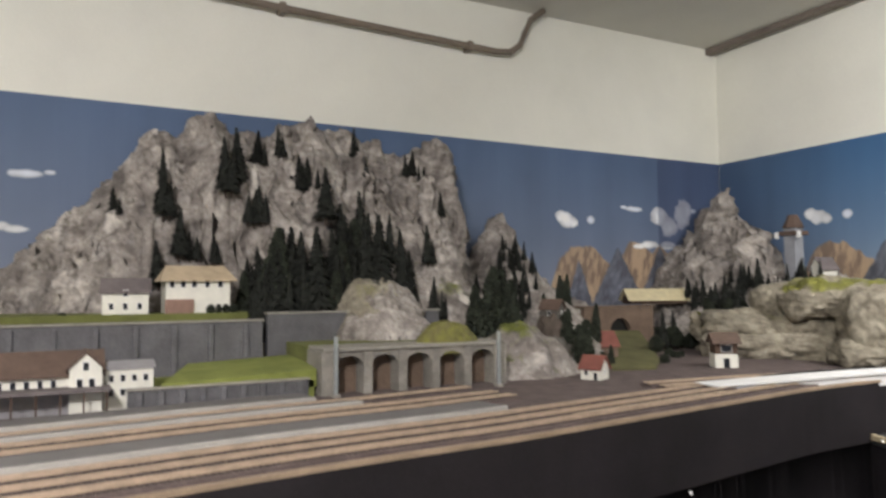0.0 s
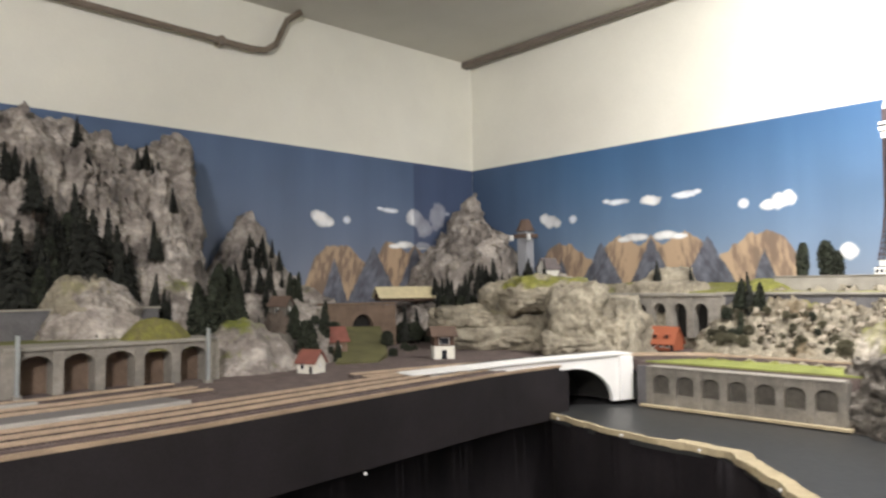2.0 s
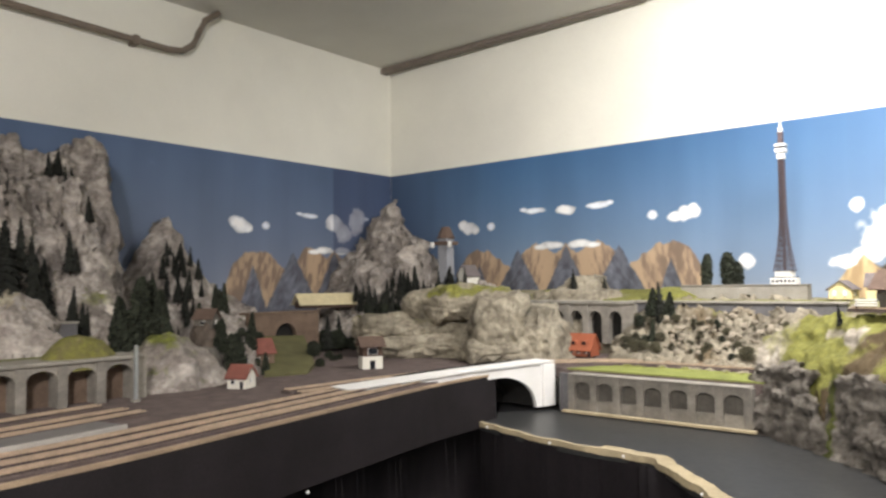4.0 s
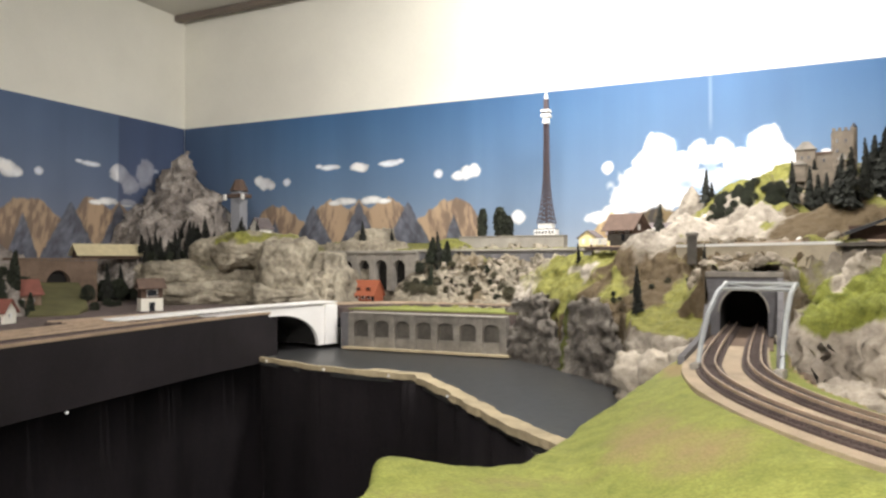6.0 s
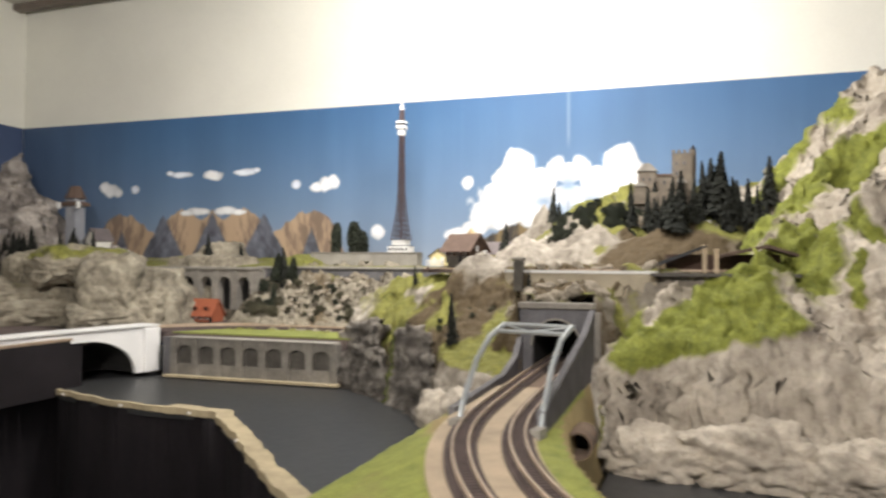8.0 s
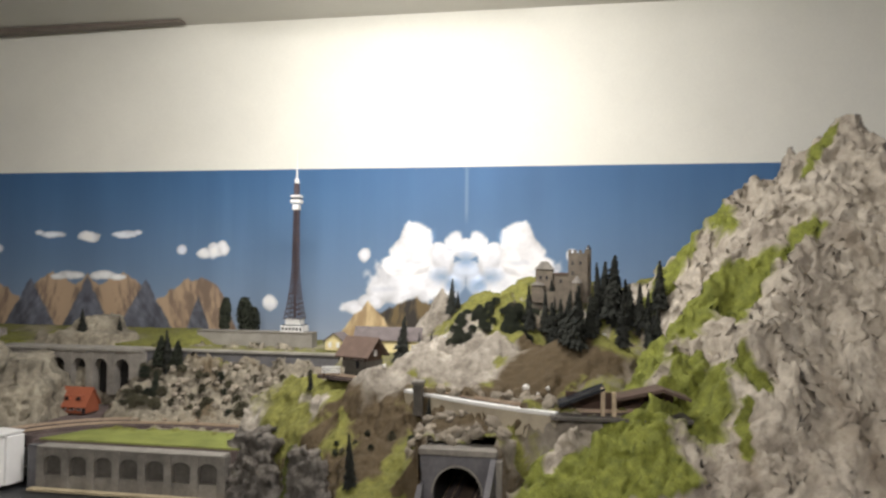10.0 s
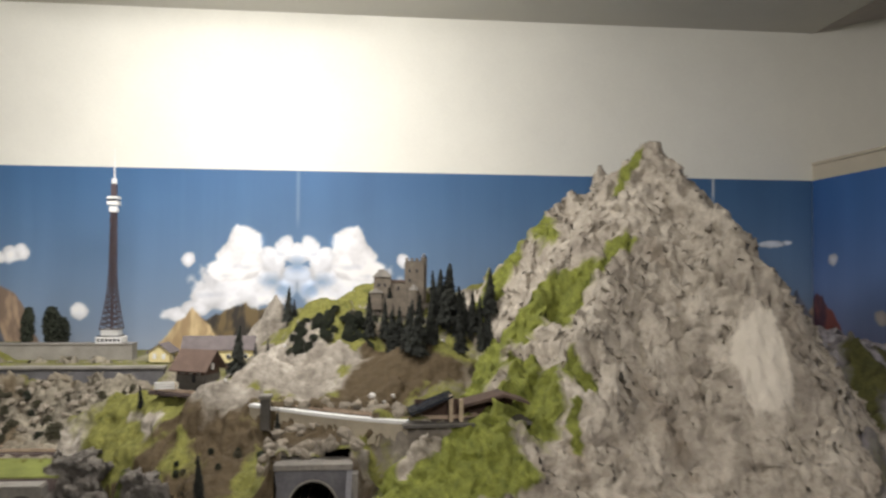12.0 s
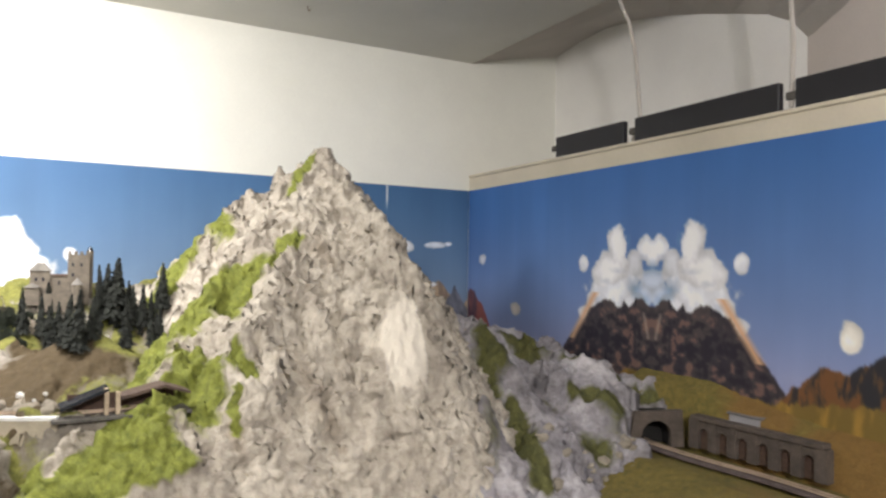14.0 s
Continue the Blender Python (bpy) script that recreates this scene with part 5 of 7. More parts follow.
land("rock_ridge", 0.90, XC - 0.015, 1.20, YB - 0.01, 0.0062, east_ridge, RIDGE, "grey plaster ridge with olive moss patches", "rock", WATER - 0.02, mask_ridge, 0.022, 16, chip=(0.007, 18, (1, 1, 1)))


def east_field(X, Y):
    z = 1.195 - np.clip((1.50 - X) * 0.30, 0, 0.2) - np.clip(1.3 - X, 0, 1) * 0.6
    return z + 0.008 * fbm(X * 10, Y * 10, 3, 58)


land("field", 1.12, XC - 0.015, 0.10, 1.62, 0.014, east_field, OCHRE, "dull green meadow below the arcade line", "meadow", WATER - 0.02, lambda X, Y, Z, S: (0.75 + 0.5 * fbm(X * 7, Y * 7, 3, 59), 0.6 + 0 * X))


def yellow_bank(X, Y):
    top = np.interp(Y, [0.80, 1.16, 1.42, 1.65], [1.31, 1.325, 1.38, 1.385])
    z = top - (1.76 - X) * 0.55 + 0.010 * fbm(X * 12, Y * 12, 3, 60) - np.clip((Y - 1.68) * 0.8, 0, 1)
    return np.where((X < 1.697) & (Y < 1.59), 1.0, z)


land("bank", 1.62, XC - 0.014, 0.10, 1.75, 0.012, yellow_bank, OCHRE, "ochre green bank above the stone arcade", "bank", 1.15, lambda X, Y, Z, S: (np.clip((Y - 1.0) * 1.5, 0, 0.8) + 0.6 * fbm(X * 9, Y * 9, 3, 61), 0.9 + 0 * X))


def height_at(f, x, y):
    return float(f(np.array([[x]], float), np.array([[y]], float))[0, 0])


# ---- trees ----
def fir_tree(seed, spread=0.20, tiers=17):
    """A fir of unit height 0.1 m: a trunk and drooping whorls of ragged branches."""
    rnd = random.Random(seed)
    t = thing("fir_tree", (0, 0, -50), "slender dark green model fir tree", "fir tree", "fir trees")
    part("trunk", tube([(0, 0, -0.004), (0, 0, 0.05), (0, 0, 0.095)], 0.002, 6, radii=[0.0022, 0.0016, 0.0006]), BARK, t)
    bm = bmesh.new()
    for k in range(tiers * 26):
        f = rnd.random() ** 1.25
        z = 0.010 + 0.088 * f
        r = (0.1 * spread * (1 - f) ** 0.85 + 0.0016) * rnd.uniform(0.62, 1.12)
        a = rnd.uniform(0, 2 * math.pi)
        out, side = Vector((math.cos(a), math.sin(a), 0)), Vector((-math.sin(a), math.cos(a), 0))
        w = 0.0016 + 0.22 * r
        root = Vector((0, 0, z + 0.30 * r)) + out * r * 0.25
        tip = out * r + Vector((0, 0, z - rnd.uniform(0.05, 0.35) * r))
        lift = Vector((0, 0, rnd.uniform(-0.6, 0.6) * w))
        bm.faces.new([bm.verts.new(p) for p in (root - side * w - lift, tip, root + side * w + lift)])
    tube([(0, 0, 0.012), (0, 0, 0.05), (0, 0, 0.099)], 0.002, 7, bm, [0.05 * spread, 0.03 * spread, 0.0005])
    part("crown", bm, FIR, t)
    return t


def leafy_tree(seed, wide=0.45, bushy=False, leaf=None, hue="dark green", low=0.022, cone=False):
    """A broad-leaved model tree of height 0.1 m: trunk, limbs and a crown of small leaf clumps with gaps."""
    rnd = random.Random(seed)
    t = thing("shrub" if bushy else "leafy_tree", (0, 0, -50), hue + " foam shrub" if bushy else "bushy dark green model tree", "shrub" if bushy else "tree", "shrubs" if bushy else "leafy trees")
    bm = tube([(0, 0, -0.004), (0.001, 0, 0.03), (0, 0.001, 0.06)], 0.003, 6, radii=[0.0036, 0.0026, 0.0012])
    for k in range(5):
        a = k * 1.3
        tube([(0, 0, 0.025 + 0.006 * k), (0.016 * math.cos(a), 0.016 * math.sin(a), 0.045 + 0.007 * k)], 0.001, 5, bm, [0.0014, 0.0006])
    part("trunk", bm, BARK, t)
    bm = bmesh.new()
    for k in range(1500):
        f = rnd.random()
        z = 0.012 + 0.086 * f if bushy else low + (0.098 - low) * f
        r = 0.1 * wide * ((1.02 - f) ** 0.7 if cone else math.sqrt(max(0.02, 1 - ((f - 0.42) / 0.62) ** 2))) * rnd.random() ** 0.4 * rnd.uniform(0.72, 1.16)
        a = rnd.uniform(0, 2 * math.pi)
        c = Vector((r * math.cos(a), r * math.sin(a), z))
        s = rnd.uniform(0.0035, 0.0075)
        u = Vector((rnd.gauss(0, 1), rnd.gauss(0, 1), rnd.gauss(0, 1))).normalized()
        v = u.cross(Vector((rnd.gauss(0, 1), rnd.gauss(0, 1), rnd.gauss(0, 1)))).normalized()
        bm.faces.new([bm.verts.new(c + (u * math.cos(b) + v * math.sin(b)) * s) for b in (0, 2.1, 4.2)])
    part("crown", bm, leaf or LEAF, t)
    return t


FIRS = [fir_tree(1, 0.17, 19), fir_tree(2, 0.13, 21), fir_tree(3, 0.21, 18)]
LEAFY = [leafy_tree(5, 0.45), leafy_tree(6, 0.38)]
SHRUBS = [leafy_tree(8, 0.62, True)]
DRY = [leafy_tree(9, 0.6, True, SCRUB, "dry olive brown")]
BUSHY = [leafy_tree(12, 0.27, low=0.004, cone=True)]
PLUMP = [leafy_tree(13, 0.25, low=0.004)]
FIRST = set()


def plant(kinds, x, y, z, h, rnd):
    k = rnd.randrange(len(kinds))
    s, girth = h / 0.1, rnd.uniform(0.78, 1.25)
    m = pose(x, y, z, rnd.uniform(-4, 4), rnd.uniform(-4, 4), rnd.uniform(0, 360)) @ Matrix.Diagonal((s * girth, s * girth * rnd.uniform(0.85, 1.15), s, 1))
    if kinds[k].name in FIRST:
        return copy_thing(kinds[k], m)
    FIRST.add(kinds[k].name)
    kinds[k].matrix_basis = m
    return kinds[k]


# ---- buildings ----
def house(name, at, rz, w, d, h, rh, walls, roof, label, front=(), side=(), door=None, eave=0.006, hip=0.0, chimney=None, storey=None):
    """w along the ridge, d across it; front and side: (x, z, width, height) of windows."""
    t = thing(name, at, label, "house", "", "", rz)
    prof = [(-d / 2, 0), (d / 2, 0), (d / 2, h), (0, h + rh * (1 - hip)), (-d / 2, h)] if not hip else [(-d / 2, 0), (d / 2, 0), (d / 2, h), (-d / 2, h)]
    bm = prism(prof, -w / 2, w / 2)
    for v in bm.verts:
        v.co = Vector((v.co.y, v.co.x, v.co.z))
    body = part("wall", bm, walls, t)
    if storey:
        part("lower_wall", box(-w / 2 - 0.001, w / 2 + 0.001, -d / 2 - 0.001, d / 2 + 0.001, 0, storey[0]), storey[1], t)
    e = eave
    bm = bmesh.new()
    th = 0.003
    ins = hip * w * 0.5
    for s in (-1, 1):
        low = h - rh * e / (d / 2)
        q = [(-w / 2 - e, s * (d / 2 + e), low), (w / 2 + e, s * (d / 2 + e), low), (w / 2 + e - ins, 0, h + rh), (-w / 2 - e + ins, 0, h + rh)]
        a = [bm.verts.new(p) for p in q]
        b = [bm.verts.new((p[0], p[1], p[2] + th)) for p in q]
        bm.faces.new(a[::-1])
        bm.faces.new(b)
        for i in range(4):
            bm.faces.new((a[i], a[(i + 1) % 4], b[(i + 1) % 4], b[i]))
    if hip:
        for s in (-1, 1):
            q = [(s * (w / 2 + e), -d / 2 - e, h - rh * e / (d / 2)), (s * (w / 2 + e), d / 2 + e, h - rh * e / (d / 2)), (s * (w / 2 + e - ins), 0, h + rh + th)]
            bm.faces.new([bm.verts.new(p) for p in q])
    part("roof", bm, roof, t)

    def pane(x0, x1, y0, y1, z0, z1):
        f = part("window", box(x0 - 0.0012, x1 + 0.0012, y0, y1, z0 - 0.0012, z1 + 0.0012), WHITETRIM, t)
        dy = -0.0006 if abs(y1 - y0) < abs(x1 - x0) else 0
        dx = 0.0006 if not dy else 0
        part("pane", box(x0 - dx, x1 + dx, y0 + dy, y1 - dy, z0, z1), PANE, f)

    for x, z, ww, hh in front:
        pane(x - ww / 2, x + ww / 2, -d / 2 - 0.0012, -d / 2 + 0.001, z, z + hh)
    for y, z, ww, hh in side:
        for s in (-1, 1):
            x = s * (w / 2 + 0.0002)
            pane(x - 0.0008, x + 0.0008, y - ww / 2, y + ww / 2, z, z + hh)
    if door:
        part("door", box(door[0] - door[1] / 2, door[0] + door[1] / 2, -d / 2 - 0.0016, -d / 2 + 0.001, 0, door[2]), PANE, t)
    if chimney:
        part("chimney", box(chimney[0] - 0.004, chimney[0] + 0.004, chimney[1] - 0.003, chimney[1] + 0.003, h + rh * 0.3, h + rh + 0.012), RENDER_P, t)
    return t


def arcade(name, at, rz, bays, bay, height, depth, opening, spring, rise, stone, back, label, category, cap=0.006, through_way=False, ends=0.0, top=None, sill=0.0):
    """A wall of arched bays; each bay has its pier, arch and back."""
    t = thing(name, at, label, category, "", "", rz)
    L = bays * bay
    for i in range(bays + 1):
        wd = (bay - opening) / 2
        x = i * bay
        part("pier", box(x - wd - (ends if i == 0 else 0), x + wd + (ends if i == bays else 0), -0.003, depth, 0, height), stone, t)
    for i in range(bays):
        x0, x1 = i * bay + (bay - opening) / 2, (i + 1) * bay - (bay - opening) / 2
        mid, half = (x0 + x1) / 2, opening / 2
        arc = [(mid - half * math.cos(math.pi * k / 10), spring + rise * math.sin(math.pi * k / 10)) for k in range(11)]
        part("arch", prism(arc + [(x1, height), (x0, height)], 0, depth), stone, t)
        if sill:
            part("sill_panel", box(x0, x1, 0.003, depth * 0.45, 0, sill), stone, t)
        # each caller gives the recess backs a darker colour than its wall
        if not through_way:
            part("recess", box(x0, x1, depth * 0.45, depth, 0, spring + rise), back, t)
    if cap:
        part("coping", box(-0.006 - ends, L + 0.006 + ends, -0.007, depth + 0.002, height, height + cap, 0.001), top or CONCRETE, t)
    return t


# ---- tracks ----
def track(name, line, z, label, bed=0.044, bed_material=None, group="tracks"):
    t = thing(name, (0, 0, 0), label, "railway track", group)
    part("ballast_bed", strip(line, (-bed / 2, bed / 2), z + 0.0045, thick=0.006), bed_material or BALLAST, t)
    for o in (-0.00825, 0.00825):
        part("rail", strip(line, (o - 0.0011, o + 0.0011), z + 0.0105, thick=0.0035), RAIL, t)
    bm = bmesh.new()
    pts = [Vector(p[:2]) for p in line]
    run, want = 0.0, 0.0
    for a, b in zip(pts, pts[1:]):
        d = b - a
        n = d.normalized()
        side = Vector((-n.y, n.x))
        while want <= run + d.length:
            c = a + n * (want - run)
            q = [c + side * (s * 0.0135) + n * (r * 0.0021) for s, r in ((-1, -1), (1, -1), (1, 1), (-1, 1))]
            lo = [bm.verts.new((p.x, p.y, z + 0.0042)) for p in q]
            hi = [bm.verts.new((p.x, p.y, z + 0.0068)) for p in q]
            bm.faces.new(hi)
            for i in range(4):
                bm.faces.new((lo[i], lo[(i + 1) % 4], hi[(i + 1) % 4], hi[i]))
            want += 0.0085
        run += d.length
    tagged(part("sleeper_strip", bm, TIE, t), kind="stuff")
    return t


def beside(line, o):
    out = []
    for i in range(len(line)):
        p, q = Vector(line[max(i - 1, 0)][:2]), Vector(line[min(i + 1, len(line) - 1)][:2])
        d = (q - p).normalized()
        out.append((line[i][0] - d.y * o, line[i][1] + d.x * o))
    return out


YARD = [(x, y) for x, y in FRONT]
for o in (0.045, 0.098, 0.150):
    track("railway_track", beside(YARD, o)[:44], DECK, "rusty station yard track in brown ballast")
for o in (0.305, 0.36, 0.45):
    track("railway_track", beside(YARD, o)[:32], DECK, "rusty station yard track in brown ballast")
for o0, o1, n in ((0.185, 0.268, 30), (0.395, 0.425, 26), (0.49, 0.575, 25)):
    p = thing("platform", (0, 0, 0), "long pale grey station platform", "platform", "station platforms")
    part("paving", strip(YARD[:n], (o0, o1), DECK + 0.011, thick=0.012), PLATFORM, p)
    part("edge", strip(YARD[:n], (o0 - 0.001, o0 + 0.006), DECK + 0.0125, thick=0.013), EDGE, p, "whitewashed platform edge")
MAIN = smooth_line([(-1.36, 1.10), (-1.33, 1.40), (-1.265, 1.75), (-1.20, 1.92), (-1.08, 2.05), (-0.90, 2.10), (-0.62, 2.10), (-0.30, 2.05)], 50)
track("railway_track", MAIN, DECK + 0.002, "brown main line curving behind the river wall")
track("railway_track", beside(MAIN, 0.055), DECK + 0.002, "brown main line curving behind the river wall")

verge = thing("sand_verge", (0, 0, 0), "cream sandy ramp beside the yard tracks", "sand verge")
part("sand_strip", strip([p for p in YARD if 0.70 < p[1] < 1.20], (0.0665, 0.0765), DECK + 0.007, thick=0.008), SAND, verge)

# ---- white arch bridge ----
bridge = thing("arch_bridge", (-1.287, 1.18, DECK - 0.107), "white painted concrete arch bridge over the river mouth", "bridge", "", "", math.degrees(math.atan2(0.71, 0.12)))
L = 0.722
arc = [(0.50 + 0.15 * math.sin(a), 0.098 * math.cos(a)) for a in [math.pi / 2 * k / 12 for k in range(13)]]
face = [(0.0, 0.112), (0.0, 0.095), (0.30, 0.097), (0.50, 0.098)] + arc[1:] + [(0.722, 0.0), (0.722, 0.124), (0.40, 0.122), (0.15, 0.117)]
part("front_wall", prism(face, 0.0, 0.012), WHITEPAINT, bridge)
# inside faces painted near-black, with an added panel, for shade under the arch
part("back_wall", prism(face, 0.125, 0.137), HOLE, bridge, "back wall painted near-black for the dark inside")
part("arch_shade_panel", box(0.02, 0.70, 0.140, 0.150, 0.0, 0.110), HOLE, bridge, "added black panel standing for the dark behind the arch")
part("soffit", prism([(0.30, 0.0985), (0.50, 0.0995)] + [(x + 0.002, z + 0.002) for x, z in arc[1:]] + [(0.66, 0.002)] + [(x + 0.012, z + 0.012) for x, z in arc[::-1]] + [(0.3, 0.104)], 0.012, 0.125), HOLE, bridge, "underside of the arch painted near-black for shade")
part("pier", box(0.672, 0.7225, -0.010, 0.145, 0.0, 0.122, 0.002), WHITEPAINT, bridge)
part("coping", prism([(0.0, 0.117), (0.15, 0.1195), (0.40, 0.1245), (0.724, 0.1262), (0.724, 0.1302), (0.40, 0.1285), (0.15, 0.1235), (0.0, 0.120)], -0.006, 0.070), WHITEPAINT, bridge)

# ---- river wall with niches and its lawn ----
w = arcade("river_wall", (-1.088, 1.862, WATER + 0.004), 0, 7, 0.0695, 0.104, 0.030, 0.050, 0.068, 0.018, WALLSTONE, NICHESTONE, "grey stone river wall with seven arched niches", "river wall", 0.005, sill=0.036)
part("ledge", box(-0.02, 0.51, -0.022, -0.004, 0, 0.006), RIM, w, "sandy ledge at the water line")
structure("lawn", slab([(-1.12, 1.895), (-0.57, 1.895), (-0.54, 2.04), (-0.80, 2.065), (-1.06, 2.01)], DECK - 0.03, DECK + 0.003), LAWN, "bright green strip of lawn above the river wall", "lawn")
structure("layout_deck_north", slab([(-1.14, 1.893), (-0.45, 1.893), (-0.30, 2.3), (-1.14, 2.4)], DECK - 0.06, DECK - 0.001), BALLAST, "brown deck behind the river wall", "layout deck")
part_block = box(-1.135, -1.095, 1.875, 1.93, WATER, DECK - 0.01)
structure("abutment", part_block, DARKSTONE, "dark stone abutment beside the bridge", "abutment")

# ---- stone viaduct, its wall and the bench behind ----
# near-black backs close the arches, painting in the dark of open bays
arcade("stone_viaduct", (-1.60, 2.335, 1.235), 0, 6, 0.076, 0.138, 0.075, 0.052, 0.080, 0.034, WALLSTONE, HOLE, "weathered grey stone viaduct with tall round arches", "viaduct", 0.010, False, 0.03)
rw = thing("retaining_wall", (-1.13, 2.345, 1.30), "long grey stone wall carrying the upper line", "retaining wall")
part("wall", box(0, 0.66, 0.0, 0.03, 0, 0.078), DARKSTONE, rw)
part("coping", box(-0.002, 0.665, -0.006, 0.034, 0.078, 0.086, 0.001), CONCRETE, rw)
pw = thing("parapet_wall", (-1.0, 2.472, 1.386), "pale concrete retaining wall below the tower", "retaining wall")
part("wall", box(0, 0.40, 0, 0.05, 0, 0.046), CONCRETE, pw)
part("coping", box(-0.002, 0.402, -0.003, 0.05, 0.046, 0.050, 0.001), WALLSTONE, pw)

# ---- lattice radio tower ----
tower = thing("radio_tower", (-0.672, 2.505, 1.436), "tall red-brown lattice radio tower on a white base", "radio tower")
part("base_building", box(-0.038, 0.038, -0.028, 0.028, 0, 0.020, 0.001), WHITETRIM, tower, "white base pavilion")
part("base_upper", box(-0.026, 0.026, -0.02, 0.02, 0.023, 0.042, 0.001), WHITETRIM, tower)
part("base_band", box(-0.034, 0.034, -0.025, 0.025, 0.0195, 0.0235), PANE, tower, "dark window band")
for k in range(6):
    part("window", box(-0.033 + 0.012 * k, -0.026 + 0.012 * k, -0.0288, -0.027, 0.005, 0.015), PANE, tower)


def tower_r(z):
    return 0.0065 + 0.0175 * max(0.0, 1 - z / 0.20) ** 2.0 + 0.004 * max(0.0, 1 - z / 0.42)


bm = bmesh.new()
levels = [0.042 + 0.366 * (k / 22) for k in range(23)]
for sx, sy in ((-1, -1), (1, -1), (1, 1), (-1, 1)):
    tube([(sx * tower_r(z - 0.04), sy * tower_r(z - 0.04), z) for z in levels], 0.0017, 5, bm)
part("leg_frame", bm, REDPAINT, tower)
bm = bmesh.new()
cs = ((-1, -1), (1, -1), (1, 1), (-1, 1))
for z0, z1 in zip(levels, levels[1:]):
    r0, r1 = tower_r(z0 - 0.04), tower_r(z1 - 0.04)
    for (ax, ay), (bx, by) in zip(cs, cs[1:] + cs[:1]):
        tube([(ax * r0, ay * r0, z0), (bx * r1, by * r1, z1)], 0.0010, 4, bm)
        tube([(bx * r0, by * r0, z0), (ax * r1, ay * r1, z1)], 0.0010, 4, bm)
        tube([(ax * r0, ay * r0, z0), (bx * r0, by * r0, z0)], 0.0010, 4, bm)
part("lattice", bm, REDPAINT, tower)
part("lift_shaft", box(-0.0035, 0.0035, -0.0035, 0.0035, 0.04, 0.41), REDPAINT, tower)
part("gallery", box(-0.011, 0.011, -0.011, 0.011, 0.402, 0.420, 0.001), WHITETRIM, tower, "white lower gallery")
part("deck", box(-0.016, 0.016, -0.016, 0.016, 0.424, 0.436, 0.001), WHITETRIM, tower, "white viewing deck")
part("deck_band", box(-0.0145, 0.0145, -0.0145, 0.0145, 0.436, 0.443), PANE, tower)
part("deck_roof", box(-0.016, 0.016, -0.016, 0.016, 0.443, 0.451, 0.001), WHITETRIM, tower)
part("upper_mast", box(-0.0075, 0.0075, -0.0075, 0.0075, 0.451, 0.490), REDPAINT, tower)
part("cap", box(-0.006, 0.006, -0.006, 0.006, 0.490, 0.506, 0.001), WHITETRIM, tower)
part("aerial", tube([(0, 0, 0.506), (0, 0, 0.54), (0, 0, 0.60)], 0.002, 6, radii=[0.0028, 0.002, 0.0008]), WHITETRIM, tower, "thin white aerial")

# ---- twin track, gallery frame and portal ----
TWIN = smooth_line([(0.022, 1.75), (0.022, 1.45), (0.024, 1.20), (0.032, 1.02), (0.062, 0.88), (0.12, 0.745), (0.21, 0.615), (0.33, 0.50), (0.50, 0.38), (0.80, 0.24)], 70)
bed = thing("twin_track_bed", (0, 0, 0), "pale sandy bed under the twin track", "track bed")
part("verge", strip(TWIN[16:], (-0.064, 0.050), 1.2005, thick=0.02), SAND, bed)
part("trough", strip(TWIN[:18], (-0.056, 0.056), 1.199, thick=0.02), BROWNSTONE, bed)
for o in (-0.0295, 0.0295):
    track("railway_track", beside(TWIN, o), 1.1985, "dark twin track curving into the tunnel", 0.034, TIE, "twin tracks")
portal = thing("tunnel_portal", (0.0245, 1.50, 1.195), "dark grey stone twin-track tunnel portal", "tunnel portal")
arc = [(-0.043 * math.cos(math.pi * k / 14), 0.050 + 0.047 * math.sin(math.pi * k / 14)) for k in range(15)]
part("face", prism([(-0.067, 0), (-0.043, 0)] + arc + [(0.043, 0), (0.067, 0), (0.067, 0.122), (-0.067, 0.122)], 0, 0.02), DARKSTONE, portal)
part("lintel", box(-0.070, 0.070, -0.006, 0.024, 0.117, 0.128, 0.001), WALLSTONE, portal)
part("top_slab", box(-0.068, 0.068, 0.024, 0.062, 0.117, 0.124), WALLSTONE, portal)
ring = [(-0.046 * math.cos(math.pi * k / 14), 0.050 + 0.050 * math.sin(math.pi * k / 14)) for k in range(15)]
part("arch_ring", prism(ring + arc[::-1], -0.004, 0.0), CONCRETE, portal)
part("lining", prism([(-0.043, 0.002)] + arc + [(0.043, 0.002), (0.052, 0.002)] + [(x * 1.2, z + 0.008) for x, z in arc[::-1]] + [(-0.052, 0.002)], 0.02, 0.24), HOLE, portal)
part("end", box(-0.06, 0.06, 0.24, 0.245, 0, 0.13), HOLE, portal)
for s in (-1, 1):
    bm = prism([(0, 0), (0.0, 0.070), (-0.05, 0.034), (-0.14, 0.016), (-0.42, 0.012), (-0.42, 0.0)] if s < 0 else [(0, 0), (0.0, 0.118), (-0.12, 0.085), (-0.50, 0.030), (-0.50, 0)], 0, 0.010)
    for v in bm.verts:
        v.co = Vector((s * (0.060 + v.co.y), v.co.x, v.co.z))
    part("wing_wall", bm, DARKSTONE, portal)
part("pilaster", box(0.068, 0.080, -0.012, 0.02, 0, 0.112, 0.001), WALLSTONE, portal)

gal = thing("gallery_frame", (0.045, 1.03, 1.199), "grey steel portal frame arching over the twin track", "track frame", "", "", -13)
for s in (-1, 1):
    pts = [(s * 0.052, -0.03, -0.004), (s * 0.0515, -0.012, 0.035), (s * 0.050, 0.012, 0.072), (s * 0.048, 0.045, 0.100), (s * 0.046, 0.085, 0.113)]
    bm = bmesh.new()
    tube(pts, 0.0036, 6, bm)
    part("rib", bm, STEEL, gal)
    part("foot", box(s * 0.052 - 0.006, s * 0.052 + 0.006, -0.042, -0.020, -0.006, 0.010, 0.001), CONCRETE, gal)
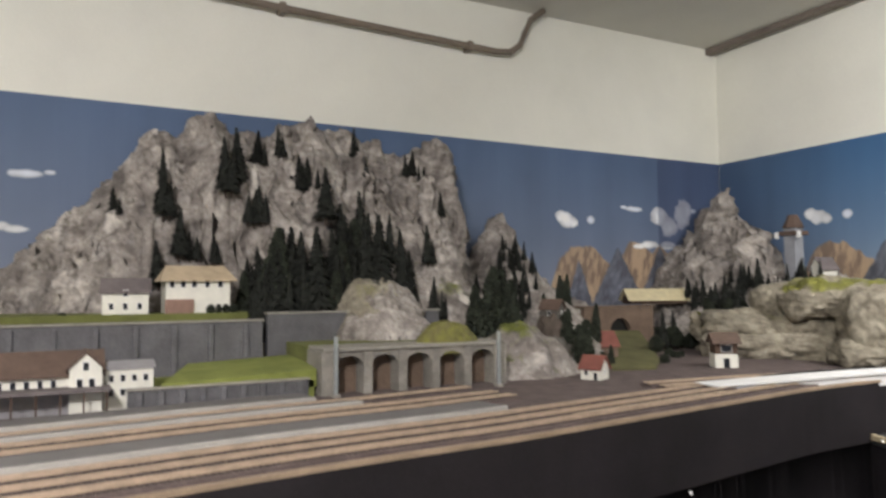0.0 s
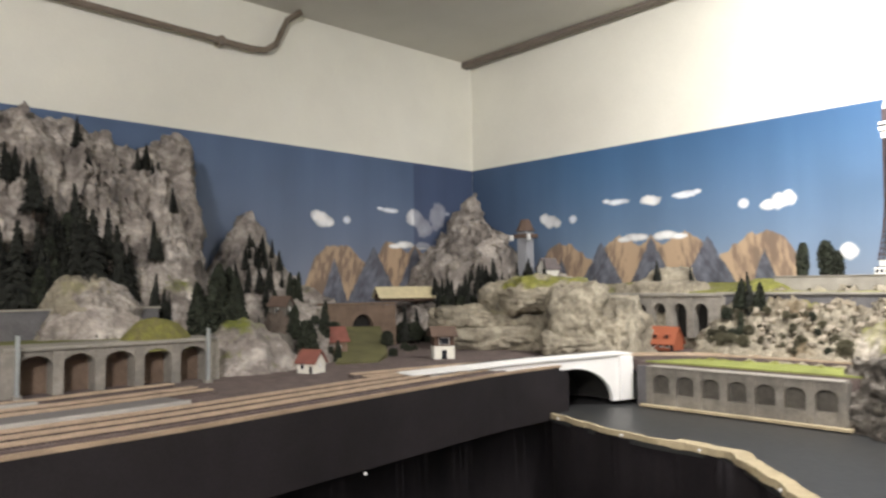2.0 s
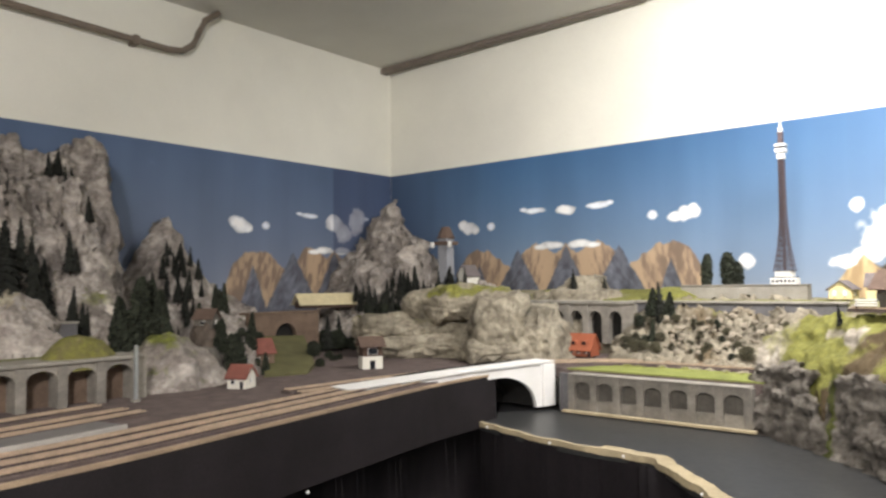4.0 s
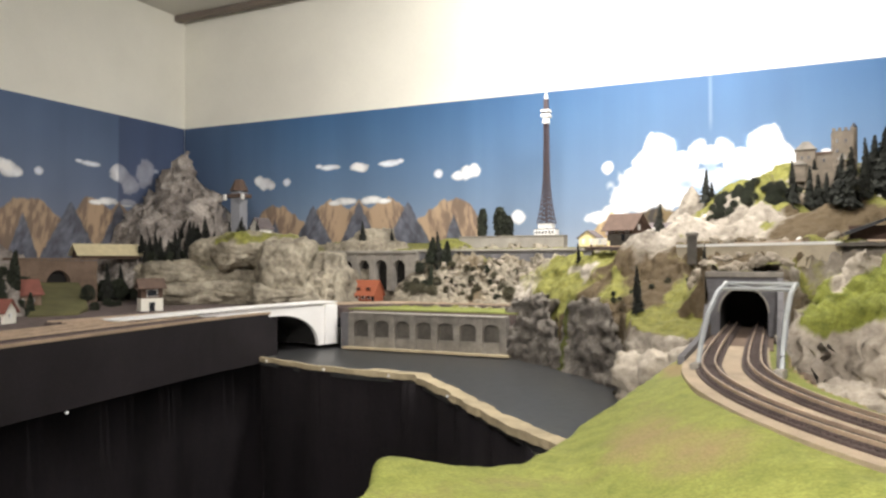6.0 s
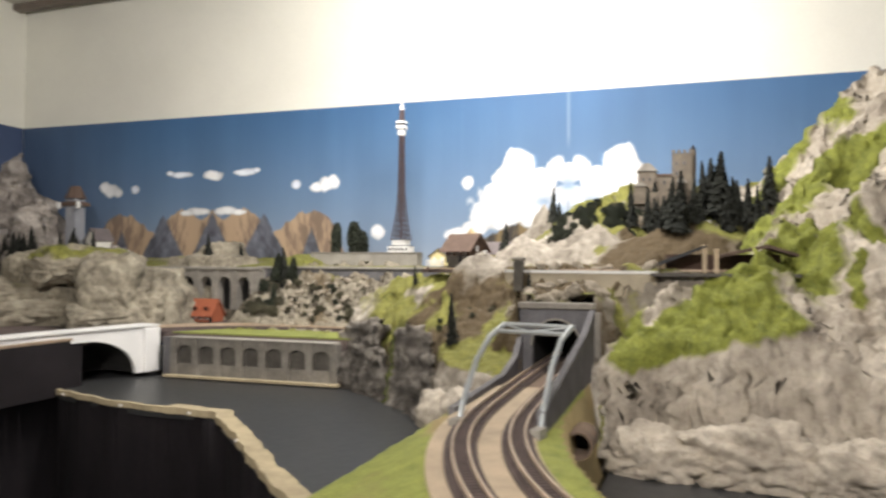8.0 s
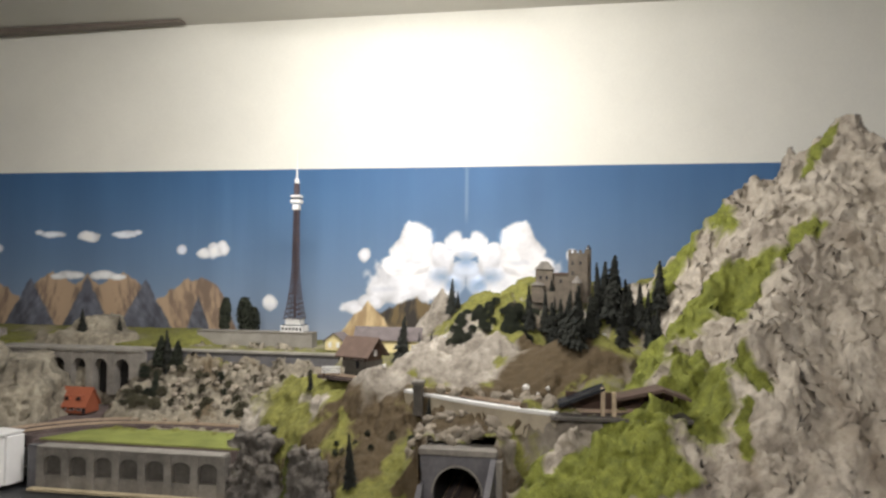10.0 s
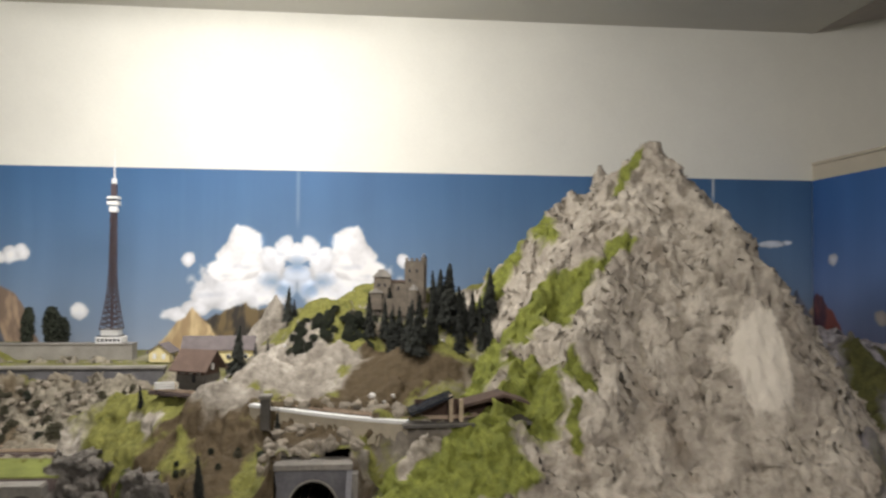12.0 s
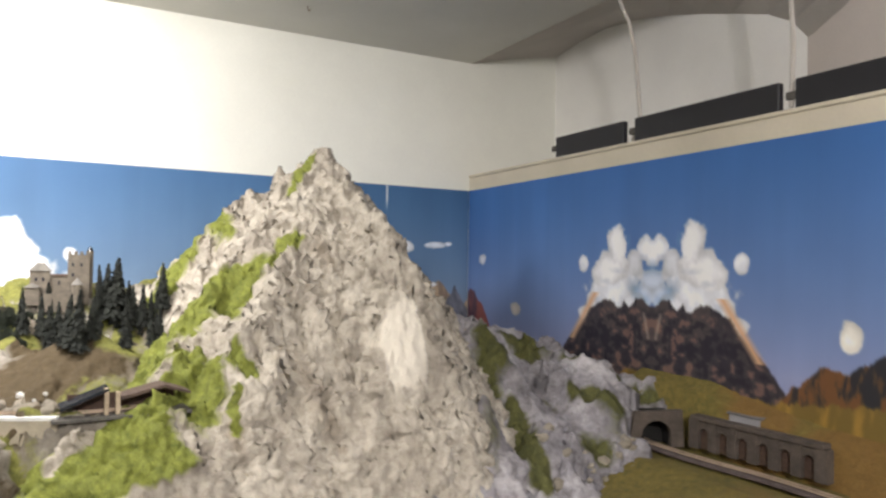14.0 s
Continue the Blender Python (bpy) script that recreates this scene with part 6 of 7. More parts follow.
for y, z in ((0.085, 0.113), (0.060, 0.106)):
    part("crossbar", tube([(-0.050, y, z), (0.050, y, z)], 0.0030, 6), STEEL, gal)
part("brace", tube([(-0.046, 0.085, 0.112), (0.0, 0.06, 0.107), (0.046, 0.085, 0.112)], 0.0018, 5), STEEL, gal)

culvert = thing("culvert", (0.118, 1.10, 1.166), "round dark drain pipe below the track wall", "culvert")
bm = bmesh.new()
rings = []
for y, r in ((-0.004, 0.0175), (-0.004, 0.015), (0.06, 0.015), (0.06, 0.0175)):
    rings.append([bm.verts.new((r * math.cos(a), y, r * math.sin(a))) for a in (2 * math.pi * k / 18 for k in range(18))])
for a, b in zip(rings, rings[1:] + rings[:1]):
    for k in range(18):
        bm.faces.new((a[k], a[(k + 1) % 18], b[(k + 1) % 18], b[k]))
part("pipe", bm, BROWNSTONE, culvert)
part("end", tube([(0, 0.05, 0), (0, 0.058, 0)], 0.0152, 16), HOLE, culvert)

# ---- upper line: wall, track, hut and bridge ----
UP = smooth_line([(-0.40, 1.93), (-0.25, 1.855), (-0.10, 1.745), (0.018, 1.662), (0.086, 1.622), (0.152, 1.590), (0.215, 1.570), (0.29, 1.568), (0.37, 1.60)], 40)
uw = thing("upper_wall", (0, 0, 0), "pale concrete wall with a white edge carrying the upper line", "retaining wall")
part("wall", strip(UP[14:32], (-0.004, 0.010), 1.376, thick=0.052), PALEWALL, uw)
part("edge", strip(UP[14:32], (-0.006, 0.012), 1.3815, thick=0.006), WHITETRIM, uw, "white painted edge")
track("railway_track", beside(UP, 0.032), 1.374, "single upper track on a curved ledge", 0.036, TIE)
post = thing("gate_post", (-0.092, 1.722, 1.335), "rough stone post at the end of the wall", "post")
part("shaft", box(-0.010, 0.010, -0.010, 0.010, 0, 0.065, 0.002), NICHESTONE, post)
part("cap", box(-0.013, 0.013, -0.013, 0.013, 0.065, 0.074, 0.002), WALLSTONE, post)

hut = thing("trackside_shed", (0.285, 1.585, 1.378), "small open timber shed with a dark sagging roof", "shed", "", "", 4)
part("post", box(-0.010, -0.002, -0.014, -0.006, 0, 0.052, 0.001), ROOF_Y, hut)
part("post", box(0.010, 0.018, -0.014, -0.006, 0, 0.044, 0.001), ROOF_Y, hut)
part("roof", prism([(-0.085, 0.020), (-0.002, 0.052), (-0.002, 0.047), (-0.085, 0.013)], -0.015, 0.045), PANE, hut, "dark lean-to roof")
part("roof", prism([(0.020, 0.034), (0.10, 0.052), (0.15, 0.035), (0.15, 0.030), (0.10, 0.046), (0.020, 0.028)], -0.015, 0.045), ROOF_B, hut, "brown curved roof")
part("back_wall", box(-0.07, 0.13, 0.040, 0.046, 0, 0.035), WOOD, hut)
part("floor_board", box(-0.10, 0.15, -0.03, 0.05, -0.006, 0.0), NICHESTONE, hut)

# ---- castle ----
castle = thing("castle", (0.198, 2.22, 1.558), "brown stone castle ruin with two square towers", "castle")
CASTLE_SCALE = 0.89
castle.matrix_basis = castle.matrix_basis @ Matrix.Scale(CASTLE_SCALE, 4)
part("keep", box(0.022, 0.080, -0.028, 0.028, 0, 0.150, 0.001), CASTLE, castle)
for i in range(4):
    part("merlon", box(0.022 + 0.016 * i, 0.031 + 0.016 * i, -0.030, -0.022, 0.150, 0.160), CASTLE, castle)
part("turret", tube([(0.082, 0.0, 0.02), (0.082, 0.0, 0.162)], 0.009, 8), CASTLE, castle)
part("turret_cap", tube([(0.082, 0.0, 0.162), (0.082, 0.0, 0.176)], 0.009, 8, radii=[0.010, 0.002]), PANE, castle)
part("west_tower", box(-0.076, -0.022, -0.024, 0.028, 0, 0.100, 0.001), CASTLE, castle)
part("west_roof", prism([(-0.080, 0.100), (-0.018, 0.100), (-0.040, 0.124), (-0.058, 0.124)], -0.027, 0.030), WALLSTONE, castle)
part("hall", box(-0.024, 0.024, -0.018, 0.024, 0, 0.085, 0.001), CASTLE, castle)
part("hall_roof", box(-0.024, 0.024, -0.021, 0.025, 0.085, 0.091), ROOF_B, castle)
part("gatehouse", box(-0.088, -0.050, -0.052, -0.022, 0, 0.052, 0.001), CASTLE, castle)
part("gate_roof", prism([(-0.092, 0.052), (-0.046, 0.052), (-0.069, 0.066)], -0.055, -0.020), WALLSTONE, castle)
part("round_tower", tube([(0.048, -0.040, 0), (0.048, -0.040, 0.060)], 0.015, 12), CASTLE, castle)
part("round_cap", tube([(0.048, -0.040, 0.060), (0.048, -0.040, 0.082)], 0.015, 12, radii=[0.017, 0.001]), WALLSTONE, castle)
part("curtain_wall", box(-0.055, 0.04, -0.046, -0.040, -0.02, 0.034), CASTLE, castle)
for x, z in ((-0.060, 0.070), (-0.042, 0.070), (0.035, 0.115), (0.058, 0.115), (0.035, 0.085), (0.0, 0.06)):
    part("window", box(x - 0.003, x + 0.003, -0.0295 if x > 0.02 else (-0.0250 if x < -0.02 else -0.0190), -0.016, z, z + 0.010), PANE, castle)

# ---- houses in the hills ----
chalet = house("chalet", (-0.290, 1.985, 1.398), -22, 0.076, 0.062, 0.040, 0.032, WOOD, ROOF_B, "dark timber chalet with a wide brown tiled roof", [(-0.022, 0.022, 0.010, 0.012), (0.0, 0.022, 0.010, 0.012), (0.022, 0.022, 0.010, 0.012)], [(0.0, 0.03, 0.010, 0.012)], (0.01, 0.010, 0.018), 0.014, storey=(0.018, NICHESTONE))
part("footing", box(-0.034, 0.034, -0.028, 0.028, -0.045, 0.0), NICHESTONE, chalet, "dark stone footing on the slope")
part("balcony", box(-0.038, 0.038, -0.040, -0.0305, 0.026, 0.032), ROOF_R, chalet, "red balcony with a white lattice")
house("cottage", (-0.487, 2.40, 1.392), 80, 0.055, 0.062, 0.030, 0.022, RENDER_Y, ROOF_G, "small yellow rendered cottage", [(0.0, 0.010, 0.010, 0.012)], [(-0.014, 0.010, 0.010, 0.014), (0.014, 0.010, 0.010, 0.014)], None)
house("long_house", (-0.325, 2.40, 1.390), 2, 0.20, 0.06, 0.042, 0.032, RENDER_Y, ROOF_G, "long cream house with a grey slate roof", [(0.03, 0.012, 0.009, 0.012), (0.055, 0.012, 0.009, 0.012), (0.08, 0.012, 0.009, 0.012)], (), None)
bench_seat = thing("bench", (-0.352, 1.925, 1.385), "small white slatted bench on the grass", "bench", "", "", 8)
for k in range(3):
    part("slat", box(-0.022, 0.022, -0.002, 0.002, 0.003 + 0.006 * k, 0.007 + 0.006 * k), WHITETRIM, bench_seat)
for x in (-0.019, 0.019):
    part("leg", box(x - 0.0015, x + 0.0015, 0.0, 0.010, -0.012, 0.018), WOOD, bench_seat)

orange = house("wooden_house", (-1.243, 2.215, 1.203), 0, 0.088, 0.065, 0.026, 0.046, ORANGE, ORANGE, "orange-roofed wooden house beside the line", [(-0.025, 0.010, 0.012, 0.014), (0.0, 0.010, 0.012, 0.014), (0.025, 0.010, 0.012, 0.014)], (), (0.04, 0.010, 0.018), 0.006)
for x in (-0.020, 0.020):
    d = part("dormer", box(x - 0.009, x + 0.009, -0.029, -0.004, 0.038, 0.052, 0.001), ORANGE, orange)
    part("pane", box(x - 0.0055, x + 0.0055, -0.0305, -0.0285, 0.040, 0.048), PANE, d)

house("signal_hut", (-1.62, 1.585, DECK), 60, 0.060, 0.048, 0.074, 0.020, WOOD, ROOF_B, "small hut with a white base and timber top", [(0.0, 0.044, 0.028, 0.018)], (), (0.0, 0.016, 0.026), 0.010, storey=(0.038, RENDER_W))
house("small_house", (-1.595, 1.108, DECK), 25, 0.050, 0.050, 0.030, 0.026, RENDER_W, ROOF_R, "tiny white house with a red tiled roof", [(-0.01, 0.012, 0.008, 0.010)], [(0.0, 0.014, 0.008, 0.010)], (0.014, 0.008, 0.018))
house("farmhouse", (-1.86, 1.335, DECK), 75, 0.10, 0.07, 0.058, 0.036, BROWNSTONE, ROOF_R, "brick farmhouse with a red-brown roof", [(-0.025, 0.03, 0.009, 0.012), (0.0, 0.03, 0.009, 0.012), (0.025, 0.03, 0.009, 0.012)], (), (0.0, 0.010, 0.020))

# white tower house below the spire
th = thing("tower_house", (-2.02, 2.44, 1.42), "bluish white tower house with a red-brown cap", "tower house")
part("shaft", box(-0.025, 0.025, -0.025, 0.025, 0, 0.225, 0.002), PALEBLUE, th, "pale blue-grey shaft")
part("bay", box(-0.042, 0.042, -0.032, 0.032, 0.196, 0.212, 0.001), ROOF_B, th)
for s in (-1, 1):
    part("lantern", box(s * 0.048 - 0.007, s * 0.048 + 0.007, -0.040, -0.030, 0.185, 0.210, 0.001), WHITETRIM, th)
part("roof", tube([(0, 0, 0.225), (0, 0, 0.275)], 0.03, 8, radii=[0.040, 0.018]), ROOF_B, th)
house("chapel", (-1.90, 2.44, 1.40), 80, 0.07, 0.060, 0.085, 0.040, RENDER_W, ROOF_G, "narrow white chapel gable", [], [(0.0, 0.03, 0.008, 0.02)], None)

# shed, brown curved wall and its tunnel
house("long_shed", (-2.42, 2.10, 1.355), 66, 0.23, 0.11, 0.020, 0.038, WOOD, STRAW, "low timber shed with a pale straw roof", [], (), None, 0.012)
cw = thing("curved_wall", (-2.15, 1.682, DECK), "brown brick wall with a dark rail tunnel", "retaining wall", "", "", 88)
arc = [(-0.055 * math.cos(math.pi * k / 12), 0.06 + 0.05 * math.sin(math.pi * k / 12)) for k in range(13)]
part("face", prism([(-0.155, 0), (-0.046, 0)] + [(x * 0.84, z + 0.008) for x, z in arc] + [(0.046, 0), (0.15, 0), (0.15, 0.150), (-0.155, 0.152)], 0, 0.02), BROWNSTONE, cw)
part("lining", box(-0.06, 0.06, 0.021, 0.08, 0, 0.12), HOLE, cw)
part("coping", box(-0.158, 0.152, -0.004, 0.06, 0.152, 0.160, 0.001), BROWNSTONE, cw)

# ---- station side ----
st = house("station_building", (-1.72, -0.115, DECK), 90, 0.26, 0.085, 0.074, 0.036, RENDER_W, ROOF_B, "white station building with a brown tiled roof", [(-0.115 + 0.021 * k, 0.050, 0.008, 0.013) for k in range(9)], [(0.0, 0.06, 0.010, 0.015)], None, 0.008, storey=(0.040, RENDER_G))
bm = prism([(-0.027, 0.0), (0.027, 0.0), (0.027, 0.084), (0.0, 0.110), (-0.027, 0.084)], -0.062, 0.0)
gable = part("gable_wing", bm, RENDER_W, st, "white gabled wing")
gable.location = (0.105, 0, 0)
bm = prism([(-0.033, 0.078), (0.0, 0.110), (0.033, 0.078), (0.033, 0.082), (0.0, 0.115), (-0.033, 0.082)], -0.066, 0.02)
g2 = part("gable_roof", bm, ROOF_B, st)
g2.location = (0.105, 0, 0)
for x, z in ((0.105, 0.080), (0.095, 0.050), (0.115, 0.050)):
    f = part("window", box(x - 0.006, x + 0.006, -0.0632, -0.060, z - 0.001, z + 0.016), WHITETRIM, st)
    part("pane", box(x - 0.0045, x + 0.0045, -0.0640, -0.0625, z, z + 0.014), PANE, f)
part("canopy", prism([(-0.13, 0.044), (0.145, 0.044), (0.145, 0.050), (-0.13, 0.050)], -0.100, -0.040), ROOF_G, st, "grey platform canopy")
for k in range(8):
    part("canopy_post", box(-0.122 + 0.037 * k, -0.119 + 0.037 * k, -0.097, -0.094, 0, 0.044), WOOD, st)
house("station_annex", (-1.728, 0.064, DECK), 90, 0.088, 0.075, 0.076, 0.010, RENDER_W, RENDER_G, "white two-storey annex beside the station", [(-0.03 + 0.02 * k, 0.052, 0.008, 0.012) for k in range(4)] + [(-0.03 + 0.02 * k, 0.026, 0.008, 0.012) for k in range(4)], [(-0.015, 0.034, 0.008, 0.012), (0.015, 0.034, 0.008, 0.012)], None, 0.004)

# terraces: walls, lawns
def wall_run(at, length, height, thick, stone, label, posts=0):
    t = thing("terrace_wall", at, label, "retaining wall", "terrace walls", "", 90)
    part("wall", box(0, length, 0, thick, 0, height), stone, t)
    part("coping", box(-0.003, length + 0.003, -0.004, thick + 0.002, height, height + 0.005, 0.001), CONCRETE, t)
    for k in range(posts):
        x = (k + 0.5) * length / posts
        part("buttress", box(x - 0.006, x + 0.006, -0.008, 0.0, 0, height * 0.96, 0.001), stone, t)
    return t


wall_run((-1.895, -0.50, 1.215), 0.868, 0.132, 0.03, DARKSTONE, "tall grey concrete terrace wall with buttresses", 11)
wall_run((-1.915, 0.385, 1.25), 0.46, 0.112, 0.03, DARKSTONE, "dark stone terrace wall below the boulder", 0)
wall_run((-1.655, 0.06, DECK), 0.345, 0.036, 0.014, DARKSTONE, "low dark stone wall below the lawn", 9)
structure("lawn", slab([(-1.665, 0.07), (-1.665, 0.42), (-1.90, 0.42), (-1.90, 0.07)], DECK, DECK + 0.034), LAWN, "green lawn below the terrace wall", "lawn")
bm = slab([(-1.665, 0.12), (-1.665, 0.425), (-1.89, 0.44), (-1.89, 0.20)], DECK + 0.02, DECK + 0.045)
for v in bm.verts:
    if v.co.z > DECK + 0.04:
        v.co.z += 0.012 * max(0, (v.co.y - 0.12) / 0.3) + 0.012 * (v.co.x < -1.8)
structure("lawn", bm, LAWN, "sloping green lawn beside the arched wall", "lawn")
structure("terrace", slab([(-1.965, -0.60), (-1.965, 0.38), (-2.35, 0.40), (-2.35, -0.60)], 1.20, 1.367), LAWN_DIM, "raised green terrace behind the wall", "terrace")
structure("terrace", slab([(-1.92, -0.60), (-1.92, 0.372), (-2.35, 0.372), (-2.35, -0.60)], 1.20, 1.349), LAWN_DIM, "flat green terrace for the villas", "terrace")
villa = house("villa", (-2.035, 0.237, 1.366), 90, 0.146, 0.10, 0.084, 0.028, RENDER_W, ROOF_Y, "white villa with a pale hipped roof", [(-0.06, 0.062, 0.010, 0.018), (-0.035, 0.062, 0.010, 0.018), (-0.01, 0.062, 0.010, 0.018), (0.02, 0.062, 0.010, 0.018), (0.05, 0.062, 0.010, 0.018)], [(0, 0.062, 0.010, 0.018)], None, 0.014, 0.25)
part("lower_wing", box(-0.076, -0.012, -0.060, -0.050, 0, 0.034, 0.001), RENDER_P, villa, "pinkish stone lower wing")
house("villa", (-2.035, 0.082, 1.366), 84, 0.098, 0.08, 0.052, 0.030, RENDER_W, ROOF_G, "small white gabled villa on the terrace", [(-0.03, 0.012, 0.009, 0.014), (0.0, 0.012, 0.009, 0.014), (0.03, 0.012, 0.009, 0.014), (0.0, 0.042, 0.009, 0.014)], [(0, 0.04, 0.009, 0.012)], None, 0.006)

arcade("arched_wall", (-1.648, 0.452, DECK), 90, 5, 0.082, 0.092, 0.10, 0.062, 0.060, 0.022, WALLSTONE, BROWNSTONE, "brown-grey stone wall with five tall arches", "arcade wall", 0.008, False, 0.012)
structure("terrace", slab([(-1.75, 0.43), (-1.75, 0.87), (-1.93, 0.87), (-1.93, 0.43)], DECK, DECK + 0.098), LAWN_DIM, "grassy top behind the arched wall", "terrace")


def mound(X, Y):
    return dome(X, Y, -1.70, 0.755, 0.05, 0.085, DECK + 0.09, 0.056, 2.5) + 0.006 * ridged(X * 40, Y * 40, 3, 3)


land("mound", -1.77, -1.63, 0.65, 0.86, 0.006, mound, ROCK_C, "small straw-coloured mound on the arched wall", "mound", DECK + 0.085, lambda X, Y, Z, S: (0.55 + 0 * X, 0.8 + 0 * X))
mast = thing("catenary_mast", (-1.628, 0.455, DECK), "pale grey railway mast beside the arched wall", "mast", "railway masts")
part("pole", box(-0.0035, 0.0035, -0.0035, 0.0035, 0, 0.125), STEEL, mast)
part("foot", box(-0.008, 0.008, -0.008, 0.008, 0, 0.006), CONCRETE, mast)
copy_thing(mast, pose(-1.60, 0.835, DECK))

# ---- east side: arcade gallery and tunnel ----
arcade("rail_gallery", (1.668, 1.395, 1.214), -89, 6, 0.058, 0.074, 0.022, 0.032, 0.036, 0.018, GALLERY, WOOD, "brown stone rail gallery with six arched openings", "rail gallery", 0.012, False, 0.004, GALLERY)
tp = thing("tunnel_portal", (1.607, 1.468, 1.205), "dark stone single-track tunnel portal in the ridge", "tunnel portal", "", "", -25)
arc = [(-0.040 * math.cos(math.pi * k / 12), 0.030 + 0.040 * math.sin(math.pi * k / 12)) for k in range(13)]
part("face", prism([(-0.075, 0), (-0.040, 0)] + arc + [(0.040, 0), (0.075, 0), (0.07, 0.098), (-0.06, 0.092)], 0, 0.02), GALLERY, tp)
part("lining", prism([(-0.040, 0.0)] + arc + [(0.040, 0.0), (0.047, 0.0)] + [(x * 1.15, z + 0.006) for x, z in arc[::-1]] + [(-0.047, 0.0)], 0.02, 0.07), HOLE, tp)
part("end", box(-0.05, 0.05, 0.07, 0.075, 0, 0.09), HOLE, tp)
EAST = smooth_line([(1.63, 1.58), (1.605, 1.46), (1.60, 1.30), (1.612, 1.10), (1.59, 0.85), (1.50, 0.55)], 30)
track("railway_track", EAST, 1.205, "rusty track in grey ballast in front of the gallery", 0.05, BALLAST)
roof_hut = thing("hut_roof", (1.70, 1.27, 1.308), "flat grey roof of a trackside hut", "hut", "", "", -89)
part("roof", box(-0.05, 0.05, 0.0, 0.04, 0.006, 0.012, 0.001), PLATFORM, roof_hut)
part("body", box(-0.045, 0.045, 0.004, 0.036, -0.02, 0.006), RENDER_G, roof_hut)

# ---- on the ledge and on the walls ----
for y0, y1 in ((1.80, 2.155), (1.235, 1.75), (0.60, 1.19), (-0.05, 0.55)):
    p = thing("black_panel", (XC + 0.012, y0, 2.076), "flat black panel standing on the ledge", "panel", "panels on the ledge")
    part("board", box(0, 0.02, 0, y1 - y0, 0, 0.078, 0.002), PANEL, p)
    part("clip", box(0.004, 0.016, y1 - y0, y1 - y0 + 0.03, 0.03, 0.05, 0.002), NICHESTONE, p)
cb = thing("cable", (0, 0, 0), "thin white cable running up to the ceiling", "cable", "cables")
part("wire", tube([(XC + 0.03, 1.775, 2.09), (XC + 0.06, 1.775, 2.16), (XC + 0.06, 1.785, 2.26), (XC + 0.05, 1.79, 2.38), (XC + 0.03, 1.80, 2.48), (XC + 0.0, 1.82, ZC)], 0.007, 6), CABLE, cb)
cb = thing("cable", (0, 0, 0), "thin white cable running up to the ceiling", "cable", "cables")
part("wire", tube([(XC + 0.03, 1.213, 2.09), (XC + 0.04, 1.215, 2.25), (XC + 0.05, 1.23, 2.40), (XC + 0.03, 1.25, ZC)], 0.007, 6), CABLE, cb)

pp = thing("wall_pipe", (0, 0, 0), "brown heating pipe along the wall under the ceiling", "pipe")
pl = [(XA + 0.035, -1.4, 2.44), (XA + 0.035, 0.02, 2.408), (XA + 0.035, 0.60, 2.388), (XA + 0.035, 1.30, 2.368), (XA + 0.035, 1.47, 2.364), (XA + 0.035, 1.53, 2.372), (XA + 0.035, 1.575, 2.405), (XA + 0.035, 1.60, 2.46), (XA + 0.035, 1.63, 2.52), (XA + 0.06, 1.68, ZC - 0.005)]
part("run", tube(pl, 0.013, 10), PIPE, pp, smooth=True)
for y in (0.6, 1.34):
    z = 2.388 if y < 1 else 2.367
    part("clamp", box(XA, XA + 0.05, y - 0.012, y + 0.012, z - 0.018, z + 0.018, 0.003), PIPE, pp)
# dark wedge built for the shade where the ceiling meets the north wall
tr = thing("ceiling_conduit", (0, 0, 0), "dark tapering strip standing for shade along the ceiling edge", "conduit")
part("shade_wedge", prism([(XA + 0.0, ZC - 0.030), (XA + 0.5, ZC - 0.024), (-1.2, ZC - 0.010), (-1.2, ZC - 0.001), (XA + 0.0, ZC - 0.001)], YB - 0.07, YB - 0.03), SHADESTRIP, tr)
hk = thing("ceiling_hook", (0.93, 2.435, ZC - 0.010), "small dark hook in the ceiling", "hook")
part("eye", tube([(0, 0, 0.010), (0, 0, 0.0), (0.006, 0, -0.006), (0.010, 0, 0.0)], 0.003, 6), PIPE, hk)

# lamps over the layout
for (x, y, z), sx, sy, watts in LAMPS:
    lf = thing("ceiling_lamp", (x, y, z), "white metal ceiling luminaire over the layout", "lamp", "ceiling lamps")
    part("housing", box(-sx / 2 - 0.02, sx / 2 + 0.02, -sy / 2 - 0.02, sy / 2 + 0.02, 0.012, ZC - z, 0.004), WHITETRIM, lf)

# pendant fixture added only to carry the unseen fill light
pend = thing("pendant_lamp", (0.22, -0.65, 2.30), "white pendant fixture added above the unseen fill light", "lamp")
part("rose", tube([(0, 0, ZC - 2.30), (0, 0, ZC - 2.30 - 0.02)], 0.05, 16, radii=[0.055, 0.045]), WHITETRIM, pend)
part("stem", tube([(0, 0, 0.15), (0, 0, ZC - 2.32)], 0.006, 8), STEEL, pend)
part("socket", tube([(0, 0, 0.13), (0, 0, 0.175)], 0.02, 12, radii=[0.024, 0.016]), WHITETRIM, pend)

# ---- planting ----
rnd = random.Random(4)
WM = west_mountain
for k in range(120):      # dense wood at the foot of the west mountain
    y = rnd.uniform(0.36, 0.73) if k % 8 else rnd.uniform(0.73, 0.90)
    top = float(np.interp(y, [0.36, 0.44, 0.54, 0.64, 0.71, 0.77, 0.82, 0.90], [1.47, 1.56, 1.58, 1.63, 1.65, 1.58, 1.52, 1.45]))
    h = rnd.uniform(0.09, 0.145)
    base = max(1.30, rnd.uniform(1.40, top) - h)
    x = -2.0
    while x > -2.18 and height_at(WM, x, y) < base:
        x -= 0.01
    plant(FIRS if rnd.random() < 0.93 else BUSHY, x + 0.035, y, base - 0.02, h * rnd.uniform(0.9, 1.15), rnd)
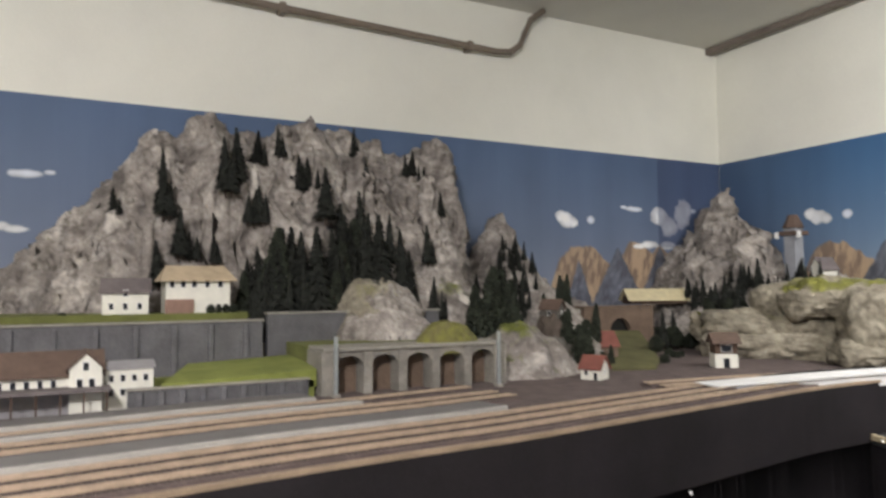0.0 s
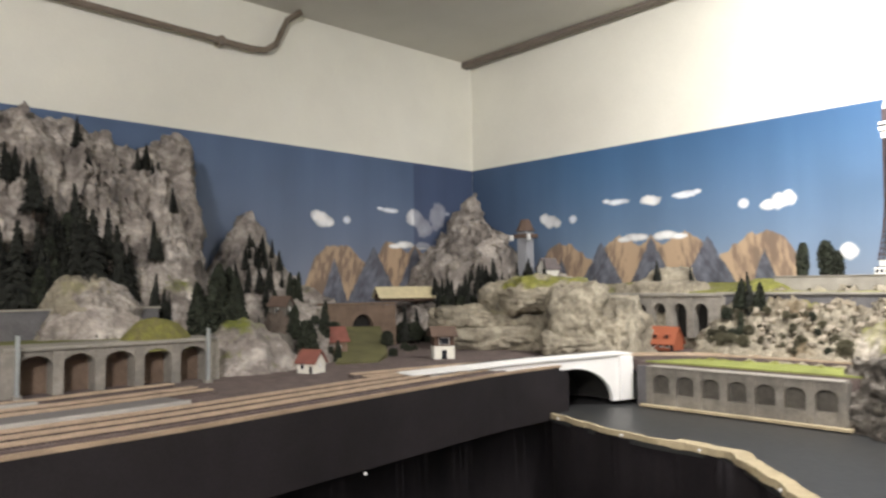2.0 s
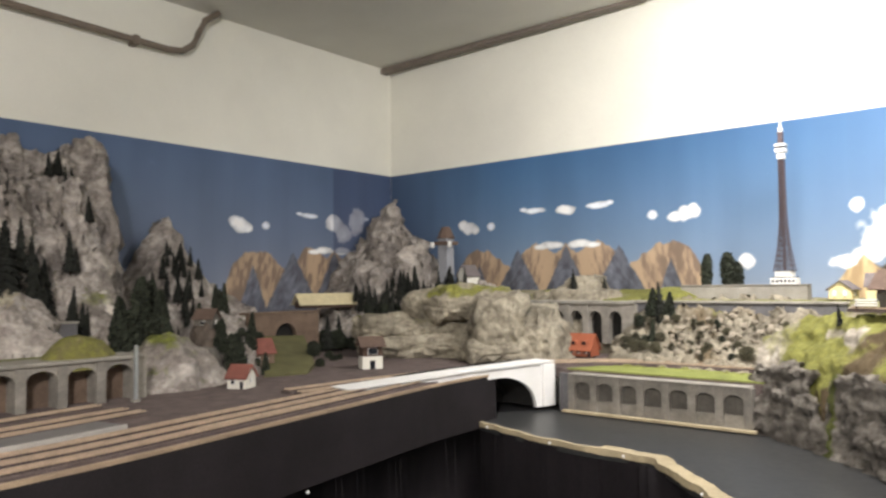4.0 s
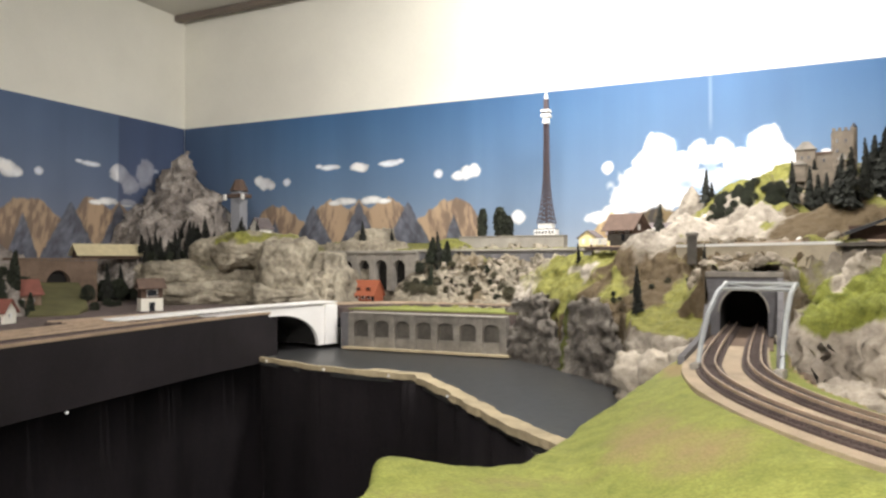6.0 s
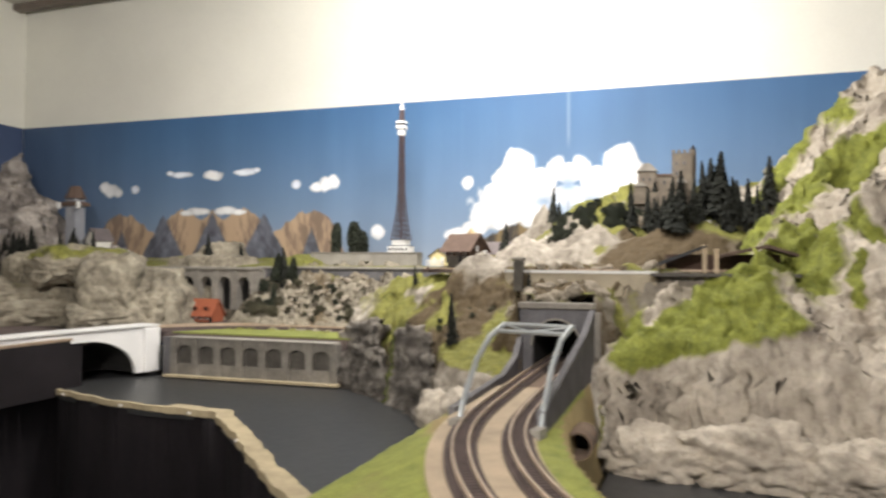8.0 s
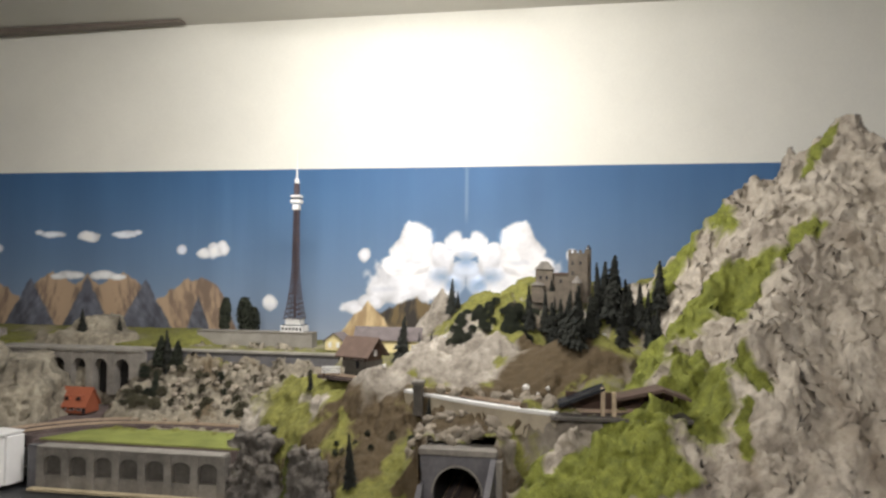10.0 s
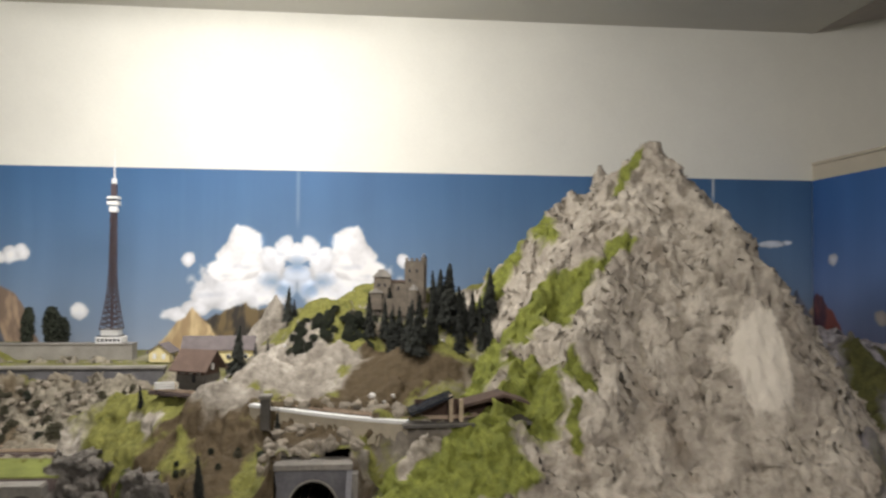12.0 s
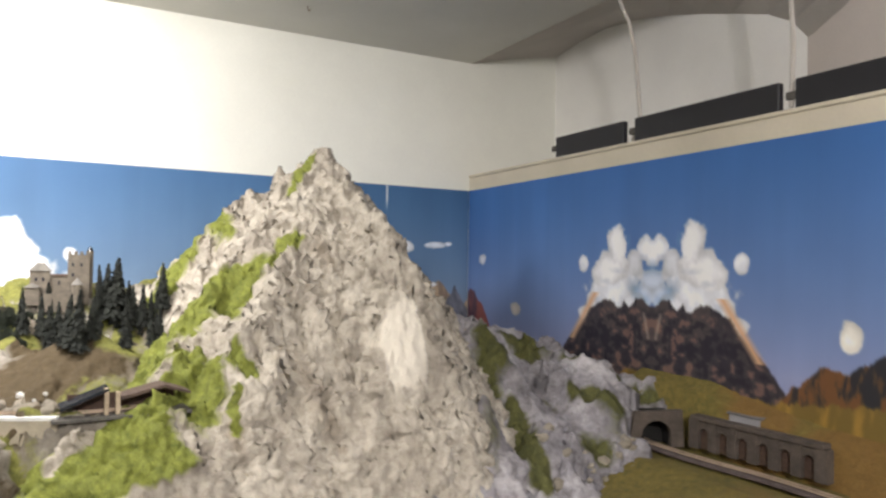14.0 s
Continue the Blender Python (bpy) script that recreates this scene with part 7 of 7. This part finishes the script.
# clumps up the gullies: y, foot height, tree height
for y, z0, h in ((0.175, 1.637, 0.135), (0.324, 1.699, 0.15), (0.354, 1.73, 0.13), (0.441, 1.802, 0.08), (0.487, 1.825, 0.09), (0.061, 1.648, 0.055), (0.537, 1.723, 0.08), (0.564, 1.731, 0.07), (0.386, 1.624, 0.085), (0.417, 1.625, 0.10), (0.582, 1.632, 0.11),
                 (0.737, 1.852, 0.075), (0.743, 1.785, 0.05), (0.92, 1.809, 0.068), (0.945, 1.809, 0.068), (0.963, 1.793, 0.055), (0.973, 1.665, 0.06), (0.211, 1.531, 0.098), (0.243, 1.526, 0.055), (0.293, 1.515, 0.06), (0.161, 1.454, 0.09), (0.899, 1.518, 0.088)):
    for q in range(2):
        yy, hh = y + q * 0.014 + rnd.uniform(-0.004, 0.004), h * (1.0 if q == 0 else rnd.uniform(0.6, 0.9))
        x = -2.02
        while x > -2.40 and height_at(WM, x, yy) < z0:
            x -= 0.008
        plant(FIRS[::2], x + 0.030, yy, z0 - 0.03, hh * 0.92, rnd)
for k in range(26):
    x, y = rnd.uniform(-2.44, -2.25), rnd.uniform(1.25, 1.47)
    z = height_at(west_peak, x, y)
    if z < 1.56:
        plant(FIRS, x, y, z - 0.012, rnd.uniform(0.045, 0.07), rnd)
for k in range(18):      # scrub and trees below the brown wall and the shed
    x, y = rnd.uniform(-2.22, -2.06), rnd.uniform(1.86, 2.06)
    plant(LEAFY if k % 2 else FIRS, x, y, max(DECK, height_at(middle_rock, x, y), height_at(spire_hill, x, y)) - 0.006, rnd.uniform(0.05, 0.11), rnd)
plant(SHRUBS, -1.85, 1.557, DECK + 0.02, 0.055, rnd)
for q in range(4):      # hedge before the villa
    plant(SHRUBS, -1.972, 0.262 + 0.018 * q, 1.364, 0.042, rnd)
for k in range(22):      # firs on the near side of the pointed rock
    y, z0 = rnd.uniform(1.25, 1.42), rnd.uniform(1.40, 1.56)
    x = -2.10
    while x > -2.45 and height_at(west_peak, x, y) < z0:
        x -= 0.01
    if x > -2.45:
        plant(FIRS, x + 0.02, y, z0 - 0.015, rnd.uniform(0.05, 0.075), rnd)
for k in range(16):      # dark scrub below it
    x, y = rnd.uniform(-1.95, -1.74), rnd.uniform(1.12, 1.32)
    plant(BUSHY if k % 2 else SHRUBS, x, y, max(DECK, height_at(shoulder, x, y)) - 0.006, rnd.uniform(0.04, 0.08), rnd)
for x, y, h in ((-2.05, 1.42, 0.11), (-2.0, 1.46, 0.09), (-2.08, 1.50, 0.10), (-1.97, 1.36, 0.07)):
    plant(LEAFY, x, y, max(DECK, height_at(west_peak, x, y)) - 0.005, h, rnd)
bm = slab([(-1.71, 1.26), (-1.67, 1.38), (-1.78, 1.50), (-1.92, 1.60), (-2.10, 1.72), (-2.14, 1.56), (-1.90, 1.42)], DECK - 0.01, DECK + 0.004)
for v in bm.verts:
    if v.co.z > DECK:
        v.co.z += 0.075 * min(1, max(0, (-1.72 - v.co.x) / 0.40))
structure("lawn", bm, DRYGRASS, "dull green grass below the brown wall", "lawn")
for x, y, h in ((-1.88, 0.98, 0.155), (-1.84, 1.03, 0.13), (-1.92, 1.04, 0.15), (-1.86, 0.93, 0.12)):
    plant(BUSHY, x, y, 1.26, h, rnd)
    plant(FIRS[2:], x - 0.03, y + 0.03, 1.27, h, rnd)
plant(PLUMP, -1.73, 1.185, DECK, 0.125, rnd)
plant(FIRS, -1.80, 1.06, DECK + 0.02, 0.12, rnd)
OUTCROP = bpy.data.objects["rock_outcrop"]
rock_piece(OUTCROP, (-1.835, 1.165, 1.265), (0.042, 0.050, 0.085), 20, 51, 3.2, (0.009, 26, (1, 1, 0.7)), GALLERY, fine=4)
rock_piece(OUTCROP, (-1.775, 1.115, 1.235), (0.040, 0.045, 0.055), 60, 54, 2.6, (0.009, 26, (1, 1, 0.7)), NICHESTONE, fine=4)
house("stone_hut", (-1.842, 1.165, 1.335), 30, 0.052, 0.046, 0.030, 0.022, NICHESTONE, ROOF_B, "old dark stone hut on a craggy rock", [(0.0, 0.010, 0.008, 0.010)], [(0.0, 0.012, 0.008, 0.010)])
for k in range(10):
    x, y = rnd.uniform(-2.1, -1.75), rnd.uniform(1.28, 1.75)
    plant(SHRUBS, x, y, max(DECK, height_at(west_peak, x, y)) - 0.005, rnd.uniform(0.03, 0.06), rnd)
for x, y, h in ((-2.04, 0.41, 0.06), (-2.06, 0.37, 0.055), (-2.0, 0.02, 0.04), (-2.03, -0.05, 0.05)):
    plant(SHRUBS, x, y, 1.345, h, rnd)
for k in range(26):      # dark wood on the low end of the boulder hill
    f = rnd.random()
    plant(FIRS[::2] if k % 4 else LEAFY, -2.03 + 0.16 * f + rnd.uniform(-0.02, 0.02), 1.965 + 0.02 * f + rnd.uniform(-0.035, 0.035), 1.318 + 0.012 * f, rnd.uniform(0.050, 0.082), rnd)
for k in range(72):      # dark trees on the flank of the spire and behind the boulder hill
    f = rnd.random()
    x, y = -2.32 + 0.50 * f + rnd.uniform(-0.03, 0.03), 2.18 + 0.20 * f + rnd.uniform(-0.05, 0.03)
    z = max(height_at(spire_hill, x, y), height_at(middle_rock, x, y))
    plant(FIRS, x, y, z - 0.015, rnd.uniform(0.05, 0.09), rnd)
for x, y, h in ((-1.40, 2.44, 0.10), (-1.30, 2.50, 0.06)):
    plant(FIRS, x, y, 1.385, h, rnd)
plant(PLUMP, -0.932, 2.53, 1.43, 0.090, rnd)
plant(PLUMP, -0.856, 2.53, 1.43, 0.092, rnd)
plant(PLUMP, -0.828, 2.535, 1.43, 0.066, rnd)
for k in range(70):      # scrub in front of the upper wall
    x, y = rnd.uniform(-1.15, -0.45), rnd.uniform(2.16, 2.30)
    plant(DRY if rnd.random() < 0.93 else SHRUBS, x, y, height_at(scree, x, y) - 0.006, rnd.uniform(0.025, 0.055) * (1.5 if x < -0.95 else 1.0), rnd)
for k in range(7):      # dark bushes at the end of the viaduct
    x, y = rnd.uniform(-1.07, -0.96), rnd.uniform(2.22, 2.31)
    plant(SHRUBS if k % 3 else BUSHY, x, y, height_at(scree, x, y) - 0.006, rnd.uniform(0.04, 0.075), rnd)
plant(FIRS, -1.0, 2.31, 1.30, 0.10, rnd)
plant(SHRUBS, -1.06, 2.37, 1.372, 0.05, rnd)
plant(SHRUBS, -1.02, 2.46, 1.385, 0.05, rnd)
GH = green_hill
for x, y, top in ((-0.411, 1.95, 1.408), (-0.113, 2.28, 1.608), (-0.095, 2.29, 1.57), (-0.24, 2.20, 1.498), (-0.186, 2.20, 1.484), (-0.16, 2.23, 1.47)):
    z = height_at(GH, x, y)
    plant(FIRS, x, y, z - 0.006, min(0.17, max(0.045, top - z)), rnd)
for x, y, h in ((-0.065, 1.69, 0.045), (0.215, 1.99, 0.10), (0.25, 2.02, 0.085), (0.20, 1.96, 0.07), (0.265, 1.94, 0.075), (0.34, 1.93, 0.075), (0.12, 2.09, 0.085)):
    plant(FIRS, x, y, height_at(GH, x, y) - 0.008, h, rnd)
plant(FIRS[1:2], -0.178, 1.525, 1.215, 0.140, rnd)
plant(SHRUBS, -0.085, 1.655, 1.27, 0.07, rnd)
for x, y, h in ((0.30, 2.16, 0.105), (0.325, 2.15, 0.12), (0.35, 2.17, 0.12), (0.375, 2.16, 0.10), (0.335, 2.19, 0.115), (0.36, 2.13, 0.095), (0.285, 2.14, 0.085), (0.40, 2.15, 0.085)):
    plant(FIRS, x, y, max(height_at(GH, x, y), height_at(east_mountain, x, y)) - 0.01, h, rnd)
for k in range(20):      # fir wood beside the castle
    x, y = rnd.uniform(0.17, 0.47), rnd.uniform(2.05, 2.20)
    plant(FIRS, x, y, max(height_at(GH, x, y), height_at(east_mountain, x, y)) - 0.01, rnd.uniform(0.07, 0.11) if x > 0.27 else rnd.uniform(0.045, 0.075), rnd)
for k in range(70):      # dark scrub between the saddle and the castle hill
    x, y = rnd.uniform(-0.08, 0.13), rnd.uniform(2.03, 2.16)
    plant(DRY if k % 9 == 0 else SHRUBS, x, y, height_at(GH, x, y) - 0.008, rnd.uniform(0.026, 0.056), rnd)
for k in range(16):
    x, y = rnd.uniform(-0.30, -0.05), rnd.uniform(1.60, 1.74)
    plant(DRY if k % 2 else SHRUBS, x, y, height_at(GH, x, y) - 0.006, rnd.uniform(0.018, 0.035), rnd)
for x, y, h in ((0.235, 1.905, 0.105), (0.212, 1.93, 0.09), (0.185, 2.07, 0.085), (0.16, 2.11, 0.08), (0.265, 2.03, 0.09), (0.285, 1.97, 0.08)):
    plant(FIRS[:2], x, y, height_at(GH, x, y) - 0.006, h, rnd)
chip = thing("plaster_chip", (0.128, 1.80, 1.40), "loose white plaster chip on the slope", "plaster chip", "plaster chips")
bm = bmesh.new()
bmesh.ops.create_icosphere(bm, subdivisions=1, radius=0.009)
for v in bm.verts:
    v.co *= 0.75 + 0.4 * rnd.random()
part("lump", bm, SNOW, chip)
for x, y, s in ((0.175, 1.80, 0.6), (0.155, 1.775, 0.5), (-0.195, 1.83, 0.55), (0.27, 1.99, 0.8), (0.30, 1.96, 0.7), (-0.10, 2.10, 0.5)):
    copy_thing(chip, pose(x, y, height_at(GH, x, y) + 0.004, 20, 30, 50 * x) @ Matrix.Scale(s, 4))
chip.matrix_basis = pose(0.128, 1.80, height_at(GH, 0.128, 1.80) + 0.006)


# ---- boulder below the wood, loose stones ----
def boulder(X, Y):
    z = dome(X, Y, -1.945, 0.665, 0.115, 0.125, 1.25, 0.195, 2.6)
    return z + 0.018 * ridged(X * 14, Y * 14, 4, 71) + 0.006 * ridged(X * 40, Y * 40, 3, 72)


land("boulder", -2.08, -1.80, 0.52, 0.81, 0.006, boulder, ROCK_C, "large pale grey boulder above the arched wall", "boulder", 1.24, lambda X, Y, Z, S: (0.25 + 0.6 * fbm(X * 14, Y * 14, 3, 73) - 0.1 * S, 0.2 + 0 * X), 0.012, chip=(0.006, 14, (1, 1, 1)))


def stone_mesh(seed):
    r = random.Random(seed)
    bm = bmesh.new()
    bmesh.ops.create_icosphere(bm, subdivisions=1, radius=1.0)
    for v in bm.verts:
        v.co = Vector((v.co.x * 1.2, v.co.y * 0.9, v.co.z * 0.75)) * r.uniform(0.7, 1.15)
    return mesh_of("stone", bm, STONE)


STONE = plain("broken_stone", srgb(172, 162, 146), 0.22, 60, 260, 0.9, 0.7, 0.002, by_object=0.35)
STONES = [stone_mesh(k) for k in range(5)]


def stones(parent, n, x0, x1, y0, y1, ground, s0, s1, seed):
    r = random.Random(seed)
    for k in range(n):
        x, y = r.uniform(x0, x1), r.uniform(y0, y1)
        ob = new("stone", STONES[r.randrange(5)])
        ob.parent = parent
        ob.matrix_basis = pose(x, y, height_at(ground, x, y) + 0.002, r.uniform(0, 60), r.uniform(0, 60), r.uniform(0, 360)) @ Matrix.Scale(r.uniform(s0, s1), 4)


stones(bpy.data.objects["scree_slope"], 130, -1.02, -0.42, 2.17, 2.32, scree, 0.006, 0.016, 5)
stones(bpy.data.objects["hillside"], 46, -0.10, 0.19, 1.58, 1.735, green_hill, 0.007, 0.019, 6)
stones(bpy.data.objects["hillside"], 22, -0.19, -0.05, 1.36, 1.395, green_hill, 0.005, 0.012, 7)
for x, y, z, sx, sz, k in ((-0.172, 1.415, 1.115, 0.034, 0.055, 41), (-0.118, 1.392, 1.128, 0.036, 0.050, 44), (-0.068, 1.378, 1.140, 0.030, 0.042, 47)):
    rock_piece(bpy.data.objects["hillside"], (x, y, z), (sx, 0.030, sz), -20, k, 2.8, (0.006, 34, (0.8, 0.8, 1.5)), ROCK_R, fine=4)
stones(bpy.data.objects["hillside"], 30, -0.05, 0.12, 1.545, 1.60, green_hill, 0.007, 0.015, 9)
# broken ledge along the foot of the mountain
for x, y, z, sx, sz, k in ((0.20, 1.392, 1.085, 0.085, 0.050, 61), (0.345, 1.375, 1.092, 0.10, 0.062, 64), (0.50, 1.362, 1.085, 0.11, 0.055, 67), (0.66, 1.352, 1.090, 0.11, 0.060, 70)):
    rock_piece(FOOT, (x, y, z), (sx, 0.060, sz), -6, k, 2.6, (0.012, 22, (0.7, 0.7, 1.5)), ROCK_R)
stones(bpy.data.objects["rock_ridge"], 18, 1.20, 1.52, 1.40, 1.50, east_ridge, 0.008, 0.020, 8)
